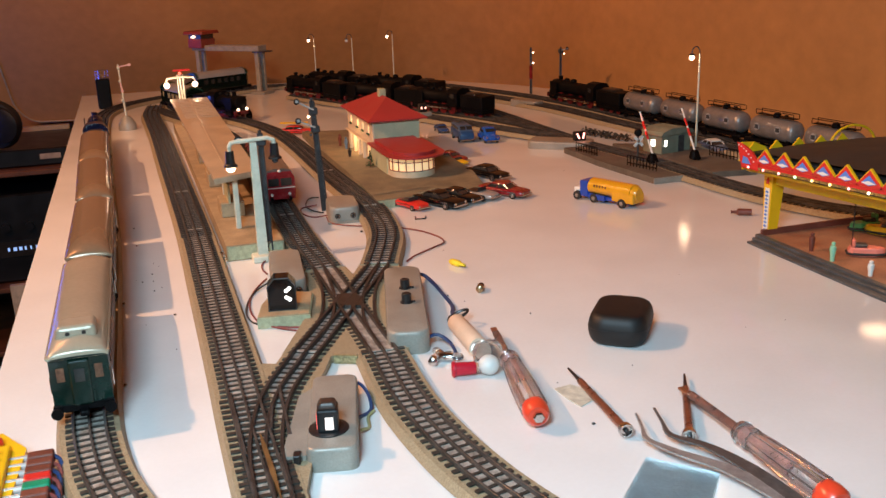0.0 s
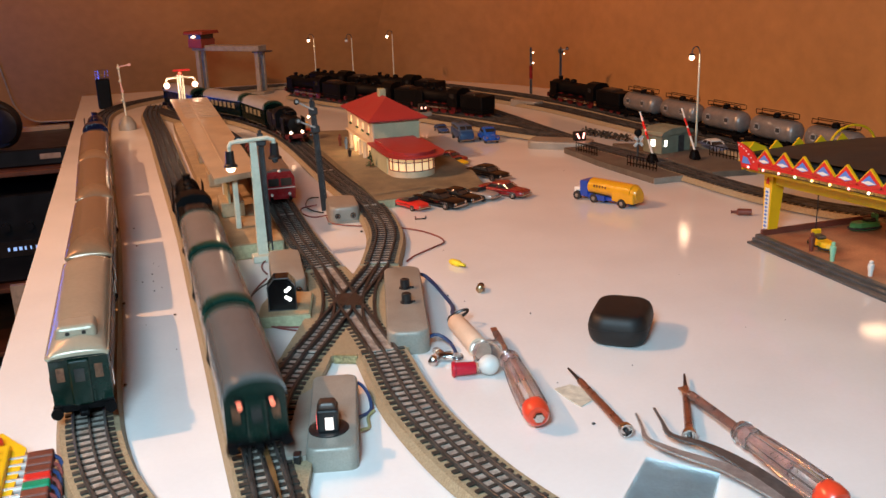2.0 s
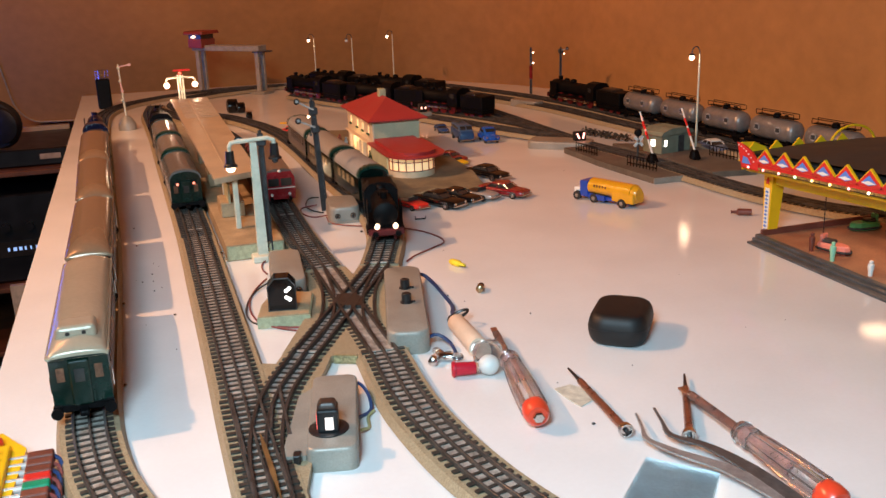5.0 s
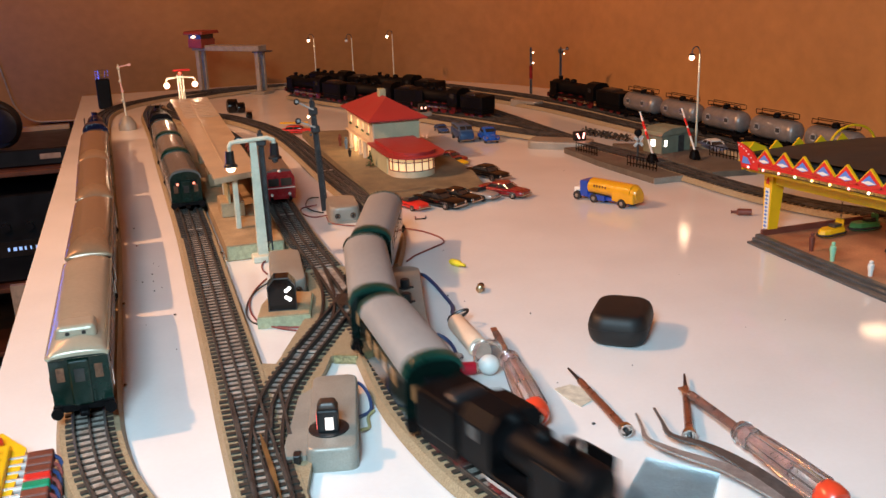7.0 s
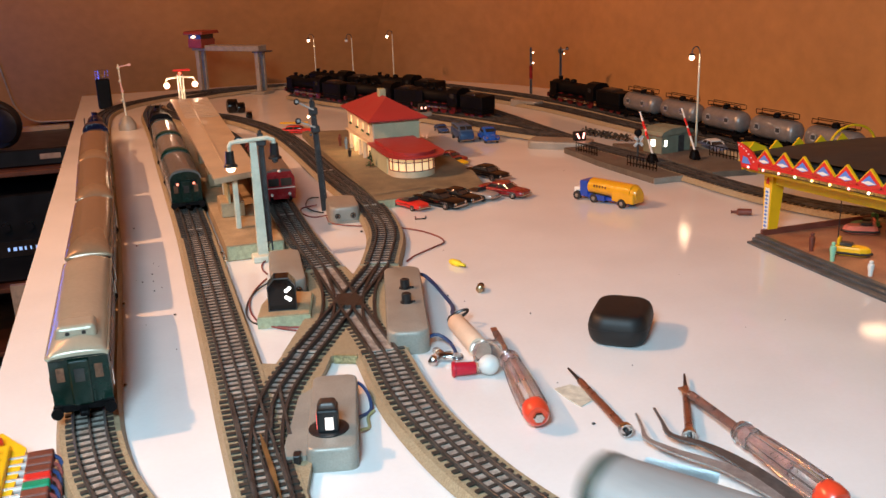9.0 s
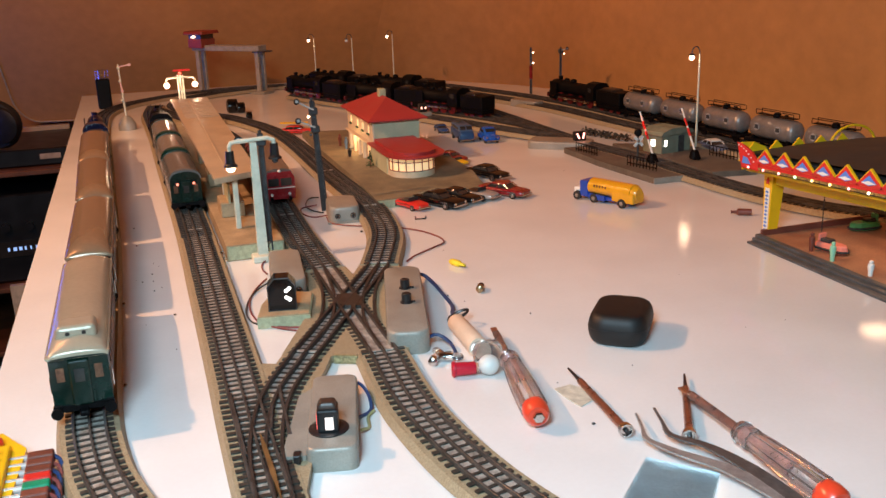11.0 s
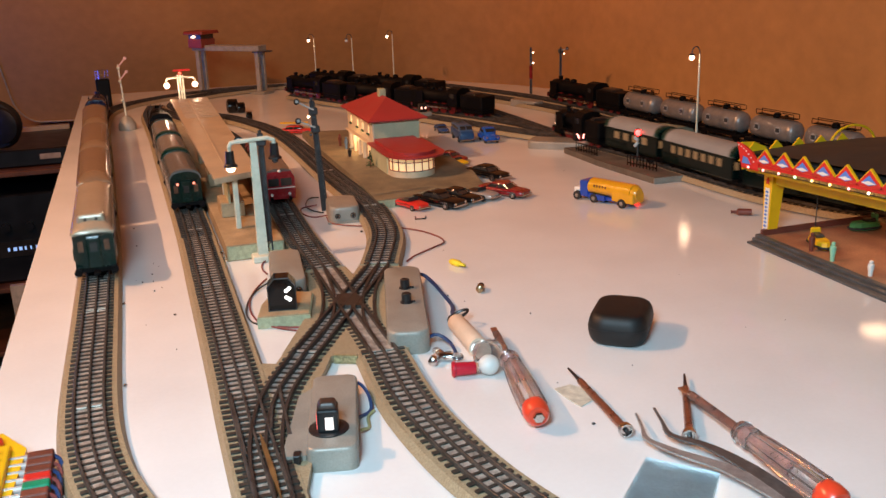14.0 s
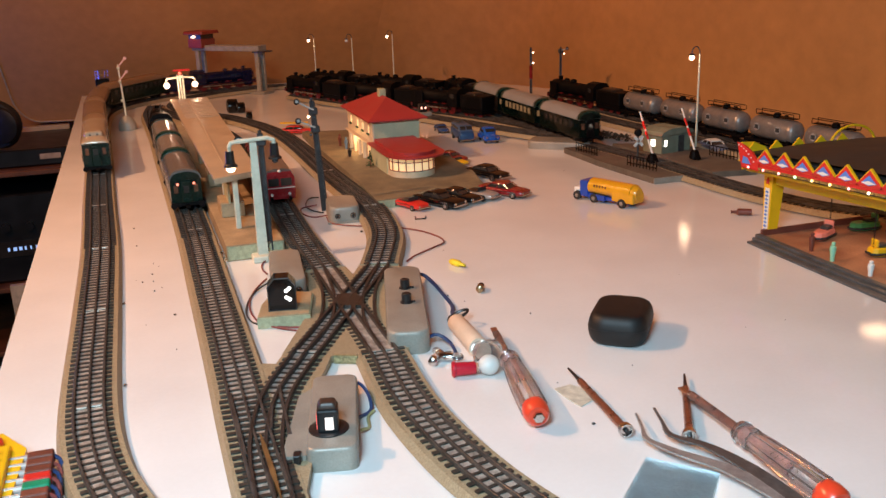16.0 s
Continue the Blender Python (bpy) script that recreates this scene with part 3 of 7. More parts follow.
def steam_engine(label, group="", m=Matrix(), lights=False, tender=True, small=False, tone=None, k=1.0):
    """A steam engine with tender, about 0.2 m long; middle at 0, forward is +y."""
    t = thing("steam_locomotive", m, label, "steam locomotive", group)
    b = tone or BLACKM
    f = 0.098 * k if tender else 0.06 * k
    r = -0.035 * k if tender else -0.05 * k
    part("running_board", box(bmesh.new(), -0.0165, 0.0165, r, f, 0.0135, 0.0155, 0.0004, 1), b, t)
    prof = [(0, 0.0108), (0.075 * k, 0.0108), (0.077 * k, 0.0122), (f - r - 0.018, 0.0122), (f - r - 0.014, 0.0112), (f - r - 0.012, 0.006)]
    part("boiler", lathe(bmesh.new(), (0, r + 0.012, 0.0265), (0, 1, 0), prof, 20), b, t, smooth=True)
    cab = bmesh.new()
    cp = [(-0.0165, 0.0145), (-0.0165, 0.036), (-0.011, 0.0425), (0, 0.0445), (0.011, 0.0425), (0.0165, 0.036), (0.0165, 0.0145)]
    extrude(cab, cp, r - 0.004, r + 0.020, "y")
    part("cab", cab, b, t)
    for s in (-1, 1):
        part("cab_window", box(bmesh.new(), s * 0.0165 - 0.0004, s * 0.0165 + 0.0004, r + 0.003, r + 0.011, 0.028, 0.035), WINDARK, t)
        part("smoke_deflector", box(bmesh.new(), s * 0.0155 - 0.0005, s * 0.0155 + 0.0005, f - 0.030, f - 0.008, 0.0155, 0.036, 0.0004, 1), b, t)
        part("cylinder", rod(bmesh.new(), (s * 0.0135, f - 0.026, 0.0095), (s * 0.0135, f - 0.008, 0.0095), 0.0045, n=12), b, t)
        part("coupling_rod", box(bmesh.new(), s * 0.0135 - 0.0006, s * 0.0135 + 0.0006, r + 0.012, f - 0.026, 0.0085, 0.0105), STEEL, t)
        part("buffer", lathe(bmesh.new(), (s * 0.0105, f, 0.0105), (0, 1, 0), [(0, 0.001), (0.006, 0.001), (0.006, 0.003), (0.007, 0.0028)], 12), b, t)
        part("headlamp", ball(bmesh.new(), (s * 0.0085, f + 0.0015, 0.0165), 0.0024, 10), BULB if lights else BLACKM, t)
    part("buffer_beam", box(bmesh.new(), -0.0165, 0.0165, f - 0.002, f + 0.001, 0.0075, 0.0135, 0.0004, 1), REDM, t, "red buffer beam")
    part("chimney", lathe(bmesh.new(), (0, f - 0.020, 0.037), (0, 0, 1), [(0, 0.004), (0.004, 0.0036), (0.006, 0.0042), (0.0075, 0.0042)], 14), b, t, smooth=True)
    for y, rr in ((f - 0.040, 0.0052), (f - 0.062, 0.0056)):
        part("dome", ball(bmesh.new(), (0, y, 0.0385), rr, 12, 0.8), b, t, smooth=True)
    n = 4 if not small else 3
    y0, y1 = r + 0.016, f - 0.034
    for i in range(n):
        y = y0 + (y1 - y0) * i / (n - 1)
        wheelset(t, (y,), r=0.0088 if not small else 0.0075, mt=REDM)
    wheelset(t, (f - 0.012,), r=0.005, mt=REDM)
    if tender:
        a = r - 0.010
        z = a - 0.062 * k
        part("tender_body", box(bmesh.new(), -0.0158, 0.0158, z, a, 0.0125, 0.0355, 0.0025, 2), b, t)
        part("coal", box(bmesh.new(), -0.012, 0.012, z + 0.02, a - 0.006, 0.034, 0.039, 0.003, 2, top=0.8), BLACK, t)
        part("tender_frame", box(bmesh.new(), -0.0135, 0.0135, z + 0.002, a - 0.002, 0.006, 0.0127), b, t)
        wheelset(t, (z + 0.010, z + 0.030, a - 0.010), r=0.0055, mt=REDM)
    return t
# ---- colours of the small things ----
PLATM = mat("tan_platform_card", (0.36, 0.26, 0.15), 0.65, 0, 0.15, 60, 0.2, 500)
CANOPY = mat("pale_tan_canopy", (0.42, 0.32, 0.215), 0.36, 0, 0.10, 40, 0.1, 500)
STONE = mat("speckled_green_stone_card", (0.40, 0.39, 0.24), 0.7, 0, 0.14, 260, 0.2, 900)
CREAM = mat("cream_plaster", (0.62, 0.50, 0.34), 0.7, 0, 0.08, 60, 0.1, 500)
MINT = mat("pale_green_plaster", (0.42, 0.43, 0.28), 0.7, 0, 0.06, 60, 0.1, 500)
REDROOF = mat("red_printed_roof", (0.33, 0.030, 0.030), 0.5, 0, 0.05, 40, 0.1, 700)
PLATE = mat("olive_brown_base_card", (0.20, 0.160, 0.098), 0.75, 0, 0.2, 50, 0.2, 600)
WARMWIN = mat("lit_station_window", (0.9, 0.7, 0.4), 0.4, emit=(1.0, 0.55, 0.26), power=0.62)
WHITEP = mat("white_paint", (0.78, 0.76, 0.72), 0.4, 0, 0.05, 60)
POSTM = mat("pale_concrete_post", (0.64, 0.62, 0.49), 0.6, 0, 0.1, 80, 0.1, 600)
DSTEEL = mat("dark_grey_signal_metal", (0.075, 0.08, 0.085), 0.4, 0.5, 0.2, 120, 0.1, 900)
YELLOW = mat("yellow_plastic", (0.80, 0.46, 0.01), 0.35, 0, 0.06, 60)
REDP = mat("red_plastic", (0.62, 0.025, 0.02), 0.3, 0, 0.08, 80, coat=0.3)
BLUEP = mat("blue_enamel", (0.015, 0.06, 0.38), 0.3, 0, 0.1, 80, coat=0.3)
DARKRED = mat("dark_red_enamel", (0.22, 0.012, 0.016), 0.25, 0, 0.1, 80, coat=0.5)
BLACKGLOSS = mat("black_gloss_enamel", (0.006, 0.005, 0.005), 0.12, 0, 0.1, 80, spec=0.35)
LEAF = mat("flock_green", (0.03, 0.085, 0.03), 0.9, 0, 0.4, 300, 0.6, 1500)
HUTM = mat("grey_green_hut_plastic", (0.20, 0.22, 0.16), 0.6, 0, 0.15, 80, 0.1, 700)
COOLWIN = mat("lit_white_window", (0.9, 0.9, 0.85), 0.4, emit=(1.0, 0.9, 0.75), power=5.0)
RUBBER = mat("black_rubber", (0.018, 0.017, 0.017), 0.7, 0, 0.15, 200)
SALMON = mat("salmon_pink_plastic", (0.75, 0.22, 0.16), 0.35, 0, 0.06)
GREENP = mat("mid_green_plastic", (0.08, 0.30, 0.10), 0.35, 0, 0.06)
MINTP = mat("mint_plastic", (0.30, 0.62, 0.42), 0.45, 0, 0.06)
BROWNP = mat("brown_plastic", (0.16, 0.045, 0.03), 0.4, 0, 0.15)


def cuboid(name, mt, par, x0, x1, y0, y1, z0, z1, bevel=0.0, label="", seg=1):
    return part(name, box(bmesh.new(), x0, x1, y0, y1, z0, z1, bevel, seg), mt, par, label)


# ---- platform ----
t = thing("station_platform", Matrix(), "tan card island platform with a long flat canopy on posts", "platform")
part("deck", extrude(bmesh.new(), [(0.1115, 0.285), (0.164, 0.285), (0.164, 0.86), (0.150, 0.98), (0.132, 1.06), (0.104, 1.06)], 0.0, 0.0145, "z"), PLATM, t)
part("deck_front", extrude(bmesh.new(), [(0.113, 0.2838), (0.1625, 0.2838), (0.1625, 0.2848), (0.113, 0.2848)], 0.001, 0.0135, "z"), STONE, t, "speckled stone-patterned front")
canopy = part("canopy", extrude(bmesh.new(), [(0.110, 0.324), (0.154, 0.347), (0.154, 0.932), (0.099, 0.940)], 0.0665, 0.0690, "z"), CANOPY, t, "pale tan flat canopy roof")
part("edging", extrude(bmesh.new(), [(0.1095, 0.3225), (0.1545, 0.3455), (0.1545, 0.3472), (0.1095, 0.3242)], 0.0645, 0.0700, "z"), CANOPY, canopy)
part("ridge", box(bmesh.new(), 0.1245, 0.1265, 0.345, 0.92, 0.0690, 0.0702), CANOPY, canopy)
for i in range(13):
    y = 0.930 - i * 0.0165
    part("batten", box(bmesh.new(), 0.1085, 0.1530, y - 0.0011, y + 0.0011, 0.0689, 0.0697), CANOPY, canopy)
for y in (0.345, 0.47, 0.60, 0.73, 0.86):
    part("post", box(bmesh.new(), 0.1275, 0.1325, y - 0.003, y + 0.003, 0.0145, 0.0665, 0.0006, 1), POSTM, t)
for y in (0.41, 0.56, 0.71):
    part("bench", box(bmesh.new(), 0.118, 0.142, y - 0.02, y + 0.02, 0.0145, 0.030, 0.001, 1), PLATM, t)
    part("hoarding", box(bmesh.new(), 0.126, 0.128, y - 0.025, y + 0.025, 0.030, 0.050), STONE, t)


# ---- station ----
t = thing("diorama_board", Matrix(), "olive-brown card base plate with stone edges under the station", "base plate")
part("plate", extrude(bmesh.new(), [(0.286, 0.412), (0.417, 0.424), (0.434, 0.518), (0.436, 0.60), (0.438, 0.80), (0.430, 0.86), (0.290, 0.90), (0.288, 0.72), (0.2895, 0.55)], 0.0, 0.0095, "z"), PLATE, t)
part("front_edge", extrude(bmesh.new(), [(0.287, 0.4105), (0.4165, 0.4222), (0.4165, 0.4236), (0.287, 0.4119)], 0.0003, 0.0088, "z"), STONE, t, "pale green speckled front edge")
h = thing("station_house", Matrix(), "cream and pale green station house with red hipped roof", "station")
wl = part("wall", box(bmesh.new(), 0.3365, 0.3975, 0.617, 0.762, 0.0095, 0.0645), MINT, h, "pale green and cream plaster walls")
part("front_wall", box(bmesh.new(), 0.3345, 0.3367, 0.6165, 0.7625, 0.0095, 0.0645), CREAM, h, "cream front wall with lit openings")
bm = bmesh.new()
ov = [(0.327, 0.607, 0.0640), (0.407, 0.607, 0.0640), (0.407, 0.772, 0.0640), (0.327, 0.772, 0.0640), (0.367, 0.662, 0.0865), (0.367, 0.717, 0.0865)]
v = [bm.verts.new(p) for p in ov] + [bm.verts.new((p[0], p[1], 0.0625)) for p in ov[:4]]
for f in ((0, 1, 4), (1, 2, 5, 4), (2, 3, 5), (3, 0, 4, 5), (6, 7, 1, 0), (7, 8, 2, 1), (8, 9, 3, 2), (9, 6, 0, 3), (9, 8, 7, 6)):
    bm.faces.new([v[i] for i in f])
rf = part("roof", bm, REDROOF, h, "red hipped roof")
part("chimney", box(bmesh.new(), 0.363, 0.372, 0.683, 0.696, 0.083, 0.0945, 0.0005, 1), STONE, rf)
for y in (0.637, 0.668, 0.699, 0.738):
    w = part("window", box(bmesh.new(), 0.3336, 0.3346, y - 0.0030, y + 0.0030, 0.0450, 0.0540), WARMWIN, h, "warmly lit window")
    part("mullion", box(bmesh.new(), 0.3330, 0.3337, y - 0.0005, y + 0.0005, 0.0450, 0.0540), CREAM, w)
    part("window_box", box(bmesh.new(), 0.3318, 0.3336, y - 0.0050, y + 0.0050, 0.0425, 0.0446), LEAF, w)
for y in (0.638, 0.664, 0.690, 0.716, 0.742):
    part("arch", box(bmesh.new(), 0.3336, 0.3346, y - 0.0062, y + 0.0062, 0.0105, 0.0285, 0.0004, 1), WARMWIN, h, "lit arcade opening")
for y in (0.651, 0.677, 0.703, 0.729):
    part("pillar", box(bmesh.new(), 0.3285, 0.3325, y - 0.0018, y + 0.0018, 0.0095, 0.0320), CREAM, h)
part("arcade_roof", box(bmesh.new(), 0.3285, 0.3345, 0.622, 0.757, 0.0320, 0.0340, 0.0006, 1), CREAM, h)
a = thing("station_pavilion", Matrix(), "round-ended waiting pavilion with red roof and glowing windows", "pavilion")
CXP, CYP, RP = 0.3605, 0.5300, 0.0285
ring = [(CXP + RP * math.cos(b), CYP + RP * math.sin(b)) for b in (radians(180 + 180 * i / 18) for i in range(19))]
shape = [(CXP - RP, 0.6165)] + ring + [(CXP + RP, 0.6165)]
part("base_wall", extrude(bmesh.new(), shape, 0.0095, 0.0170, "z"), CREAM, a)
part("glazing", extrude(bmesh.new(), [(CXP + (x - CXP) * 0.96, CYP + (y - CYP) * 0.96 if y < 0.6 else y) for x, y in shape], 0.0170, 0.0335, "z"), WARMWIN, a, "glowing amber window band")
part("side_wall", box(bmesh.new(), CXP - RP - 0.0012, CXP - RP + 0.0006, 0.5360, 0.6165, 0.0095, 0.0340), MINT, a)
for i in range(0, 10):
    b = radians(180 + 20 * i)
    part("window_bar", rod(bmesh.new(), (CXP + RP * math.cos(b), CYP + RP * math.sin(b), 0.017), (CXP + RP * math.cos(b), CYP + RP * math.sin(b), 0.0335), 0.0007, n=5), BROWNP, a)
for z in (0.0172, 0.0280, 0.0333):
    part("window_rail", tube(bmesh.new(), [(x, y, z) for x, y in ring], 0.0006, 5), BROWNP, a)
big = [(CXP - 0.034, 0.6170)] + [(CXP + (0.040 if math.cos(b) > 0 else 0.034) * math.cos(b), CYP - 0.002 + 0.040 * math.sin(b)) for b in (radians(180 + 180 * i / 18) for i in range(19))] + [(CXP + 0.040, 0.6170)]
part("roof", extrude(bmesh.new(), big, 0.0342, 0.0362, "z"), REDROOF, a, "red flat overhanging roof")
part("roof_crown", extrude(bmesh.new(), [(CXP + (x - CXP) * 0.72, CYP + (y - CYP) * 0.72 if y < 0.6 else y) for x, y in big], 0.0361, 0.0400, "z"), REDROOF, a)
lamp("station_lamp_light", "POINT", (0.322, 0.69, 0.030), (0.322, 0.69, 0), 0.045, (1.0, 0.60, 0.27), 0.004)


def bush(where, r, hgt):
    b = thing("shrub", pose(*where), "small dark green flock shrub beside the station", "shrub")
    bm = bmesh.new()
    rnd = random.Random(7)
    for i in range(90):
        f = rnd.random()
        rr = r * (1 - f) * (0.5 + 0.5 * rnd.random())
        ang = rnd.random() * 6.28
        p = Vector((rr * math.cos(ang), rr * math.sin(ang), 0.001 + f * hgt))
        d = Vector((rnd.uniform(-1, 1), rnd.uniform(-1, 1), rnd.uniform(-0.4, 1))).normalized() * 0.0022
        e = d.orthogonal().normalized() * 0.0009
        bm.faces.new([bm.verts.new(p + e), bm.verts.new(p + d), bm.verts.new(p - e), bm.verts.new(p - d * 0.6)])
    part("foliage", bm, LEAF, b)
    part("stem", rod(bmesh.new(), (0, 0, 0), (0, 0, hgt * 0.8), 0.0008, 0.0004, 6), BROWNP, b)


bush((0.3225, 0.588, 0.0095), 0.0060, 0.020)


def figure(x, y, z, mt, tall=0.021, label="tiny plain painted figure standing beside the station"):
    prof = [(0, 0.0018), (0.006, 0.0020), (0.011, 0.0027), (0.0155, 0.0026), (0.0165, 0.0012), (0.0175, 0.0017), (0.0195, 0.0017), (0.0205, 0.0008)]
    k = tall / 0.0205
    ob = part("figurine", lathe(bmesh.new(), (0, 0, 0), (0, 0, 1), [(d * k, r) for d, r in prof], 10), mt, None, smooth=True)
    ob.matrix_world = pose(x, y, z)
    tagged(ob, label, "figurine", "figurines")


figure(0.322, 0.725, 0.0095, mat("slate_blue_paint", (0.10, 0.16, 0.24), 0.5), 0.017)
figure(0.319, 0.752, 0.0095, BROWNP, 0.017)
figure(0.314, 0.668, 0.0095, BLACK, 0.012)


# ---- masts, lamps and signals ----
def gooseneck_lamp(x, y, hgt, z=0.0, aim=-1, lit=True, label="tall thin metal street lamp with glowing bulb"):
    t = thing("street_lamp", pose(x, y, z), label, "street lamp", "street lamps")
    part("foot", lathe(bmesh.new(), (0, 0, 0), (0, 0, 1), [(0, 0.005), (0.002, 0.005), (0.004, 0.0022)], 12), DSTEEL, t)
    part("pole", rod(bmesh.new(), (0, 0, 0.002), (0, 0, hgt * 0.93), 0.0016, 0.0011, 8), POSTM, t)
    pts = [(0, 0, hgt * 0.92)] + [(aim * 0.006 * (1 - math.cos(b)), 0, hgt * 0.94 + 0.008 * math.sin(b)) for b in (radians(15 * i) for i in range(13))]
    part("neck", tube(bmesh.new(), pts, 0.0008, 6), DSTEEL, t)
    part("shade", lathe(bmesh.new(), (aim * 0.012, 0, hgt * 0.94), (0, 0, -1), [(0, 0.0015), (0.002, 0.004), (0.003, 0.0042)], 12), DSTEEL, t)
    part("bulb", ball(bmesh.new(), (aim * 0.012, 0, hgt * 0.94 - 0.006), 0.0036, 12), BULB if lit else WHITEP, t, "glowing warm bulb" if lit else "")
    return t


gooseneck_lamp(0.7670, 0.541, 0.1385)
gooseneck_lamp(0.450, 1.610, 0.107)
gooseneck_lamp(0.517, 1.518, 0.109, aim=-1, lit=False, label="unlit thin street lamp at the far end")
gooseneck_lamp(0.617, 1.545, 0.111)
lamp("street_lamp_light", "POINT", (0.7550, 0.541, 0.1180), (0, 0, 0), 0.024, (1.0, 0.66, 0.40), 0.005)
lamp("street_lamp_light", "POINT", (0.438, 1.60, 0.084), (0, 0, 0), 0.02, (1.0, 0.66, 0.4), 0.005)


ARMGREY = mat("grimy_white_enamel", (0.40, 0.36, 0.33), 0.5, 0, 0.2, 300)


def arm_signal(t, x, y, z, ang, mt=None, length=0.022, side=-1):
    """A semaphore arm with a disc at its end."""
    bm = box(bmesh.new(), 0, length, -0.0005, 0.0005, -0.0008, 0.0008)
    rod(bm, (length, -0.0007, 0), (length, 0.0007, 0), 0.0026, n=14)
    ob = part("semaphore_arm", bm, mt or ARMGREY, t, "white semaphore arm with a disc")
    part("disc_ring", tube(bmesh.new(), [(length + 0.0025 * math.cos(b), -0.0009, 0.0025 * math.sin(b)) for b in (radians(30 * i) for i in range(13))], 0.0009, 5), BLACK, ob)
    ob.matrix_basis = pose(x, y, z, 0, -ang if side > 0 else ang - 180, 0)
    return ob


# platform end lamp mast with signal
t = thing("platform_mast", Matrix(), "cream concrete lamp mast with two hanging lamps", "lamp mast")
MX, MY = 0.1470, 0.278
part("footing", box(bmesh.new(), MX - 0.014, MX + 0.010, MY - 0.010, MY + 0.012, 0.0, 0.006, 0.0015, 2), POSTM, t)
bm = bmesh.new()
vs = [bm.verts.new(p) for p in [(MX - 0.0085, MY - 0.003, 0.005), (MX + 0.001, MY - 0.003, 0.005), (MX + 0.001, MY + 0.003, 0.005), (MX - 0.0085, MY + 0.003, 0.005),
                                (MX - 0.0070, MY - 0.0022, 0.1090), (MX - 0.0012, MY - 0.0022, 0.1090), (MX - 0.0012, MY + 0.0022, 0.1090), (MX - 0.0070, MY + 0.0022, 0.1090)]]
for f in ((0, 1, 5, 4), (1, 2, 6, 5), (2, 3, 7, 6), (3, 0, 4, 7), (4, 5, 6, 7), (3, 2, 1, 0)):
    bm.faces.new([vs[i] for i in f])
part("post", bm, POSTM, t)
arm = part("cross_arm", tube(bmesh.new(), [(MX - 0.025, MY, 0.1020), (MX - 0.025, MY, 0.1065), (MX - 0.0235, MY, 0.1100), (MX - 0.018, MY, 0.1107), (MX - 0.003, MY, 0.1115), (MX + 0.009, MY, 0.1120), (MX + 0.0140, MY, 0.1100), (MX + 0.0145, MY, 0.1060)], 0.0021, 8), POSTM, t)
for x, z, lit in ((MX - 0.025, 0.1030, True), (MX + 0.0145, 0.1070, False)):
    hl = part("lamp_shade", lathe(bmesh.new(), (x, MY, z), (0, 0, -1), [(0, 0.0035), (0.011, 0.0042), (0.0125, 0.0058), (0.014, 0.0062)], 14), BLACK, t, "black lamp hood")
    part("bulb", ball(bmesh.new(), (x, MY, z - 0.0158), 0.0042 if lit else 0.003, 12, 0.8), BULB if lit else DSTEEL, hl, "glowing bulb" if lit else "")
lamp("mast_light", "POINT", (MX - 0.025, MY - 0.002, 0.0790), (0, 0, 0), 0.012, (1.0, 0.70, 0.45), 0.004)


def lattice_signal(x, y, hgt, label, angs, w=0.003, ladder=True, mt=None, side=-1, disc=0.022, lit=BULB, lean=0.0):
    t = thing("semaphore_signal", pose(x, y, 0, 0, lean, 0), label, "railway signal", "semaphore signals")
    m = mt or DSTEEL
    for sx in (-1, 1):
        part("upright", rod(bmesh.new(), (sx * w, 0, 0), (sx * w * 0.7, 0, hgt), 0.0009, n=6), m, t)
    bm = bmesh.new()
    n = max(4, int(hgt / 0.008))
    for i in range(n):
        z0, z1 = hgt * i / n, hgt * (i + 1) / n
        s = 1 if i % 2 else -1
        rod(bm, (-s * w * 0.9, 0, z0), (s * w * 0.9, 0, z1), 0.0005, n=5)
    part("lattice", bm, m, t)
    part("spine", box(bmesh.new(), -w * 0.7, w * 0.7, 0.0012, 0.0020, 0, hgt), m, t)
    for z, a in angs:
        part("bracket", box(bmesh.new(), -0.0045, 0.0045, -0.004, 0.003, z - 0.006, z + 0.002, 0.001, 1), m, t)
        arm_signal(t, 0, -0.0045, z, a, length=disc, side=side)
        part("signal_lamp", ball(bmesh.new(), (side * 0.006, -0.0035, z - 0.007), 0.0015, 10), lit if z == angs[0][0] else DSTEEL, t, "signal lamp")
    part("finial", ball(bmesh.new(), (0, 0, hgt + 0.0015), 0.0018, 8), m, t)
    return t


lattice_signal(MX + 0.0035, MY + 0.006, 0.1155, "dark steel signal mast beside the concrete lamp mast", [(0.1105, 5)], disc=0.020, w=0.0026)
lattice_signal(0.2315, 0.430, 0.121, "dark steel lattice semaphore signal with two raised white arms", [(0.112, 32), (0.0930, 28)], disc=0.020, lean=-3.0)
t3 = lattice_signal(0.795, 1.170, 0.088, "small red and white block signal at the far curve", [], mt=DSTEEL, w=0.002)
for z in (0.080, 0.060):
    part("signal_lamp", ball(bmesh.new(), (0.004, -0.002, z), 0.0018, 10), BULB, t3)
part("red_sleeve", rod(bmesh.new(), (0, 0, 0.03), (0, 0, 0.055), 0.0034, n=10), DARKRED, t3)
lattice_signal(0.852, 1.155, 0.086, "dark semaphore signal rising behind the black engine", [(0.083, 12)], side=1, disc=0.012, w=0.002)
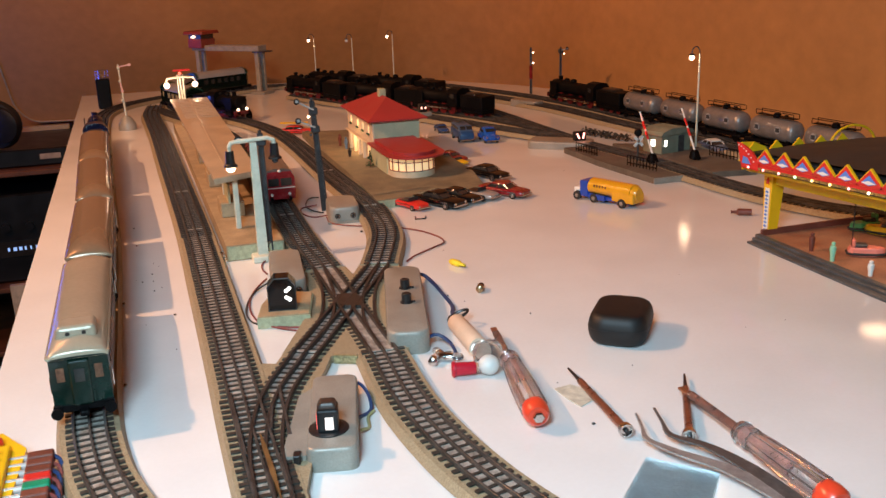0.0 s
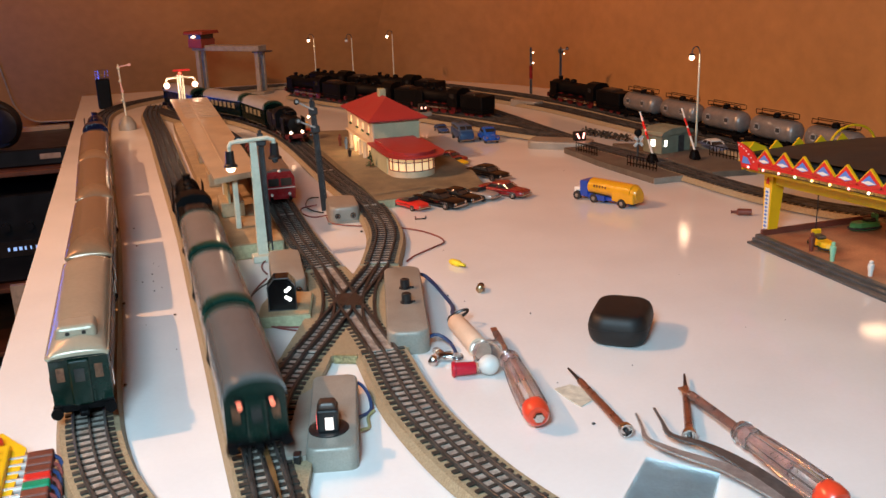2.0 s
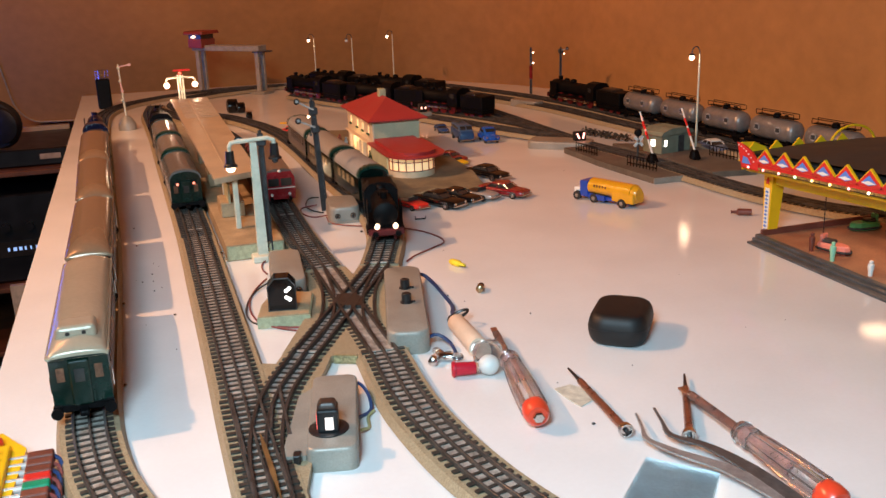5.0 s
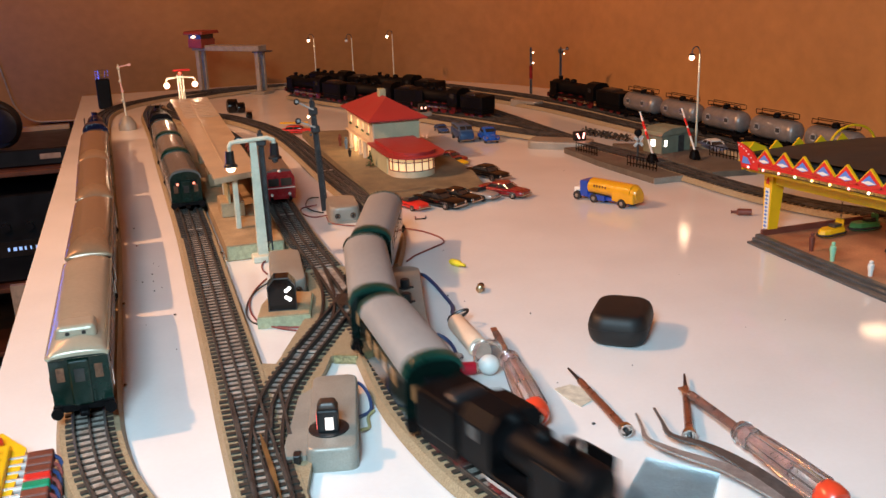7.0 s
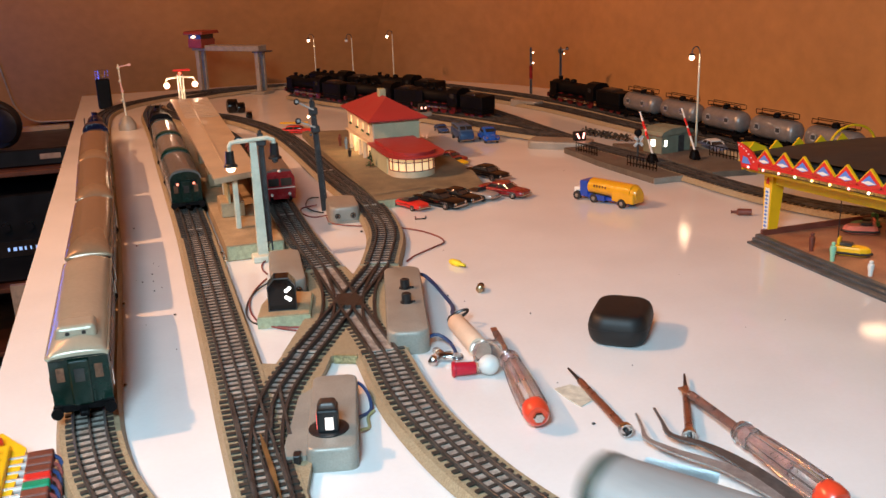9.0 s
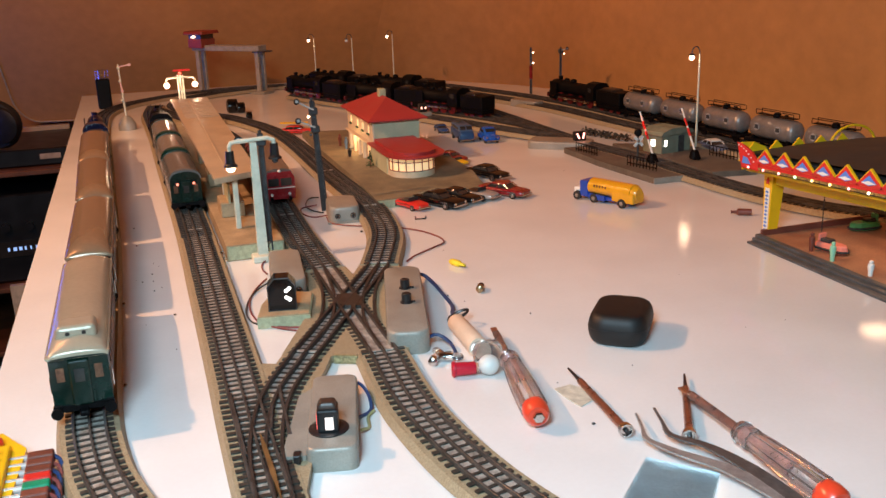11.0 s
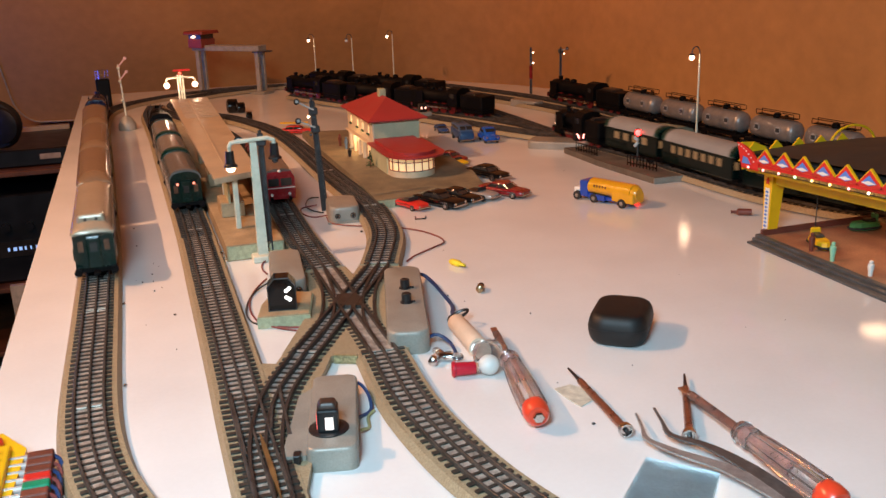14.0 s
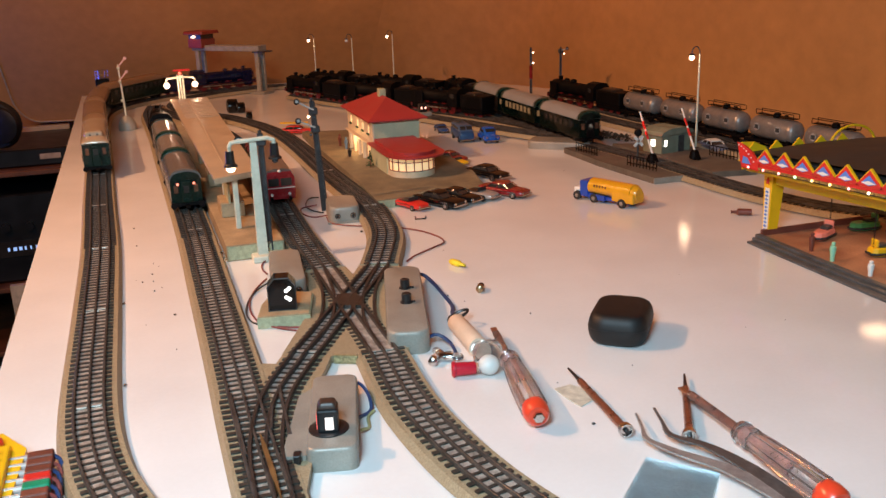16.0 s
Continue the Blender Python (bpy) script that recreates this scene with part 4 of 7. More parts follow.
# signal by the table edge, whose two arms rise later on
far_signal = thing("semaphore_signal", pose(0.031, 1.125, 0.0), "pale slender semaphore signal on a grey round base", "railway signal", "semaphore signals")
part("base", lathe(bmesh.new(), (0, 0, 0), (0, 0, 1), [(0, 0.0150), (0.010, 0.0145), (0.018, 0.0105), (0.024, 0.005)], 18), GREYBOX, far_signal, smooth=True)
part("post", rod(bmesh.new(), (0, 0, 0.018), (-0.003, 0, 0.110), 0.0017, 0.0012, 8), POSTM, far_signal)
for z in (0.050, 0.082, 0.104):
    part("lamp_housing", ball(bmesh.new(), (-0.003, -0.002, z), 0.0026, 8), POSTM, far_signal)


def far_arm(z):
    bm = box(bmesh.new(), 0, 0.018, -0.0006, 0.0006, -0.0011, 0.0011)
    rod(bm, (0.018, -0.0008, 0), (0.018, 0.0008, 0), 0.0026, n=12)
    ob = part("semaphore_arm", bm, mat("red_white_arm", (0.66, 0.36, 0.32), 0.4), far_signal, "pale red semaphore arm")
    return ob


FAR_ARMS = [(far_arm(0.106), 0.106), (far_arm(0.084), 0.084)]
# platform lamp at the far end
t = thing("twin_lamp_mast", pose(0.1215, 1.027, 0.0145), "double lamp mast with two glowing globes and a red arm", "lamp mast")
for sx in (-0.004, 0.0, 0.004):
    part("post", rod(bmesh.new(), (sx, 0, 0), (sx, 0, 0.082), 0.0014, n=8), POSTM, t)
part("cross_arm", tube(bmesh.new(), [(-0.022, 0, 0.072), (-0.021, 0, 0.0765), (0, 0, 0.078), (0.021, 0, 0.0765), (0.022, 0, 0.072)], 0.0017, 8), POSTM, t)
for sx in (-0.022, 0.022):
    part("globe", ball(bmesh.new(), (sx, 0, 0.0655), 0.0048, 14), BULB, t, "glowing globe")
arm = part("signal_arm", box(bmesh.new(), -0.010, 0.016, -0.003, -0.002, 0.0875, 0.0905), REDP, t, "red signal arm")
part("signal_lamp", ball(bmesh.new(), (0, -0.003, 0.0845), 0.0024, 8), BULBR, t)
lamp("platform_lamp_light", "POINT", (0.100, 1.014, 0.080), (0, 0, 0), 0.055, (1.0, 0.68, 0.45), 0.005)
lamp("platform_lamp_light", "POINT", (0.144, 1.014, 0.080), (0, 0, 0), 0.055, (1.0, 0.68, 0.45), 0.005)


# ---- crane gantry ----
GANTRYM = mat("weathered_grey_gantry", (0.30, 0.255, 0.20), 0.6, 0, 0.15, 80, 0.1, 600)
BRICKRED = mat("brick_red_enamel", (0.26, 0.035, 0.02), 0.45, 0, 0.12, 90)
t = thing("gantry_signal_box", Matrix(), "grey gantry with a red signal cabin above the far track", "gantry")
GA, GB = Vector((0.195, 1.585, 0)), Vector((0.306, 1.475, 0))
gd = (GB - GA).normalized()
gm = Matrix.Translation(GA) @ Matrix.Rotation(math.atan2(gd.y, gd.x), 4, "Z")
gl = (GB - GA).length
for nm, x0, x1 in (("pier", -0.006, 0.004), ("pier", gl - 0.004, gl + 0.006)):
    ob = part(nm, box(bmesh.new(), x0, x1, -0.010, -0.004, 0, 0.093, 0.0006, 1), GANTRYM, t)
    ob.matrix_basis = gm
    ob = part(nm, box(bmesh.new(), x0, x1, 0.008, 0.014, 0, 0.093, 0.0006, 1), GANTRYM, t)
    ob.matrix_basis = gm
ob = part("footing", box(bmesh.new(), gl - 0.016, gl + 0.018, -0.016, 0.020, 0, 0.006, 0.001, 1), GANTRYM, t)
ob.matrix_basis = gm
ob = part("beam", box(bmesh.new(), -0.012, gl + 0.010, -0.012, 0.016, 0.089, 0.101, 0.001, 1), GANTRYM, t)
ob.matrix_basis = gm
ob = part("walkway", box(bmesh.new(), gl - 0.004, gl + 0.022, -0.016, 0.020, 0.087, 0.0895), DSTEEL, t)
ob.matrix_basis = gm
cabin = part("cabin", box(bmesh.new(), -0.012, 0.024, -0.022, 0.024, 0.0955, 0.1145, 0.001, 1), BRICKRED, t, "dark red signal cabin")
cabin.matrix_basis = gm
part("window_band", box(bmesh.new(), -0.010, 0.022, -0.020, 0.022, 0.1140, 0.1240), WINDARK, cabin)
part("cabin_lamp", ball(bmesh.new(), (0.004, -0.0215, 0.1190), 0.0050, 10, 0.5), BULB, cabin)
part("cabin_roof", box(bmesh.new(), -0.019, 0.033, -0.028, 0.030, 0.1240, 0.1310, 0.0015, 2, top=0.94), BRICKRED, cabin)


# ---- point motor boxes ----
def motor_box(name, m, lx, ly, hz, label, r=0.009, ramp=0.0):
    t = thing(name, m, label, "point motor", "grey motor housings")
    bm = bmesh.new()
    prof = rounded(-lx, lx, -ly, ly, r, 6)
    rings = []
    for z, k in ((0.0, 1.0), (hz * 0.80, 0.985), (hz * 0.92, 0.965), (hz * 0.985, 0.925), (hz, 0.88)):
        rings.append([bm.verts.new((x - (1 - k) * lx * (1 if x > 0 else -1), y - (1 - k) * lx * (1 if y > 0 else -1), z)) for x, y in prof])
    for a, b in zip(rings, rings[1:]):
        for i in range(len(prof)):
            bm.faces.new((a[i], a[(i + 1) % len(prof)], b[(i + 1) % len(prof)], b[i]))
    bm.faces.new(rings[0]), bm.faces.new(rings[-1])
    part("housing", bm, GREYBOX, t, smooth=True)
    return t


turn = math.degrees(math.atan2(0.025, 0.108))
t = motor_box("turnout_motor", pose(0.1355, -0.0725, 0, 0, 0, -turn), 0.0140, 0.0475, 0.0135, "grey cast turnout motor box with a glowing lantern", r=0.0055)
part("side_plate", extrude(bmesh.new(), [(-0.0270, -0.044), (-0.0138, -0.044), (-0.0138, 0.040), (-0.0215, 0.030)], 0.0004, 0.0088, "z"), GREYBOX, t, "flat grey side plate towards the rails")
part("terminal_clip", box(bmesh.new(), -0.0205, -0.0165, -0.0475, -0.0405, 0.0004, 0.0105, 0.0006, 1), BLACK, t, "black terminal clip")
part("socket_plate", lathe(bmesh.new(), (-0.002, -0.024, 0.0128), (0, 0, 1), [(0, 0.0112), (0.0012, 0.0112), (0.0016, 0.0085)], 20), BLACK, t, "black lantern socket")
ln = part("lantern", box(bmesh.new(), -0.0078, 0.0038, -0.0305, -0.0185, 0.0140, 0.0275, 0.0012, 2), BLACK, t, "black point lantern")
part("lantern_roof", box(bmesh.new(), -0.0075, 0.0035, -0.0298, -0.0192, 0.0272, 0.0310, 0.0015, 2, top=0.75), mat("dark_brown_bakelite", (0.04, 0.022, 0.016), 0.4), ln)
part("lantern_glass", box(bmesh.new(), -0.0034, 0.0010, -0.0312, -0.0304, 0.0162, 0.0232), mat("lantern_glow", (1, 0.9, 0.85), 0.4, emit=(1.0, 0.74, 0.62), power=1.0), ln, "glowing white lantern glass")
part("lantern_side_glass", box(bmesh.new(), -0.0083, -0.0077, -0.0282, -0.0215, 0.0155, 0.0235), mat("lantern_red", (0.7, 0.1, 0.08), 0.4, emit=(1.0, 0.12, 0.10), power=0.8), ln, "red lantern glass")
t = motor_box("slip_motor", pose(0.2240, 0.0870, 0, 0, 0, -14.0), 0.0150, 0.0740, 0.0165, "long grey cast motor box beside the double slip")
for y in (0.018, -0.014):
    k = part("knob", lathe(bmesh.new(), (0.001, y, 0.0160), (0, 0, 1), [(0, 0.0048), (0.0010, 0.0048), (0.0012, 0.0036), (0.0072, 0.0036), (0.0078, 0.0030)], 16), BLACK, t, "black knob")
    part("knob_lug", box(bmesh.new(), 0.004, 0.0075, y - 0.001, y + 0.001, 0.0163, 0.0175), BLACK, k)
for m, lx, ly, hz, lab in ((pose(0.1535, 0.206, 0, 0, 0, -6), 0.0140, 0.046, 0.0155, "grey cast signal motor box beside the dwarf signal"),
                           (pose(0.2445, 0.400, 0, 0, 0, -6), 0.0160, 0.028, 0.0165, "grey cast signal motor box under the semaphore")):
    t = motor_box("signal_motor", m, lx, ly, hz, lab)
    for sx in ((-0.008, 0.008) if ly < 0.03 else (0.007,)):
        sk = part("socket", rod(bmesh.new(), (sx, -ly - 0.0006, hz * 0.45), (sx, -ly + 0.002, hz * 0.45), 0.0030, n=16), BLACK, t, "black round socket")
        part("socket_ring", tube(bmesh.new(), [(sx + 0.0021 * math.cos(b), -ly - 0.0008, hz * 0.45 + 0.0021 * math.sin(b)) for b in (radians(30 * i) for i in range(13))], 0.0004, 5), STEEL, sk)
    part("foot_plate", box(bmesh.new(), -lx * 1.15, lx * 1.15, -ly - 0.003, -ly + 0.006, 0.0003, 0.0018), GREYBOX, t)
# dwarf signal on its pedestal
t = thing("dwarf_signal", pose(0.1370, 0.120, 0, 0, 0, -10), "black dwarf shunting signal with two white bars on tan pedestal", "railway signal")
part("pedestal", extrude(bmesh.new(), [(-0.019, -0.020), (0.020, -0.020), (0.023, 0.030), (-0.008, 0.040), (-0.017, 0.010)], 0.0003, 0.0085, "z"), STONE, t)
part("pedestal_top", extrude(bmesh.new(), [(-0.018, -0.019), (0.019, -0.019), (0.022, 0.029), (-0.008, 0.039), (-0.016, 0.010)], 0.0084, 0.0094, "z"), PLATM, t)
hd = [(-0.0105, 0.0094), (0.0105, 0.0094), (0.0105, 0.0285), (0.0055, 0.0345), (-0.0055, 0.0345), (-0.0105, 0.0285)]
hb = part("head", extrude(bmesh.new(), hd, -0.008, 0.006, "y"), BLACKGLOSS, t, "glossy black signal head")
for cx0, cz, an in ((0.0045, 0.0255, 35), (0.0045, 0.0185, -35)):
    ob = part("light_bar", box(bmesh.new(), -0.0026, 0.0026, -0.0088, -0.0078, -0.0011, 0.0011), mat("white_light_bar", (1, 1, 1), 0.4, emit=(1, 0.93, 0.85), power=4.0), hb, "lit white bar")
    ob.matrix_basis = pose(cx0, 0, cz, 0, -an, 0)
part("bezel", tube(bmesh.new(), [(x * 0.98, -0.0086, z) for x, z in hd + hd[:1]], 0.0006, 5), DSTEEL, hb)
# ---- dodgem ride ----
FLOORB = mat("brown_printed_ride_floor", (0.31, 0.155, 0.085), 0.45, 0, 0.25, 40, 0.1, 500, second=(0.24, 0.10, 0.06))
GREYR = mat("dark_grey_plastic_step", (0.075, 0.08, 0.085), 0.45, 0, 0.2, 80, 0.1, 700)
TENT = mat("black_ride_roof", (0.022, 0.022, 0.021), 0.6, 0, 0.2, 30, 0.2, 400)
BLUEW = mat("blue_white_print", (0.10, 0.22, 0.62), 0.4, 0, 0.05)
t = thing("dodgem_ride", Matrix(), "colourful fairground dodgem ride with black roof and lit zigzag fascia", "fairground ride")
part("floor", box(bmesh.new(), 0.584, 0.713, -0.16, 0.146, 0.0, 0.0042), FLOORB, t, "brown printed ride floor")
for i, (x0, x1, z) in enumerate(((0.5665, 0.5745, 0.0022), (0.5740, 0.5800, 0.0040), (0.5795, 0.5850, 0.0058))):
    st = part("step", box(bmesh.new(), x0, x1, -0.165, 0.143 + i * 0.003, 0.0, z, 0.0005, 1), GREYR, t, "dark grey plastic step")
part("back_rail", box(bmesh.new(), 0.585, 0.713, 0.1455, 0.1490, 0.0, 0.0095, 0.0005, 1), BROWNP, t)
# pillars with blue diamonds and a star
def pillar(x, y, zt=0.066):
    bm = bmesh.new()
    v = [bm.verts.new(p) for p in [(x - 0.0055, y - 0.004, 0.004), (x + 0.0045, y - 0.004, 0.004), (x + 0.0045, y + 0.004, 0.004), (x - 0.0055, y + 0.004, 0.004),
                                   (x - 0.0055, y - 0.0065, zt), (x + 0.0085, y - 0.0065, zt), (x + 0.0085, y + 0.0065, zt), (x - 0.0055, y + 0.0065, zt)]]
    for f in ((0, 1, 5, 4), (1, 2, 6, 5), (2, 3, 7, 6), (3, 0, 4, 7), (4, 5, 6, 7), (3, 2, 1, 0)):
        bm.faces.new([v[i] for i in f])
    p = part("pillar", bm, YELLOW, t, "yellow tapered pillar")
    face = part("print_panel", box(bmesh.new(), x - 0.0060, x - 0.0055, y - 0.0030, y + 0.0030, 0.006, 0.048), WHITEP, p, "white strip with blue diamonds")
    for i in range(11):
        z = 0.0085 + i * 0.0036
        part("diamond", extrude(bmesh.new(), [(y, z - 0.0014), (y + 0.0023, z), (y, z + 0.0014), (y - 0.0023, z)], x - 0.0064, x - 0.0060, "x"), BLUEW, p)
    star = [((0.0036 if i % 2 == 0 else 0.0015) * math.sin(math.pi * i / 5) + y, (0.0036 if i % 2 == 0 else 0.0015) * math.cos(math.pi * i / 5) + 0.0545) for i in range(10)]
    part("star", extrude(bmesh.new(), star, x - 0.0064, x - 0.0056, "x"), REDP, p, "red star")


pillar(0.5965, 0.150)
pillar(0.5965, -0.135, 0.0815)
part("beam", box(bmesh.new(), 0.5935, 0.5985, -0.13, 0.1435, 0.0515, 0.0650, 0.0005, 1), YELLOW, t, "yellow roof beam")
part("soffit", box(bmesh.new(), 0.572, 0.745, -0.165, 0.158, 0.0652, 0.0672), YELLOW, t, "yellow underside of the roof")
bm = bmesh.new()
nx, ny = 10, 14
grid = [[bm.verts.new((0.574 + 0.170 * i / nx, -0.165 + 0.322 * j / ny, 0.0800 + 0.0105 * math.sin(math.pi * (0.15 + 0.70 * i / nx)) * math.sin(math.pi * (0.12 + 0.76 * j / ny)) ** 0.8)) for j in range(ny + 1)] for i in range(nx + 1)]
for i in range(nx):
    for j in range(ny):
        bm.faces.new((grid[i][j], grid[i + 1][j], grid[i + 1][j + 1], grid[i][j + 1]))
part("roof", bm, TENT, t, "black domed roof", smooth=True)
part("roof_edge", box(bmesh.new(), 0.572, 0.745, -0.165, 0.1585, 0.0672, 0.0815), TENT, t)
fascia = part("fascia", box(bmesh.new(), 0.5668, 0.5690, -0.165, 0.156, 0.0716, 0.0755), REDP, t, "red fascia with zigzag crown and lamps")
for i in range(13):
    y = 0.1235 - i * 0.0252
    z0, zt = 0.0750, 0.0893
    tri = part("gable", extrude(bmesh.new(), [(y - 0.0155, z0), (y + 0.0155, z0), (y, zt)], 0.5660, 0.5682, "x"), YELLOW, t, "yellow-edged red gable with blue kite")
    part("gable_panel", extrude(bmesh.new(), [(y - 0.0140, z0 + 0.0003), (y + 0.0140, z0 + 0.0003), (y, zt - 0.0015)], 0.5654, 0.5661, "x"), REDP, tri)
    part("kite", extrude(bmesh.new(), [(y - 0.0078, 0.0782), (y, 0.0762), (y + 0.0078, 0.0782), (y, 0.0842)], 0.5649, 0.5655, "x"), BLUEW, tri)
    part("kite_light", extrude(bmesh.new(), [(y - 0.0078, 0.0783), (y, 0.0770), (y + 0.0078, 0.0783), (y, 0.0800)], 0.5645, 0.5650, "x"), WHITEP, tri)
wing = part("corner_wing", extrude(bmesh.new(), [(0.132, 0.0690), (0.156, 0.0695), (0.163, 0.0915), (0.152, 0.0895), (0.142, 0.0850), (0.132, 0.0770)], 0.5652, 0.5672, "x"), REDP, t, "red winged corner panel with cream dots")
for i in range(7):
    part("wing_dot", ball(bmesh.new(), (0.5648, 0.1600 - i * 0.0037, 0.0893 - i * (0.0008 + 0.00022 * i)), 0.0007, 6), WHITEP, wing)
part("wing_kite", extrude(bmesh.new(), [(0.143, 0.0735), (0.155, 0.0735), (0.153, 0.0800), (0.147, 0.0790)], 0.5646, 0.5653, "x"), BLUEW, wing)
for i in range(5):
    x = 0.580 + i * 0.0245
    part("back_gable", extrude(bmesh.new(), [(x - 0.0155, 0.0745), (x + 0.0155, 0.0745), (x, 0.0905)], 0.1580, 0.1600, "y"), YELLOW, t, "yellow zigzag crown")
part("back_fascia", box(bmesh.new(), 0.567, 0.745, 0.1565, 0.1582, 0.0670, 0.0750), YELLOW, t)
part("back_arch", tube(bmesh.new(), [(0.690 + 0.026 * math.cos(b), 0.159, 0.078 + 0.019 * math.sin(b)) for b in (radians(15 * i) for i in range(13))], 0.0012, 6), YELLOW, t)
lampc = [mat("lamp_warm_white", (1, 0.9, 0.7), 0.3, emit=(1.0, 0.85, 0.55), power=3), mat("lamp_rose", (1, 0.6, 0.6), 0.3, emit=(1.0, 0.28, 0.25), power=3), mat("lamp_amber", (1, 0.8, 0.4), 0.3, emit=(1.0, 0.60, 0.20), power=3), mat("lamp_mint", (0.7, 1, 0.8), 0.3, emit=(0.55, 1.0, 0.55), power=2)]
part("bead_strip", box(bmesh.new(), 0.5655, 0.5672, -0.165, 0.156, 0.0698, 0.0718), mat("gold_bead_braid", (0.55, 0.36, 0.08), 0.3, 0.3, 0.3, 700, 0.6, 900, second=(0.10, 0.05, 0.03), cover=0.5), t, "gold braided trim")
for i in range(13):
    y = 0.1453 - i * 0.0212
    part("fascia_lamp", ball(bmesh.new(), (0.5650, y, 0.0708), 0.00125, 8), lampc[(1, 1, 1, 3, 2, 2, 1, 0, 2, 1)[i % 10]], t, "small glowing fairground lamp")
for y in (0.085, 0.012):
    part("floor_lamp_bulb", ball(bmesh.new(), (0.5955, y, 0.0530), 0.0020, 8), lampc[2], t)
lamp("ride_light", "AREA", (0.64, 0.05, 0.0640), (0.64, 0.05, 0), 0.022, (1.0, 0.60, 0.35), 0.03)
part("corner_crest", extrude(bmesh.new(), [(0.5690, 0.0745), (0.600, 0.0745), (0.594, 0.0850), (0.582, 0.0905), (0.5690, 0.0915)], 0.1605, 0.1625, "y"), YELLOW, t, "yellow corner crest")
# the roof leans up towards the near end
LEAN = Matrix.Translation((0, 0.15, 0.07)) @ Matrix.Rotation(radians(-3.2), 4, "X") @ Matrix.Translation((0, -0.15, -0.07))
for ob in t.children:
    if ob.name.split(".")[0] in ("beam", "soffit", "roof", "roof_edge", "fascia", "gable", "corner_wing", "back_gable", "back_fascia", "back_arch", "bead_strip", "fascia_lamp", "floor_lamp_bulb", "corner_crest"):
        ob.matrix_basis = LEAN


def dodgem(mt, label, m):
    c = thing("dodgem_car", m, label, "dodgem car", "dodgem cars")
    bm = bmesh.new()
    prof = [(-0.0145, 0.004), (-0.011, 0.0062), (0.008, 0.0062), (0.0135, 0.004), (0.016, 0.0), (0.0135, -0.004), (0.008, -0.0062), (-0.011, -0.0062), (-0.0145, -0.004)]
    rings = []
    for z, k in ((0.0008, 0.92), (0.0032, 1.0), (0.0068, 0.94), (0.0080, 0.86)):
        rings.append([bm.verts.new((x * k, y * k, z)) for x, y in prof])
    for a, b in zip(rings, rings[1:]):
        for i in range(len(prof)):
            bm.faces.new((a[i], a[(i + 1) % len(prof)], b[(i + 1) % len(prof)], b[i]))
    bm.faces.new(rings[0]), bm.faces.new(rings[-1])
    part("body", bm, mt, c)
    part("bumper", tube(bmesh.new(), [(x * 1.03, y * 1.05, 0.0028) for x, y in prof + prof[:1]], 0.0011, 6), RUBBER, c)
    part("seat", box(bmesh.new(), -0.010, 0.001, -0.004, 0.004, 0.0079, 0.0110, 0.0010, 1), DSTEEL, c)
    part("seat_back", box(bmesh.new(), -0.0115, -0.0090, -0.0045, 0.0045, 0.0079, 0.0150, 0.0008, 1), mt, c)
    part("pole", rod(bmesh.new(), (-0.0115, 0, 0.008), (-0.0115, 0, 0.0560), 0.0005, n=6), BLACK, c)
    part("pole_tip", ball(bmesh.new(), (-0.0115, 0, 0.0565), 0.0010, 6), REDP, c)
    return c


yc = dodgem(YELLOW, "yellow dodgem car with a thin black pole", pose(0.66, 0.11, 0.0042))
sc = dodgem(SALMON, "salmon-pink dodgem car with a thin black pole", pose(0.62, 0.06, 0.0042))
dodgem(GREENP, "green dodgem car standing at the back of the ride", pose(0.681, 0.124, 0.0042, 0, 0, 175))
dodgem(REDP, "red dodgem car standing deep in the ride", pose(0.697, 0.090, 0.0042, 0, 0, 120))
figure(0.594, 0.089, 0.0042, BROWNP, 0.017, "tiny brown figure standing on the ride floor")
figure(0.591, 0.059, 0.0042, MINTP, 0.017, "tiny mint-green figure standing on the ride floor")
figure(0.5885, 0.012, 0.0058, WHITEP, 0.013, "tiny white figure at the ride's step")


# ---- parked engines, tank wagons and railcar ----
DS, DB, GT = RUN["depot_siding"], RUN["depot_back"], RUN["goods_track"]
for line, x, y, kk, sm in ((DS, 0.385, 1.275, 0.95, False), (DS, 0.475, 1.105, 0.85, False), (DS, 0.556, 0.962, 0.85, False), (DB, 0.445, 1.335, 0.85, False), (DB, 0.54, 1.19, 0.85, True)):
    steam_engine("black steam locomotive with red wheels parked on depot tracks", "locomotives on the table", line.place(line.near(x, y), 0.1, ZR), k=kk, small=sm)
eng = steam_engine("black steam locomotive heading a row of tank wagons", "locomotives on the table", GT.place(GT.near(0.794, 0.920) + 0.012, 0.1, ZR) @ Matrix.Rotation(math.pi, 4, "Z"), k=1.08)
TANKM = mat("silver_grey_tank", (0.24, 0.215, 0.20), 0.35, 0.35, 0.15, 60, 0.05, 600)


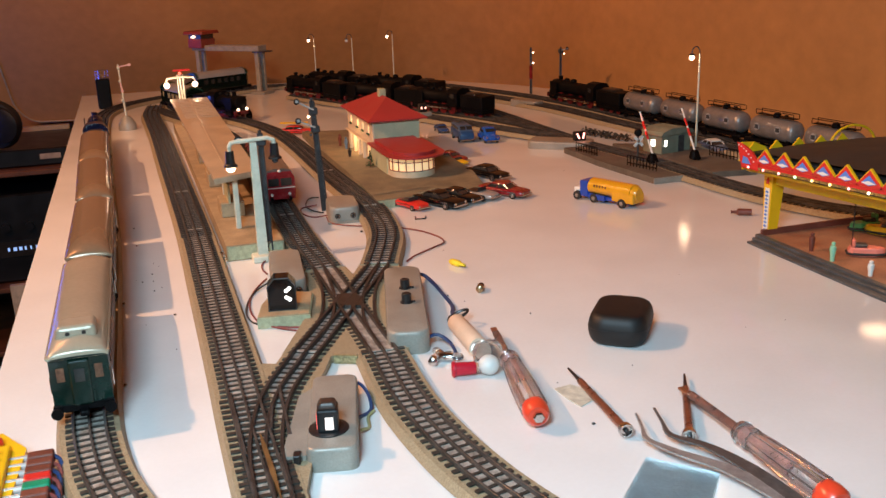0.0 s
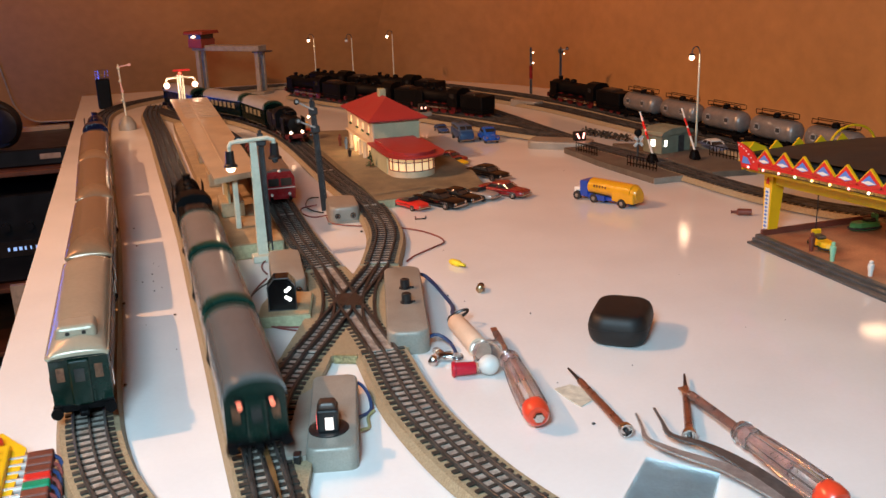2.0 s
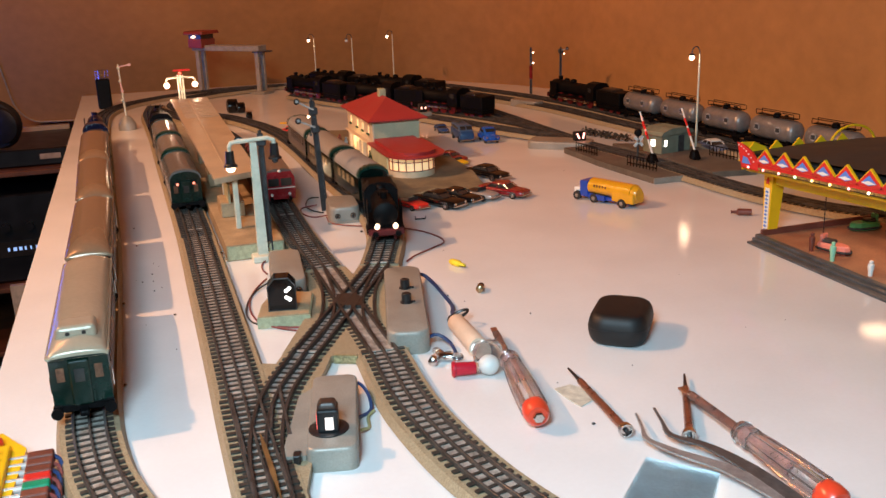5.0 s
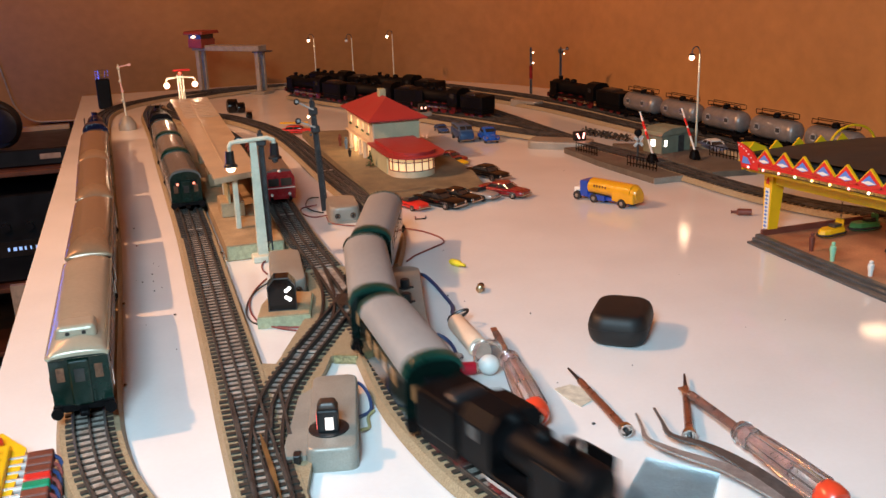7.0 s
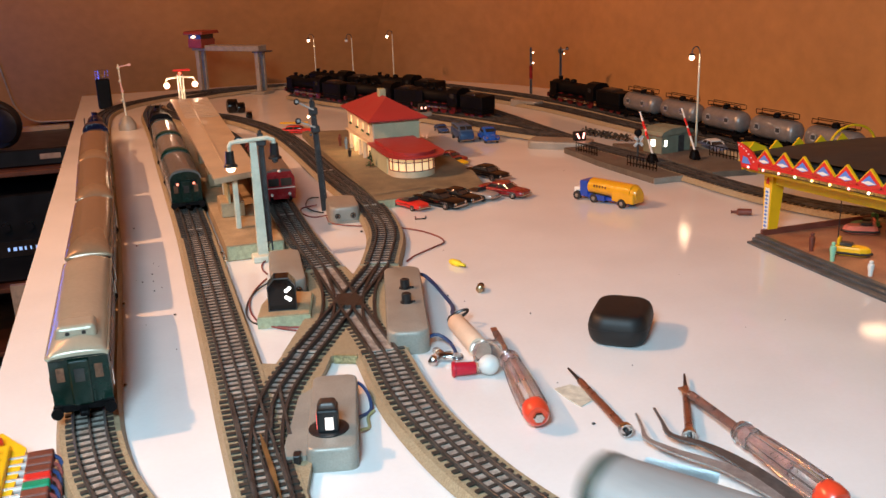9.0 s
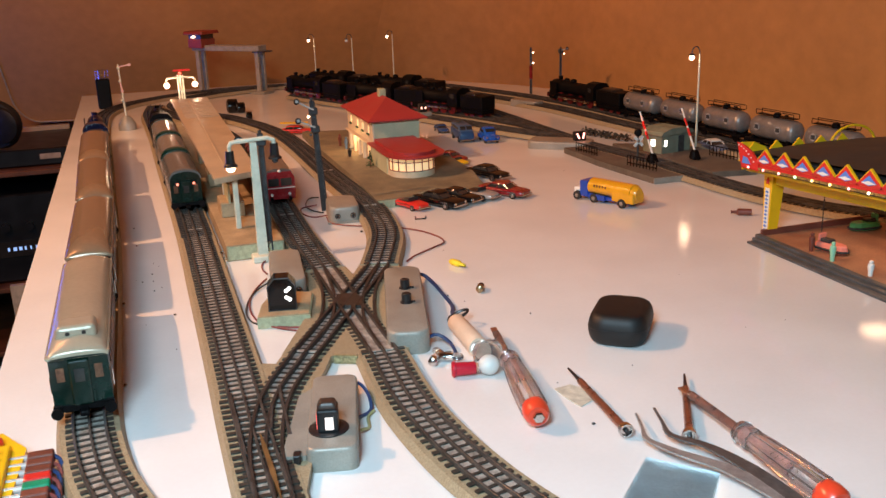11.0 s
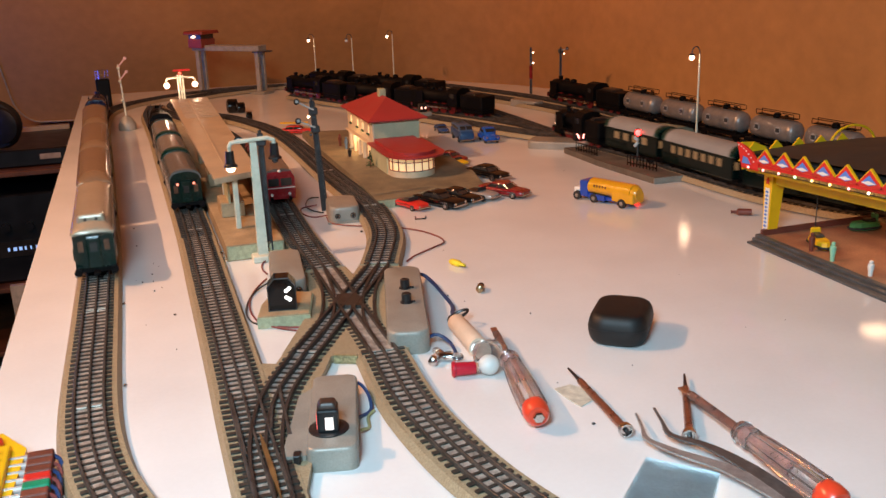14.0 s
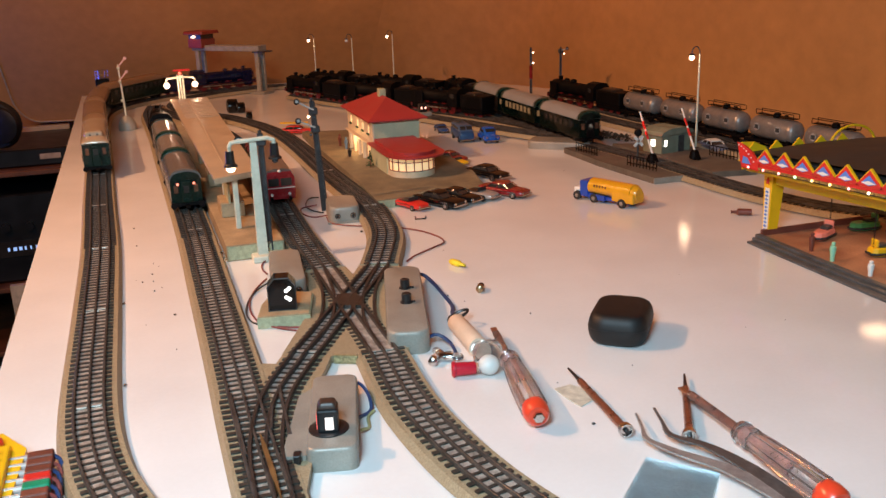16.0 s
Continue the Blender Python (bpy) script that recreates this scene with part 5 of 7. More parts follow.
def tank_wagon(m):
    t = thing("tank_wagon", m, "silver-grey tank wagon with roof walkway and round emblems", "tank wagon", "tank wagons by the wall")
    part("tank", lathe(bmesh.new(), (0, -0.036, 0.0235), (0, 1, 0), [(0, 0.004), (0.001, 0.009), (0.004, 0.0122), (0.008, 0.0132), (0.064, 0.0132), (0.068, 0.0122), (0.071, 0.009), (0.072, 0.004)], 24), TANKM, t, smooth=True)
    part("frame", box(bmesh.new(), -0.012, 0.012, -0.040, 0.040, 0.0065, 0.0100, 0.0005, 1), BLACKM, t)
    for y in (-0.028, 0.028):
        part("saddle", box(bmesh.new(), -0.010, 0.010, y - 0.002, y + 0.002, 0.0098, 0.0140), BLACKM, t)
    wheelset(t, (-0.030, 0.030))
    wk = part("walkway", box(bmesh.new(), -0.0045, 0.0045, -0.030, 0.030, 0.0382, 0.0390), BLACKM, t)
    for x in (-0.0045, 0.0045):
        part("walkway_rail", tube(bmesh.new(), [(x, -0.030, 0.0390), (x, -0.030, 0.0440), (x, 0.030, 0.0440), (x, 0.030, 0.0390)], 0.0005, 5), BLACKM, wk)
    part("dome", lathe(bmesh.new(), (0, 0, 0.0370), (0, 0, 1), [(0, 0.0045), (0.004, 0.0045), (0.005, 0.0035)], 12), BLACKM, t)
    part("ladder", box(bmesh.new(), -0.0150, -0.0143, -0.003, 0.003, 0.010, 0.0385), BLACKM, t)
    for s, y in ((-1, -0.018), (-1, 0.016), (1, -0.018), (1, 0.016)):
        ob = part("emblem", lathe(bmesh.new(), (0, 0, 0), (s, 0, 0.05), [(0, 0.0044), (0.0006, 0.0044)], 18), mat("dull_white_print", (0.36, 0.34, 0.33), 0.5), t, "round pale emblem")
        ob.matrix_basis = pose(s * 0.0135, y, 0.0255)
        part("emblem_bar", box(bmesh.new(), min(s * 0.0005, s * 0.0011), max(s * 0.0005, s * 0.0011), -0.0030, 0.0030, -0.0024, 0.0024), DSTEEL, ob)
    return t


s_eng = GT.near(0.794, 0.920)
for i in range(5):
    tank_wagon(GT.place(s_eng + 0.176 + i * 0.0965, 0.06, ZR) @ Matrix.Scale(1.10, 4))
rc = thing("railcar", RUN["railcar_track"].place(RUN["railcar_track"].near(0.187, 0.440) + 0.105, 0.08, ZR), "red railcar with grey roof waiting beside the platform", "railcar")
h = 0.105
part("body", extrude(bmesh.new(), [(-0.0155, 0.006), (-0.0165, 0.012), (-0.0160, 0.030), (-0.0120, 0.036), (0.0120, 0.036), (0.0160, 0.030), (0.0165, 0.012), (0.0155, 0.006)], -h, h, "y"), mat("deep_red_enamel", (0.33, 0.012, 0.018), 0.28, 0, 0.12, 80), rc, "deep red railcar body")
part("roof", extrude(bmesh.new(), [(-0.0140, 0.0345), (-0.0120, 0.0375), (-0.005, 0.0392), (0.005, 0.0392), (0.0120, 0.0375), (0.0140, 0.0345)], -h + 0.002, h - 0.002, "y"), ROOFB, rc, "tan-grey roof")
for x in (-0.0068, 0.0068):
    part("end_window", box(bmesh.new(), x - 0.0058, x + 0.0058, -h - 0.0005, -h + 0.0003, 0.0205, 0.0290, 0.0003, 1), WINDARK, rc)
    part("headlamp", rod(bmesh.new(), (x * 1.4, -h, 0.0115), (x * 1.4, -h - 0.0012, 0.0115), 0.0016, n=10), WHITEP, rc)
    part("buffer", rod(bmesh.new(), (x * 1.5, -h, 0.0075), (x * 1.5, -h - 0.006, 0.0075), 0.0018, n=10), BLACKM, rc)
part("top_lamp", ball(bmesh.new(), (0, -h, 0.0370), 0.0018, 8), WHITEP, rc)
part("belt_line", box(bmesh.new(), -0.0167, 0.0167, -h - 0.0006, -h + 0.0002, 0.0180, 0.0190), WHITEP, rc)
for s in (-1, 1):
    for i in range(8):
        y = -h + 0.016 + i * 0.0255
        part("window", box(bmesh.new(), s * 0.0163 - 0.0005, s * 0.0163 + 0.0005, y - 0.009, y + 0.009, 0.0205, 0.0290), WINDARK, rc)
wheelset(rc, (-0.08, -0.06, 0.06, 0.08))


# ---- level crossing ----
RAMPM = mat("grimy_grey_card", (0.125, 0.100, 0.076), 0.7, 0, 0.2, 50, 0.2, 600)
t = thing("crossing_ramp", Matrix(), "tan and grey card ramps of the level crossing", "ramp")
part("near_ramp", extrude(bmesh.new(), [(0.612, 0.385), (0.648, 0.385), (0.643, 0.47), (0.632, 0.545), (0.620, 0.60), (0.598, 0.60), (0.600, 0.50)], 0.0, 0.0075, "z"), RAMPM, t)
part("far_ramp", extrude(bmesh.new(), [(0.690, 0.385), (0.745, 0.375), (0.765, 0.47), (0.750, 0.56), (0.672, 0.60), (0.682, 0.50)], 0.0, 0.0070, "z"), RAMPM, t)
part("side_face", extrude(bmesh.new(), [(0.611, 0.3835), (0.649, 0.3835), (0.649, 0.3848), (0.611, 0.3848)], 0.0005, 0.0072, "z"), GREYBOX, t)
hut = thing("crossing_hut", pose(0.712, 0.525, 0.0060, 0, 0, 14), "grey-green crossing keeper's hut with rounded roof and lit window", "hut")
part("wall", box(bmesh.new(), -0.026, 0.026, -0.017, 0.017, 0.0, 0.026), HUTM, hut)
part("roof", extrude(bmesh.new(), [(-0.030, 0.0250), (-0.026, 0.0295), (-0.012, 0.0335), (0.012, 0.0335), (0.026, 0.0295), (0.030, 0.0250)], -0.020, 0.020, "y"), HUTM, hut, "grey-green rounded roof")
part("door", box(bmesh.new(), 0.004, 0.014, -0.0178, -0.0168, 0.001, 0.0225), DSTEEL, hut)
part("window", box(bmesh.new(), -0.0266, -0.0258, -0.005, 0.002, 0.0100, 0.0185), COOLWIN, hut, "brightly lit window")
part("window", box(bmesh.new(), -0.021, -0.017, -0.0176, -0.0168, 0.0105, 0.0185), COOLWIN, hut, "brightly lit window")
BARRIERS = []


def barrier(x, y):
    t = thing("crossing_barrier", pose(x, y, 0.0072), "raised red and white level crossing barrier on black stand", "barrier", "level crossing barriers")
    part("stand", box(bmesh.new(), -0.006, 0.006, -0.006, 0.006, 0, 0.012, 0.002, 1, top=0.7), BLACKM, t)
    pole = part("pole", rod(bmesh.new(), (0, 0, -0.010), (0, 0, 0.059), 0.0014, 0.0011, 8), WHITEP, t, "red and white barrier pole")
    for z in (0.020, 0.034):
        part("red_band", rod(bmesh.new(), (0, 0, z), (0, 0, z + 0.011), 0.0016, n=8), REDP, pole)
    part("counterweight", box(bmesh.new(), -0.003, 0.003, -0.003, 0.003, -0.013, -0.005), BLACKM, pole)
    pole.matrix_basis = pose(0, 0, 0.011, -35)
    return t, pole


BARRIERS.append(barrier(0.6540, 0.462))
BARRIERS.append(barrier(0.7120, 0.458))
cx_ = thing("warning_cross", pose(0.642, 0.478, 0.0070), "white warning cross on a post with a red lamp", "crossing sign")
part("post", rod(bmesh.new(), (0, 0, 0), (0, 0, 0.034), 0.0013, n=8), DSTEEL, cx_)
for a in (45, -45):
    ob = part("cross_board", box(bmesh.new(), -0.0085, 0.0085, -0.0006, 0.0006, -0.0016, 0.0016), WHITEP, cx_, "white cross board")
    ob.matrix_basis = pose(0, -0.0018, 0.026, 0, a, 0)
# the lens is always lit; a made-up turn of the head hides it
warning = part("lamp_head", lathe(bmesh.new(), (0, 0.004, 0), (0, -1, 0), [(0, 0.0030), (0.001, 0.0048), (0.006, 0.0050), (0.0065, 0.0044)], 16), BLACKM, cx_, "warning lamp head, made to turn in place of switching on")
part("lens", lathe(bmesh.new(), (0, -0.0022, 0), (0, -1, 0), [(0, 0.0042), (0.0012, 0.0036), (0.0018, 0.0015)], 14), mat("red_warning_lens", (1, 0.15, 0.12), 0.3, emit=(1.0, 0.009, 0.008), power=45.0), warning, "glowing red lens")


def picket(p0, p1, n, hgt=0.013, z=0.0072):
    p0, p1 = Vector((*p0, z)), Vector((*p1, z))
    t = thing("fence", Matrix(), "small dark picket fence at the level crossing", "fence", "picket fences")
    for zz in (0.3, 1.0):
        part("rail", rod(bmesh.new(), p0 + Vector((0, 0, hgt * zz)), p1 + Vector((0, 0, hgt * zz)), 0.0007, n=5), BLACKM, t)
    for i in range(n + 1):
        q = p0.lerp(p1, i / n)
        part("picket", rod(bmesh.new(), q, q + Vector((0, 0, hgt)), 0.0006, n=5), BLACKM, t)


picket((0.619, 0.462), (0.632, 0.415), 9)
picket((0.604, 0.575), (0.612, 0.530), 8, 0.011)
picket((0.742, 0.47), (0.752, 0.425), 8)
xb = motor_box("crossing_motor", pose(0.612, 0.640, 0, 0, 0, 50), 0.020, 0.045, 0.0110, "flat grey motor box beside the curved track")
xs = thing("track_signal", pose(0.632, 0.622, 0.011, 0, 0, 0), "black track signal with two glowing red bars", "railway signal")
part("head", box(bmesh.new(), -0.0085, 0.0085, -0.004, 0.005, 0, 0.013, 0.001, 1), BLACK, xs)
for x, a in ((-0.0042, -28), (0.0042, 12)):
    ob = part("light_bar", box(bmesh.new(), -0.0011, 0.0011, -0.0048, -0.0038, -0.0042, 0.0042), mat("red_light_bar", (1, 0.5, 0.4), 0.4, emit=(1.0, 0.32, 0.25), power=5.0), xs, "glowing red bar")
    ob.matrix_basis = pose(x, 0, 0.0072, 0, a, 0)
motor_box("switch_motor", pose(0.722, 1.020, 0, 0, 0, 24), 0.013, 0.034, 0.012, "grey cast switch motor at the far junction")
dsg = thing("track_signal", pose(0.505, 0.955, 0.0, 0, 0, 0), "small grey track signal with glowing reddish lamps", "railway signal")
part("base", box(bmesh.new(), -0.014, 0.014, -0.008, 0.010, 0, 0.016, 0.002, 2), GREYBOX, dsg)
part("head", box(bmesh.new(), -0.007, 0.007, -0.005, 0.005, 0.016, 0.030, 0.001, 1), BLACK, dsg)
for x in (-0.0035, 0.0035):
    part("signal_lamp", ball(bmesh.new(), (x, -0.0055, 0.0235), 0.0017, 8), mat("rose_signal_lamp", (1, 0.7, 0.6), 0.3, emit=(1.0, 0.40, 0.28), power=3.5), dsg)
GRAV = mat("dark_scrub_flock", (0.05, 0.04, 0.03), 0.9, 0, 0.4, 200, 0.6, 900)
hd = thing("hedge", Matrix(), "low dark brown scrub hedge behind the track", "hedge")
bm = bmesh.new()
rnd = random.Random(3)
for i in range(260):
    f = rnd.random()
    p = Vector((0.685 + 0.030 * f + rnd.uniform(-0.006, 0.006), 0.715 - 0.085 * f + rnd.uniform(-0.006, 0.006), rnd.uniform(0.001, 0.010)))
    d = Vector((rnd.uniform(-1, 1), rnd.uniform(-1, 1), rnd.uniform(-0.5, 1))).normalized() * rnd.uniform(0.002, 0.004)
    e = d.orthogonal().normalized() * 0.0018
    bm.faces.new([bm.verts.new(p + e), bm.verts.new(p + d), bm.verts.new(p - e), bm.verts.new(p - d)])
part("foliage", bm, GRAV, hd)
tagged(bpy.data.objects["hedge"], kind="")


# ---- road vehicles ----
def toy_car(m, mt, label, length=0.058, roof=None, open_top=False, estate=False, trim=True):
    c = thing("toy_car", m, label, "toy car", "toy cars on the table")
    k = length / 0.058

    def sized(secs):
        return [tuple(v * k for v in sec) for sec in secs]
    part("body", hull(bmesh.new(), sized([(-0.0292, 0.0080, 0.0040, 0.0085), (-0.0280, 0.0102, 0.0032, 0.0100), (-0.024, 0.0110, 0.0030, 0.0106), (-0.012, 0.0112, 0.0030, 0.0103), (0.010, 0.0112, 0.0030, 0.0103), (0.022, 0.0108, 0.0030, 0.0095), (0.0275, 0.0100, 0.0034, 0.0086), (0.0292, 0.0084, 0.0042, 0.0075)]), 20, 0.42), mt, c, smooth=True)
    if trim:
        for sx in (-1, 1):
            part("chrome_strip", box(bmesh.new(), (sx * 0.0113 - 0.0002) * k, (sx * 0.0113 + 0.0002) * k, -0.022 * k, 0.021 * k, 0.0070 * k, 0.0077 * k), STEEL, c)
    if not open_top:
        y0, y1 = (-0.024, 0.010) if estate else (-0.017, 0.011)
        part("cabin_glass", hull(bmesh.new(), sized([(y0, 0.0082, 0.0090, 0.0104), (y0 + 0.006, 0.0090, 0.0090, 0.0150), (y1 - 0.0075, 0.0090, 0.0090, 0.0150), (y1, 0.0084, 0.0090, 0.0102)]), 20, 0.5), WINDARK, c, smooth=True)
        part("roof", hull(bmesh.new(), sized([(y0 + 0.0035, 0.0074, 0.0132, 0.0142), (y0 + 0.008, 0.0086, 0.0136, 0.0160), (y1 - 0.009, 0.0086, 0.0136, 0.0160), (y1 - 0.0055, 0.0074, 0.0136, 0.0148)]), 16, 0.55), roof or mt, c, smooth=True)
        for sx in (-1, 1):
            for yy, yt in ((y0, y0 + 0.006), (y1, y1 - 0.006), ((y0 + y1) / 2, (y0 + y1) / 2)):
                part("pillar", rod(bmesh.new(), Vector((sx * 0.0098, yy, 0.0103)) * k, Vector((sx * 0.0080, yt, 0.0145)) * k, 0.0005, n=5), roof or mt, c)
    else:
        part("cockpit", box(bmesh.new(), -0.0085 * k, 0.0085 * k, -0.010 * k, 0.008 * k, 0.0100 * k, 0.0109 * k), BLACK, c)
        part("windscreen", box(bmesh.new(), -0.0085 * k, 0.0085 * k, 0.0080 * k, 0.0086 * k, 0.0105 * k, 0.0150 * k), WINDARK, c)
    for sx in (-1, 1):
        for yy in (-0.0175, 0.0175):
            w = part("wheel", rod(bmesh.new(), Vector((sx * 0.0088, yy, 0.0040)) * k, Vector((sx * 0.0112, yy, 0.0040)) * k, 0.0040 * k, n=14), RUBBER, c)
            part("hubcap", rod(bmesh.new(), Vector((sx * 0.0111, yy, 0.0040)) * k, Vector((sx * 0.0115, yy, 0.0040)) * k, 0.0021 * k, n=10), STEEL, w)
        for yy in (-0.0293, 0.0293):
            part("light", rod(bmesh.new(), Vector((sx * 0.0075, yy * 0.98, 0.0068)) * k, Vector((sx * 0.0075, yy, 0.0068)) * k, 0.0013 * k, n=8), STEEL if yy > 0 else DARKRED, c)
    for yy in (-0.0296, 0.0296):
        part("bumper", box(bmesh.new(), -0.0108 * k, 0.0108 * k, (yy - 0.0006) * k, (yy + 0.0006) * k, 0.0035 * k, 0.0052 * k, 0.0004, 1), STEEL, c)
    return c


def hull(bm, secs, n=20, e=0.55):
    """Rounded cross-sections (y, half width, bottom, top) joined along y."""
    rings = []
    for y, w, z0, z1 in secs:
        ring = []
        for i in range(n):
            a = 2 * math.pi * i / n
            c, d = math.cos(a), math.sin(a)
            ring.append(bm.verts.new((w * math.copysign(abs(c) ** e, c), y, (z0 + z1) / 2 + (z1 - z0) / 2 * math.copysign(abs(d) ** e, d))))
        rings.append(ring)
    for a, b in zip(rings, rings[1:]):
        for i in range(n):
            bm.faces.new((a[i], a[(i + 1) % n], b[(i + 1) % n], b[i]))
    bm.faces.new(rings[0]), bm.faces.new(rings[-1])
    return bm


def car_running_gear(c, ys, x, r):
    for sx in (-1, 1):
        for yy in ys:
            w = part("wheel", rod(bmesh.new(), (sx * (x - 0.0026), yy, r), (sx * x, yy, r), r, n=14), RUBBER, c)
            part("hubcap", rod(bmesh.new(), (sx * (x - 0.0001), yy, r), (sx * (x + 0.0004), yy, r), r * 0.5, n=10), STEEL, w)


def toy_beetle(m, mt, label):
    c = thing("toy_car", m, label, "toy car", "toy cars on the table")
    part("body", hull(bmesh.new(), [(-0.026, 0.004, 0.005, 0.009), (-0.023, 0.0085, 0.0035, 0.0135), (-0.013, 0.0098, 0.0035, 0.0190), (-0.001, 0.0100, 0.0035, 0.0220), (0.007, 0.0096, 0.0035, 0.0210), (0.0125, 0.0085, 0.0035, 0.0140), (0.020, 0.0072, 0.0035, 0.0125), (0.025, 0.004, 0.0045, 0.009)]), mt, c, smooth=True)
    for sx in (-1, 1):
        for yy in (-0.015, 0.0165):
            part("mudguard", hull(bmesh.new(), [(yy - 0.008, 0.001, 0.004, 0.006), (yy - 0.005, 0.0036, 0.004, 0.0095), (yy, 0.0040, 0.004, 0.0110), (yy + 0.005, 0.0036, 0.004, 0.0095), (yy + 0.008, 0.001, 0.004, 0.006)], 12), mt, c, smooth=True).location.x = sx * 0.0082
        part("headlamp", ball(bmesh.new(), (sx * 0.0078, 0.0228, 0.0085), 0.0018, 8), STEEL, c)
        part("side_window", box(bmesh.new(), sx * 0.0094 - 0.0006, sx * 0.0094 + 0.0006, -0.011, 0.0065, 0.0140, 0.0185, 0.0006, 1), WINDARK, c)
    ob = part("windscreen", box(bmesh.new(), -0.0068, 0.0068, -0.0005, 0.0005, -0.0027, 0.0027, 0.0004, 1), WINDARK, c)
    ob.matrix_basis = pose(0, 0.0102, 0.0175, 38)
    for yy in (-0.0268, 0.0264):
        part("bumper", box(bmesh.new(), -0.0095, 0.0095, yy - 0.0005, yy + 0.0005, 0.0040, 0.0054, 0.0004, 1), STEEL, c)
    car_running_gear(c, (-0.015, 0.0165), 0.0102, 0.0044)
    return c


def toy_van(m, mt, roof, label):
    c = thing("toy_van", m, label, "toy van", "toy cars on the table")
    part("body", hull(bmesh.new(), [(-0.030, 0.0098, 0.0035, 0.0165), (-0.029, 0.0112, 0.0035, 0.0175), (0.024, 0.0112, 0.0035, 0.0175), (0.0290, 0.0104, 0.0035, 0.0150), (0.0305, 0.0085, 0.0045, 0.0120)], 20, 0.35), mt, c, smooth=True)
    part("upper_body", hull(bmesh.new(), [(-0.0285, 0.0096, 0.0150, 0.0232), (-0.0275, 0.0106, 0.0150, 0.0240), (0.017, 0.0106, 0.0150, 0.0240), (0.0255, 0.0098, 0.0150, 0.0178)], 20, 0.35), roof, c, smooth=True)
    for sx in (-1, 1):
        for k in range(4):
            y = -0.0215 + k * 0.0105
            part("side_window", box(bmesh.new(), sx * 0.0105 - 0.0005, sx * 0.0105 + 0.0005, y - 0.004, y + 0.004, 0.0175, 0.0215, 0.0004, 1), WINDARK, c)
        ob = part("windscreen", box(bmesh.new(), -0.0040, 0.0040, -0.0005, 0.0005, -0.0036, 0.0036, 0.0004, 1), WINDARK, c)
        ob.matrix_basis = pose(sx * 0.0047, 0.0215, 0.0208, 52)
        part("headlamp", rod(bmesh.new(), (sx * 0.0070, 0.0280, 0.0095), (sx * 0.0070, 0.0302, 0.0095), 0.0015, n=10), STEEL, c)
    for yy in (-0.0310, 0.0312):
        part("bumper", box(bmesh.new(), -0.0108, 0.0108, yy - 0.0006, yy + 0.0006, 0.0038, 0.0055, 0.0004, 1), STEEL, c)
    car_running_gear(c, (-0.018, 0.0185), 0.0116, 0.0046)
    return c


def heading(p, q):
    return pose((p[0] + q[0]) / 2, (p[1] + q[1]) / 2, 0.0, 0, 0, math.degrees(math.atan2(-(q[0] - p[0]), q[1] - p[1])))


toy_car(heading((0.310, 0.427), (0.330, 0.382)), REDP, "bright red open toy car beside the station base", 0.050, open_top=True)
toy_car(heading((0.337, 0.425), (0.368, 0.372)), BLACKGLOSS, "glossy black toy limousine with chrome hubcaps", 0.062)
toy_car(heading((0.362, 0.432), (0.392, 0.385)), BLACKGLOSS, "glossy black toy saloon parked among others", 0.056)
toy_car(heading((0.388, 0.435), (0.416, 0.392)), mat("silver_enamel", (0.45, 0.43, 0.42), 0.3, 0.5), "silver and black toy convertible", 0.052, open_top=True)
toy_car(heading((0.416, 0.436), (0.452, 0.386)), DARKRED, "dark red toy saloon with chrome trim", 0.060)
toy_car(heading((0.437, 0.532), (0.462, 0.476)), BLACKGLOSS, "black toy saloon parked by the base edge", 0.060)
toy_car(heading((0.430, 0.640), (0.452, 0.600)), DARKRED, "dark red toy car behind the pavilion", 0.050)
toy_car(heading((0.432, 0.615), (0.447, 0.580)), YELLOW, "flat yellow toy sports car", 0.040, open_top=True)
toy_beetle(heading((0.541, 0.762), (0.536, 0.708)), mat("bright_blue_enamel", (0.012, 0.095, 0.46), 0.25, 0, 0.1, 80), "round bright blue toy beetle car facing the open table")
toy_van(heading((0.511, 0.792), (0.5055, 0.735)), mat("dark_blue_enamel", (0.02, 0.065, 0.17), 0.3, 0, 0.1, 80), mat("steel_blue_enamel", (0.05, 0.10, 0.19), 0.3, 0, 0.1, 80), "steel-blue toy minibus parked beside the beetle car")
toy_car(heading((0.503, 0.865), (0.500, 0.825)), mat("deep_blue_enamel", (0.02, 0.07, 0.20), 0.25), "small dark blue toy car near the depot", 0.042)
toy_car(heading((0.786, 0.55), (0.781, 0.495)), mat("grey_blue_enamel", (0.10, 0.13, 0.20), 0.3), "grey-blue toy lorry behind the crossing", 0.056, roof=WHITEP)
fe = toy_car(heading((0.262, 0.945), (0.318, 0.925)), REDP, "small red and yellow toy fire engine", 0.052, estate=True)
part("ladder", box(bmesh.new(), -0.005, 0.005, -0.028, 0.016, 0.0178, 0.0192), YELLOW, fe, "yellow ladder")

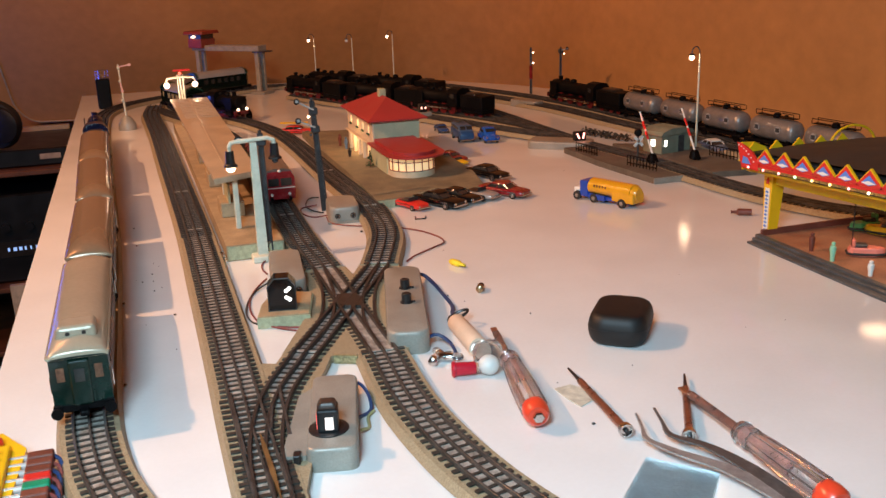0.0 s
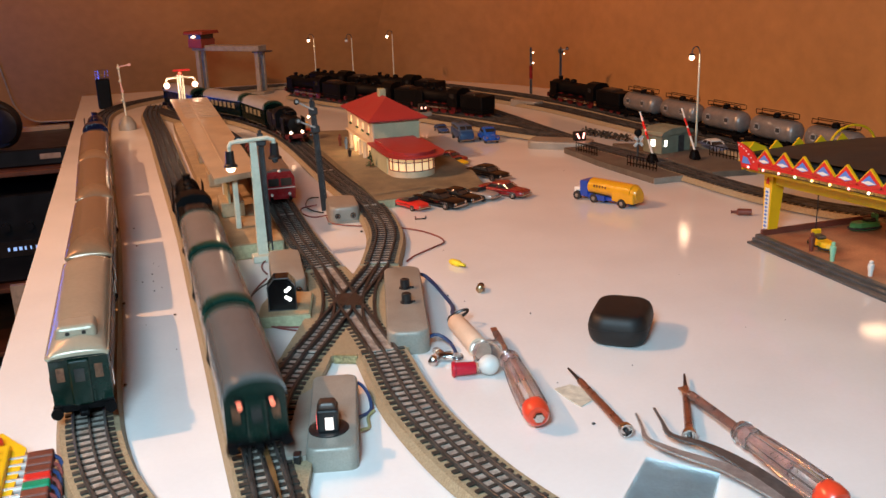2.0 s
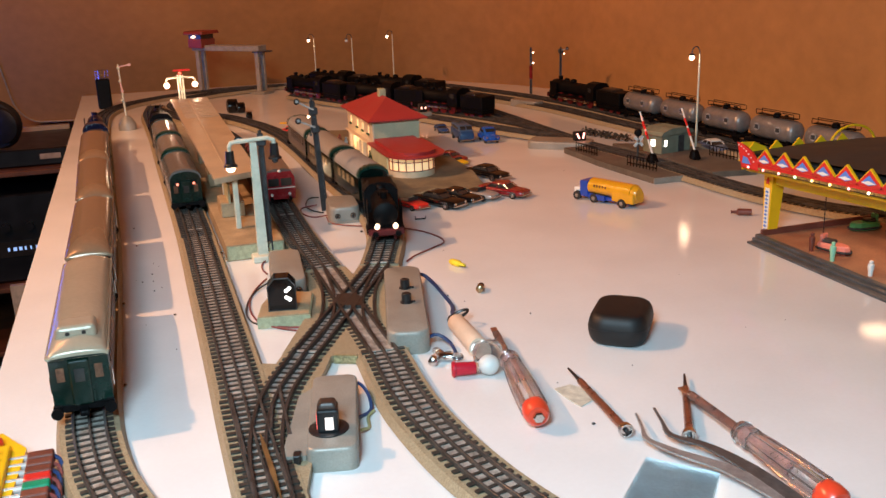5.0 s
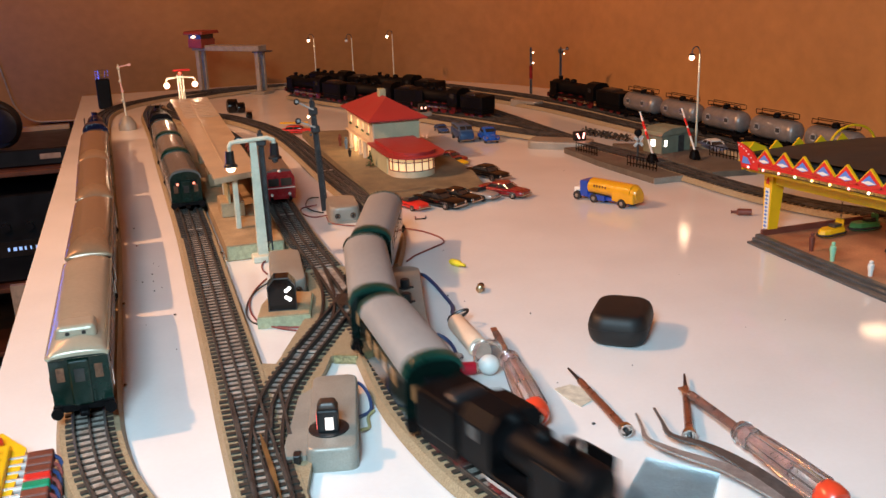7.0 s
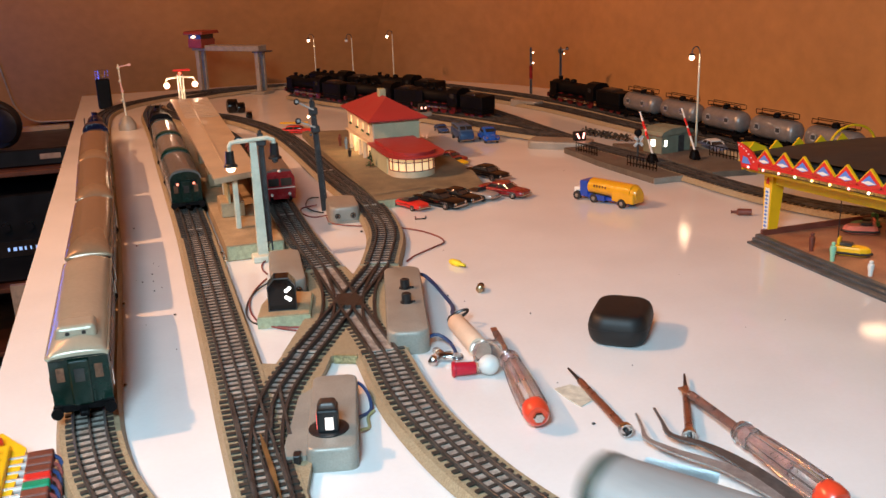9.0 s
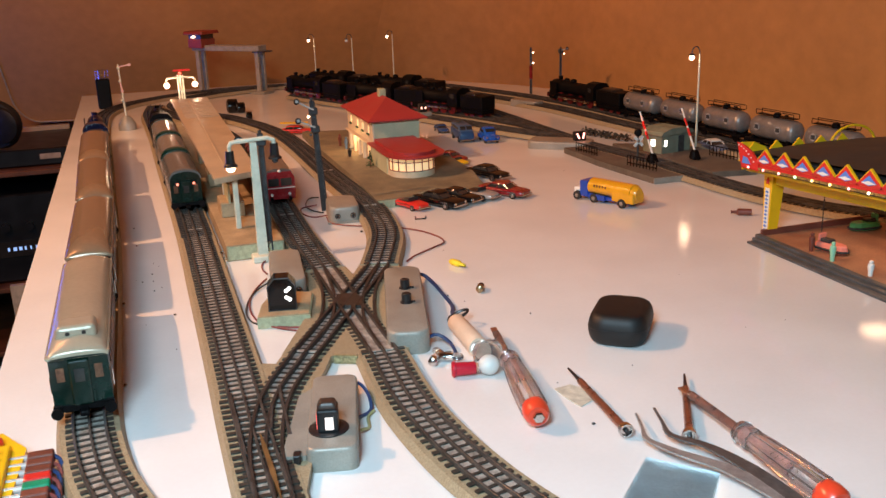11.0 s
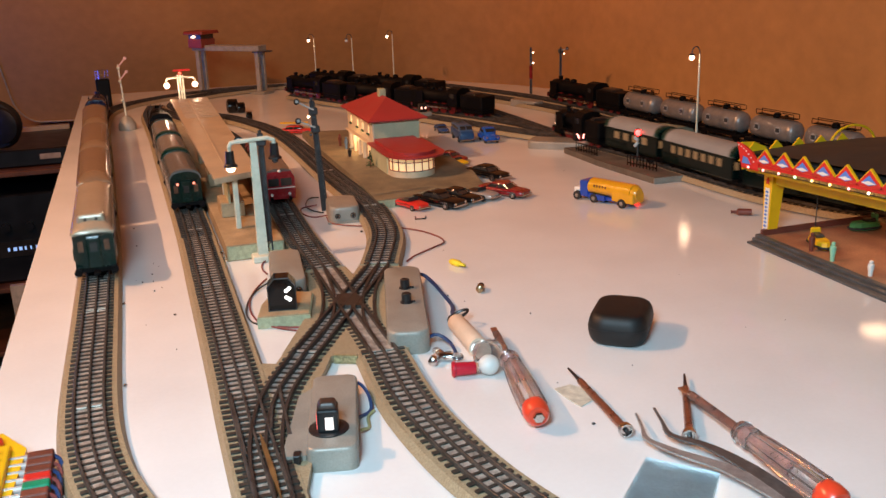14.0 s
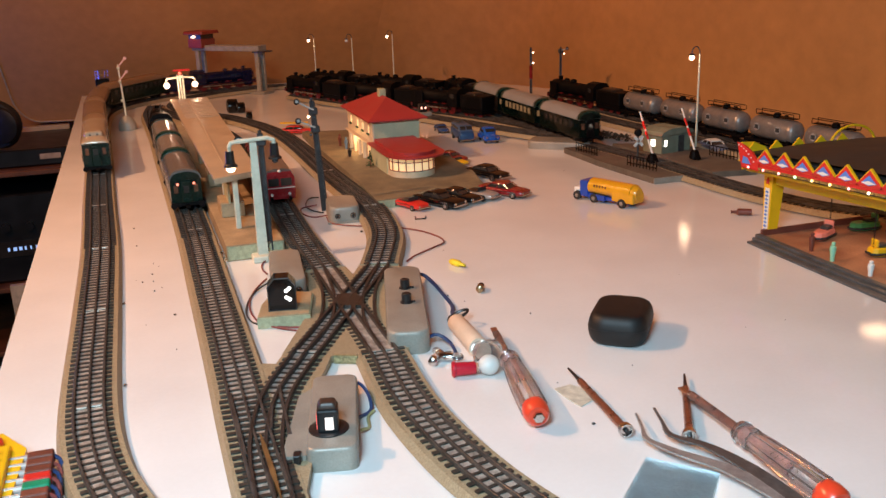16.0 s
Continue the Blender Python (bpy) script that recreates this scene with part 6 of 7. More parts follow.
ORANGEY = mat("orange_yellow_enamel", (0.72, 0.34, 0.012), 0.3, 0, 0.08, 60, coat=0.3)
tr = thing("tank_lorry", heading((0.5403, 0.2930), (0.5063, 0.3710)) @ Matrix.Scale(0.9, 4), "yellow toy tank lorry with blue cab and chassis", "toy lorry")
part("tank", extrude(bmesh.new(), [(0.0112 * math.cos(b) * (1 if abs(math.sin(b)) < 0.8 else 1), 0.0182 + 0.0098 * math.sin(b)) for b in (radians(15 * i) for i in range(24))], -0.040, 0.022, "y"), ORANGEY, tr, "long yellow tank body", smooth=True)
part("tail", lathe(bmesh.new(), (0, -0.047, 0.0170), (0, 1, 0), [(0, 0.0070), (0.003, 0.0092), (0.008, 0.0102)], 20), ORANGEY, tr, smooth=True)
part("skirt", box(bmesh.new(), -0.0112, 0.0112, -0.046, -0.014, 0.0060, 0.0180, 0.0020, 2), ORANGEY, tr)
part("chassis", box(bmesh.new(), -0.0085, 0.0085, -0.040, 0.036, 0.0050, 0.0090), BLUEP, tr)
cab = part("cab", box(bmesh.new(), -0.0108, 0.0108, 0.0225, 0.0350, 0.0050, 0.0250, 0.0018, 2), BLUEP, tr, "blue lorry cab")
part("windscreen", box(bmesh.new(), -0.0090, 0.0090, 0.0345, 0.0354, 0.0165, 0.0225), WINDARK, cab)
part("bonnet", box(bmesh.new(), -0.0085, 0.0085, 0.0345, 0.0460, 0.0050, 0.0150, 0.0022, 2), WHITEP, tr, "silver bonnet")
for sx in (-1, 1):
    part("side_box", box(bmesh.new(), min(sx * 0.008, sx * 0.0118), max(sx * 0.008, sx * 0.0118), -0.004, 0.020, 0.0040, 0.0105, 0.0006, 1), BLUEP, tr)
    for i in range(5):
        part("lettering_bar", box(bmesh.new(), sx * 0.0111 - 0.0004, sx * 0.0111 + 0.0004, -0.006 + i * 0.0042, -0.0043 + i * 0.0042, 0.0195, 0.0222), BROWNP, tr)
    for y in (-0.030, 0.012, 0.038):
        w = part("wheel", rod(bmesh.new(), (sx * 0.0085, y, 0.0055), (sx * 0.0122, y, 0.0055), 0.0055, n=16), RUBBER, tr)
        part("hub", rod(bmesh.new(), (sx * 0.0120, y, 0.0055), (sx * 0.0126, y, 0.0055), 0.0026, n=10), STEEL, w)

# black track bumpers and small lost parts
for x, y, r in ((0.219, 1.225, 0.013), (0.233, 1.215, 0.010), (0.238, 1.135, 0.0065)):
    b = thing("lamp_drum", pose(x, y, 0), "glossy black round drum lying on the table", "drum", "black drums")
    part("drum", lathe(bmesh.new(), (-r * 0.8, 0, r), (1, 0, 0.0), [(0, r * 0.7), (0.001, r * 0.95), (0.003, r), (r * 1.3, r), (r * 1.45, r * 0.9), (r * 1.5, r * 0.6)], 20), BLACKGLOSS, b, smooth=True)
    part("rim", tube(bmesh.new(), [(-r * 0.8, r * 0.72 * math.cos(a), r + r * 0.72 * math.sin(a)) for a in (radians(20 * i) for i in range(19))], 0.0006, 5), DSTEEL, b)
bt = thing("brown_bottle", pose(0.618, 0.227, 0.0036, 0, 0, 0), "small brown plastic bottle-shaped part lying on the table", "bottle")
part("body", lathe(bmesh.new(), (0.010, -0.005, 0), (-0.8, 0.45, 0), [(0, 0.0034), (0.013, 0.0036), (0.015, 0.0016), (0.019, 0.0014), (0.020, 0.0018)], 14), BROWNP, bt, smooth=True)

# ---- tools in the foreground ----
CLEAR = mat("clear_acrylic", (0.97, 0.92, 0.91), 0.025, 0, 0.0, 60, glass=0.95)
COPPER = mat("copper_brown_shaft", (0.36, 0.15, 0.09), 0.28, 0.75, 0.15, 200, 0.05, 900)
DARKTIP = mat("dark_steel_tip", (0.06, 0.055, 0.055), 0.35, 0.9, 0.1)
CASEM = mat("matt_black_case", (0.006, 0.0055, 0.0055), 0.55, 0, 0.1, 30, 0.05, 1500)
c = thing("earbud_case", pose(0.3545, -0.0095, 0.0, 0, 0, -38), "matt black rounded earbud charging case lying on the table", "charging case")
bm = bmesh.new()
prof = rounded(-0.0205, 0.0205, -0.0262, 0.0262, 0.0125, 8)
rings = []
for i in range(13):
    a = math.pi * i / 12
    k = 1 - 0.0075 / 0.0265 * (1 - math.sin(a) ** 0.8)
    rings.append([bm.verts.new((x * k, y * k, 0.0115 - 0.0113 * math.cos(a))) for x, y in prof])
for a, b in zip(rings, rings[1:]):
    for i in range(len(prof)):
        bm.faces.new((a[i], a[(i + 1) % len(prof)], b[(i + 1) % len(prof)], b[i]))
bm.faces.new(rings[0]), bm.faces.new(rings[-1])
part("shell", bm, CASEM, c, smooth=True)
part("seam", tube(bmesh.new(), [(x * 1.0, y * 1.0, 0.0125) for x, y in prof + prof[:1]], 0.0003, 5), BLACK, c)


def tester(p, q, label, capm=None, shaft=0.055):
    """A mains tester screwdriver from its tip p to its cap q."""
    p, q = Vector((*p, 0.0075)), Vector((*q, 0.0100))
    d = (q - p)
    L = d.length
    m = Matrix.Translation(p) @ d.to_track_quat("Y", "Z").to_matrix().to_4x4()
    t = thing("tester_screwdriver", m, label, "screwdriver", "screwdrivers")
    sh = part("shaft", rod(bmesh.new(), (0, 0.009, 0), (0, shaft + 0.004, 0), 0.0020, n=14), COPPER, t, "copper-brown shaft")
    part("shaft_sleeve", rod(bmesh.new(), (0, 0.012, 0), (0, shaft + 0.002, 0), 0.0027, n=14), CLEAR, t, "clear insulating sleeve", smooth=True)
    part("blade", box(bmesh.new(), -0.0021, 0.0021, 0.0, 0.010, -0.0008, 0.0008, 0.0003, 1), BROWNT, sh)
    part("collar", lathe(bmesh.new(), (0, shaft, 0), (0, 1, 0), [(0, 0.0040), (0.001, 0.0062), (0.004, 0.0068), (0.005, 0.0050), (0.0075, 0.0048), (0.009, 0.0066), (0.012, 0.0066), (0.013, 0.0050)], 18), CLEAR, t, "clear ribbed collar", smooth=True)
    hp = [(0, 0.0046), (0.004, 0.0054), (0.016, 0.0061), (0.034, 0.0067), (L - shaft - 0.022, 0.0069)]
    bm = bmesh.new()
    rings = []
    for dd, r in hp:
        rings.append([bm.verts.new((r * (1 + 0.20 * (i % 2)) * math.cos(a), shaft + 0.012 + dd, r * (1 + 0.20 * (i % 2)) * math.sin(a))) for i, a in enumerate(2 * math.pi * i / 16 for i in range(16))])
    for a, b in zip(rings, rings[1:]):
        for i in range(16):
            bm.faces.new((a[i], a[(i + 1) % 16], b[(i + 1) % 16], b[i]))
    bm.faces.new(rings[0]), bm.faces.new(rings[-1])
    part("handle", bm, CLEAR, t, "clear fluted handle")
    part("resistor", rod(bmesh.new(), (0, shaft + 0.004, 0), (0, shaft + 0.045, 0), 0.0030, n=8), mat("rusty_rose_insert", (0.62, 0.36, 0.32), 0.5, 0.2, 0.25), t)
    part("spring", tube(bmesh.new(), [(0.0026 * math.cos(a), shaft + 0.032 + a * 0.00062, 0.0026 * math.sin(a)) for a in (0.5 * i for i in range(60))], 0.0004, 5), STEEL, t)
    cp = part("cap", lathe(bmesh.new(), (0, L - 0.011, 0), (0, 1, 0), [(0, 0.0074), (0.004, 0.0078), (0.009, 0.0072), (0.011, 0.0054)], 20), capm or REDCAP, t, "orange-red end cap", smooth=True)
    part("cap_stud", lathe(bmesh.new(), (0, L - 0.001, 0), (0, 1, 0), [(0, 0.0034), (0.003, 0.0034), (0.004, 0.0028)], 6), STEEL, cp)
    return t


REDCAP = mat("orange_red_cap", (0.72, 0.055, 0.02), 0.3, 0, 0.05, coat=0.3)
tester((0.2700, 0.021), (0.2430, -0.119), "clear-handled mains tester screwdriver with copper shaft and red cap")
tester((0.3390, -0.112), (0.3370, -0.2520), "clear-handled mains tester screwdriver crossing a small driver", shaft=0.060)


def small_driver(p, q, label):
    p, q = Vector((*p, 0.0035)), Vector((*q, 0.0050))
    d = q - p
    L = d.length
    t = thing("precision_screwdriver", Matrix.Translation(p) @ d.to_track_quat("Y", "Z").to_matrix().to_4x4(), label, "screwdriver", "screwdrivers")
    part("blade", rod(bmesh.new(), (0, 0, 0), (0, 0.022, 0), 0.0007, 0.0013, 8), DARKTIP, t, "dark steel blade")
    part("handle", lathe(bmesh.new(), (0, 0.020, 0), (0, 1, 0), [(0, 0.0012), (0.001, 0.0021), (0.010, 0.0021), (0.012, 0.0017), (0.014, 0.0022), (L - 0.024, 0.0024)], 14), COPPER, t, "copper-coloured knurled handle", smooth=True)
    sw = part("swivel", lathe(bmesh.new(), (0, L - 0.005, 0), (0, 1, 0), [(0, 0.0024), (0.001, 0.0041), (0.0035, 0.0043), (0.0045, 0.0041), (0.0045, 0.0032), (0.0030, 0.0026)], 20), STEEL, t, "steel swivel end", smooth=True)
    part("swivel_pin", lathe(bmesh.new(), (0, L - 0.0025, 0), (0, 1, 0), [(0, 0.0016), (0.0024, 0.0014), (0.0028, 0.0008)], 12), DARKTIP, sw)


small_driver((0.2930, -0.053), (0.2850, -0.145), "precision screwdriver with copper handle and steel end")
small_driver((0.3560, -0.089), (0.3130, -0.163), "precision screwdriver with dark tip under a tester")

tw = thing("tweezers", Matrix(), "bent steel tweezers lying open on the table", "tweezers")
TWM = mat("brushed_grey_steel", (0.40, 0.39, 0.38), 0.4, 0.6, 0.15, 200, 0.1, 900)
for pts in ([(0.3010, -0.1260), (0.2950, -0.1430), (0.2890, -0.1590), (0.2915, -0.1690), (0.2960, -0.1800), (0.3100, -0.2040), (0.3180, -0.2300), (0.3260, -0.2650)],
            [(0.3140, -0.1240), (0.3085, -0.1415), (0.3030, -0.1590), (0.3060, -0.1670), (0.3120, -0.1760), (0.3190, -0.1990), (0.3240, -0.2300), (0.3275, -0.2650)]):
    cp = curve_points([(x, y) for x, y in pts], 0.004)
    bm = bmesh.new()
    rows = []
    n = len(cp)
    for i, p in enumerate(cp):
        d = cp[min(i + 1, n - 1)] - cp[max(i - 1, 0)]
        d = d / np.linalg.norm(d)
        f = i / (n - 1)
        w = 0.0006 + 0.0036 * min(1, max(0, (f - 0.12) / 0.5))
        z = 0.0035 + 0.004 * math.sin(math.pi * f)
        rows.append([bm.verts.new((p[0] + d[1] * s * w, p[1] - d[0] * s * w, z + dz)) for s, dz in ((-1, 0), (1, 0), (1, 0.0011), (-1, 0.0011))])
    for a, b in zip(rows, rows[1:]):
        for i in range(4):
            bm.faces.new((a[i], a[(i + 1) % 4], b[(i + 1) % 4], b[i]))
    bm.faces.new(rows[0]), bm.faces.new(rows[-1])
    part("arm", bm, TWM if pts[0][0] < 0.31 else mat("dark_brushed_steel", (0.17, 0.165, 0.16), 0.42, 0.7, 0.15, 200, 0.1, 900), tw)
g = thing("glass_plate", Matrix(), "small square plate of bluish glass over blue paper", "glass plate")
part("paper", extrude(bmesh.new(), [(0.2822, -0.1725), (0.3070, -0.1990), (0.2760, -0.2330), (0.2480, -0.2070)], 0.0003, 0.0012, "z"), mat("grey_blue_paper", (0.030, 0.062, 0.085), 0.5, 0, 0.35, 160, 0.1, 600), g)
gp = part("pane", extrude(bmesh.new(), [(0.2815, -0.1715), (0.3080, -0.1992), (0.2770, -0.2345), (0.2470, -0.2065)], 0.0014, 0.0040, "z"), mat("pale_blue_glass", (0.40, 0.53, 0.58), 0.40, 0, 0.1, 90, 0.3, 500, glass=0.85, spec=0.2), g, "thick pale glass pane")
gp.visible_shadow = False
tp = part("tape_scrap", extrude(bmesh.new(), [(0.2745, -0.072), (0.2860, -0.070), (0.2965, -0.085), (0.2905, -0.094), (0.2790, -0.100), (0.2760, -0.088)], 0.0002, 0.0008, "z"), mat("yellowed_tape", (0.58, 0.54, 0.44), 0.3, 0, 0.15, 200, 0.3, 500))
tagged(tp, "small yellowed scrap of adhesive tape on the table", "tape")

# dark tower beside the far curve
tw2 = thing("signal_tower", pose(-0.009, 1.425, 0), "black lattice tower with a wire basket beside the far curve", "tower")
part("body", box(bmesh.new(), -0.012, 0.014, -0.012, 0.012, 0, 0.058, 0.002, 1), BLACKM, tw2)
for z in (0.062, 0.068, 0.074):
    part("wire_ring", tube(bmesh.new(), [(0.001 + 0.012 * math.cos(a), 0.012 * math.sin(a), z) for a in (radians(30 * i) for i in range(13))], 0.0005, 5), STEEL, tw2)
for i in range(6):
    a = radians(60 * i)
    part("wire_upright", rod(bmesh.new(), (0.001 + 0.012 * math.cos(a), 0.012 * math.sin(a), 0.057), (0.001 + 0.012 * math.cos(a), 0.012 * math.sin(a), 0.075), 0.0005, n=5), STEEL, tw2)

# soldering tube, bulbs, plugs and wires beside the slip motor
BEIGE = mat("beige_plastic_tube", (0.70, 0.55, 0.42), 0.45, 0, 0.06, 60)
u = thing("beige_tube_holder", Matrix(), "beige plastic tube with black loop and clear funnel end", "tube")
p0, p1 = Vector((0.2500, 0.045, 0.0068)), Vector((0.2480, -0.010, 0.0075))
part("tube", lathe(bmesh.new(), p0, p1 - p0, [(0, 0.0055), (0.002, 0.0066), (0.050, 0.0072), (0.053, 0.0066)], 18), BEIGE, u, smooth=True)
part("funnel", lathe(bmesh.new(), p1, Vector((0.10, -1, 0.05)), [(0, 0.0060), (0.006, 0.0080), (0.013, 0.0110), (0.015, 0.0105)], 18), CLEAR, u, "clear plastic funnel", smooth=True)
part("knob", ball(bmesh.new(), (0.2448, -0.036, 0.0072), 0.0070, 16, 0.95), mat("milky_white_plastic", (0.84, 0.85, 0.82), 0.5, 0, 0.03, 60, glass=0.35), u, "milky white rounded end", smooth=True)
part("loop", tube(bmesh.new(), [(0.2545 + 0.0075 * math.cos(a), 0.0525 + 0.0045 * math.sin(a), 0.0085 + 0.003 * math.cos(a)) for a in (radians(20 * i) for i in range(19))], 0.0011, 6), BLACK, u, "black wire loop")
part("clip", box(bmesh.new(), 0.2465, 0.2530, 0.0420, 0.0530, 0.0045, 0.0095, 0.001, 1), BLACK, u)
rp = thing("red_plug_sleeve", pose(0.2290, -0.0318, 0.0053, 0, 0, -12), "red plastic plug sleeve lying on its side", "plug")
part("sleeve", lathe(bmesh.new(), (-0.0078, 0, 0), (1, 0, 0), [(0, 0.0040), (0.0006, 0.0052), (0.0022, 0.0052), (0.0026, 0.0044), (0.0150, 0.0042), (0.0156, 0.0038)], 18), mat("crimson_plastic", (0.50, 0.012, 0.030), 0.35, 0, 0.06, 80), rp, smooth=True)
part("clear_end", lathe(bmesh.new(), (0.0078, 0, 0), (1, 0.2, 0), [(0, 0.0038), (0.004, 0.0034), (0.005, 0.0024)], 14), CLEAR, rp)
for k, (x, y, a, lab) in enumerate(((0.2170, -0.006, 60, "tiny screw-base bulb lying by the motor box"), (0.2250, -0.0035, 10, "tiny screw-base bulb among others"), (0.2300, -0.0070, -20, "tiny silver bulb among others"), (0.2235, 0.0025, 100, "tiny clear bulb leaning on others"), (0.2960, 0.1175, 60, "tiny dark screw-base bulb alone on the table"))):
    b = thing("miniature_bulb", pose(x, y, 0.0034, 0, 0, a), lab, "light bulb", "tiny bulbs")
    part("base", lathe(bmesh.new(), (-0.006, 0, 0), (1, 0, 0), [(0, 0.0016), (0.001, 0.0030), (0.0022, 0.0026), (0.0034, 0.0030), (0.0046, 0.0026), (0.006, 0.0030)], 14), mat("brass_thread", (0.45, 0.34, 0.20), 0.3, 0.9) if k == 4 else STEEL, b, smooth=True)
    part("glass", lathe(bmesh.new(), (0, 0, 0), (1, 0, 0), [(0, 0.0026), (0.003, 0.0030), (0.006, 0.0022), (0.0072, 0.0008)], 14), DARKTIP if k == 4 else CLEAR, b, smooth=True)
yl = thing("yellow_plug", pose(0.3000, 0.186, 0.0030, 0, 0, -65), "small yellow plastic plug lying on the table", "plug")
part("body", lathe(bmesh.new(), (-0.009, 0, 0), (1, 0, 0), [(0, 0.0020), (0.003, 0.0030), (0.011, 0.0030), (0.013, 0.0016), (0.018, 0.0012)], 12), mat("lemon_plastic", (0.85, 0.62, 0.03), 0.4), yl, smooth=True)
BLUEWIRE = mat("blue_wire", (0.02, 0.045, 0.13), 0.45)
REDWIRE = mat("dark_red_wire", (0.20, 0.045, 0.04), 0.5)
GREENWIRE = mat("dull_yellow_wire", (0.35, 0.30, 0.14), 0.5)
for pts, mt, r, lab in (
        ([(0.250, 0.150, 0.010), (0.2620, 0.165, 0.004), (0.2650, 0.145, 0.002), (0.2640, 0.115, 0.0018), (0.2625, 0.090, 0.0018), (0.2560, 0.070, 0.004), (0.2510, 0.053, 0.007)], BLUEWIRE, 0.0016, "dark blue insulated wire from the slip motor"),
        ([(0.220, 0.020, 0.008), (0.2280, 0.022, 0.009), (0.2340, 0.016, 0.006), (0.2360, 0.006, 0.0018), (0.2330, -0.001, 0.0014)], BLUEWIRE, 0.0013, "dark blue wire end by the bulbs"),
        ([(0.1545, -0.030, 0.008), (0.1590, -0.035, 0.009), (0.1620, -0.048, 0.006), (0.1600, -0.060, 0.0016), (0.1520, -0.066, 0.002), (0.1470, -0.074, 0.005)], BLUEWIRE, 0.0011, "blue wire looping from the turnout motor"),
        ([(0.1620, -0.060, 0.0014), (0.1570, -0.066, 0.0012), (0.1540, -0.080, 0.0014), (0.1480, -0.086, 0.004)], GREENWIRE, 0.0010, "dull yellow wire from the turnout motor"),
        ([(0.2360, 0.4900, 0.0013), (0.2273, 0.4915, 0.0013), (0.2155, 0.4596, 0.0013), (0.2177, 0.4339, 0.0013), (0.2270, 0.4180, 0.0013)], BLACK, 0.0008, "thin dark wire looping beside the signal mast"),
        ([(0.2267, 0.3983, 0.0013), (0.2254, 0.3741, 0.0013), (0.2326, 0.3635, 0.0013), (0.2451, 0.3530, 0.0013), (0.2569, 0.3452, 0.0013)], REDWIRE, 0.0007, "thin brown-red wire in front of the signal motor"),
        ([(0.1402, 0.2090, 0.0013), (0.1298, 0.1962, 0.0013), (0.1202, 0.1792, 0.0013), (0.1132, 0.1563, 0.0013), (0.1105, 0.1306, 0.0013), (0.1143, 0.1136, 0.0013), (0.1250, 0.1054, 0.0013)], BLACK, 0.0007, "thin dark wire curling round the dwarf signal base"),
        ([(0.1238, 0.1034, 0.0013), (0.1336, 0.0932, 0.0013), (0.1428, 0.0857, 0.0013)], REDWIRE, 0.0007, "short dark red wire by the dwarf signal base"),
        ([(0.262, 0.215, 0.0012), (0.2730, 0.228, 0.0012), (0.2950, 0.245, 0.0012), (0.3110, 0.258, 0.0012), (0.3130, 0.275, 0.0012), (0.3030, 0.305, 0.0012), (0.2920, 0.320, 0.0012), (0.283, 0.330, 0.001)], REDWIRE, 0.0008, "thin dark red wire curling on the table"),
        ([(0.228, 0.400, 0.003), (0.2150, 0.405, 0.001), (0.2060, 0.425, 0.001), (0.2100, 0.450, 0.001), (0.2250, 0.445, 0.004)], REDWIRE, 0.0008, "thin dark wire at the semaphore"),
        ([(0.228, 0.385, 0.0012), (0.2400, 0.378, 0.0012), (0.2560, 0.376, 0.0012), (0.262, 0.372, 0.002)], REDWIRE, 0.0008, "thin red wire by the signal motor"),
        ([(0.1480, 0.275, 0.002), (0.1400, 0.262, 0.001), (0.1380, 0.245, 0.001), (0.1390, 0.225, 0.003)], REDWIRE, 0.0008, "thin red wire at the lamp mast"),
        ([(0.1370, 0.215, 0.002), (0.1280, 0.200, 0.001), (0.1200, 0.180, 0.001), (0.1150, 0.155, 0.001), (0.1150, 0.130, 0.001), (0.1200, 0.110, 0.001), (0.1400, 0.095, 0.001), (0.1520, 0.090, 0.002)], REDWIRE, 0.0008, "thin dark red wire round the dwarf signal")):
    w = part("wire", tube(bmesh.new(), curve_points(pts, 0.003), r, 6), mt)
    tagged(w, lab, "wire", "loose wires")
DUST = mat("dark_crumb", (0.06, 0.05, 0.045), 0.8)
rnd = random.Random(11)
spots = [(0.2760, -0.122, 0.0012), (0.2700, -0.031, 0.0007), (0.3130, 0.055, 0.0007), (0.2560, 0.020, 0.0010), (0.2680, 0.117, 0.0009), (0.2480, 0.330, 0.0016), (0.0580, 0.160, 0.0012)]
spots += [(rnd.uniform(0.030, 0.062), rnd.uniform(0.05, 0.45), rnd.uniform(0.0004, 0.0010)) for i in range(12)] + [(rnd.uniform(0.25, 0.55), rnd.uniform(-0.1, 0.5), rnd.uniform(0.0003, 0.0006)) for i in range(14)]
for x, y, r in spots:
    q = part("crumb", ball(bmesh.new(), (0, 0, 0), r, 6, 0.6), DUST)
    q.matrix_world = pose(x, y, r * 0.55)
    tagged(q, "dark crumb of dirt on the table", "crumb", "crumbs on the table")
st = part("staple", tube(bmesh.new(), [(0.314, 0.362, 0.0008), (0.311, 0.352, 0.0008), (0.321, 0.350, 0.0008), (0.324, 0.358, 0.0008)], 0.0008, 5), BLACK)
tagged(st, "small black bent wire clip on the table", "clip")
for x, y in ((0.1085, 0.2850), (0.1075, 0.2930)):
    q = part("screw", lathe(bmesh.new(), (0, 0, 0.0), (0, 0, 1), [(0, 0.0030), (0.002, 0.0030), (0.003, 0.0018), (0.008, 0.0016)], 10), STEEL)
    q.matrix_world = pose(x, y, 0)
    tagged(q, "small steel screw standing by the platform", "screw", "screws")
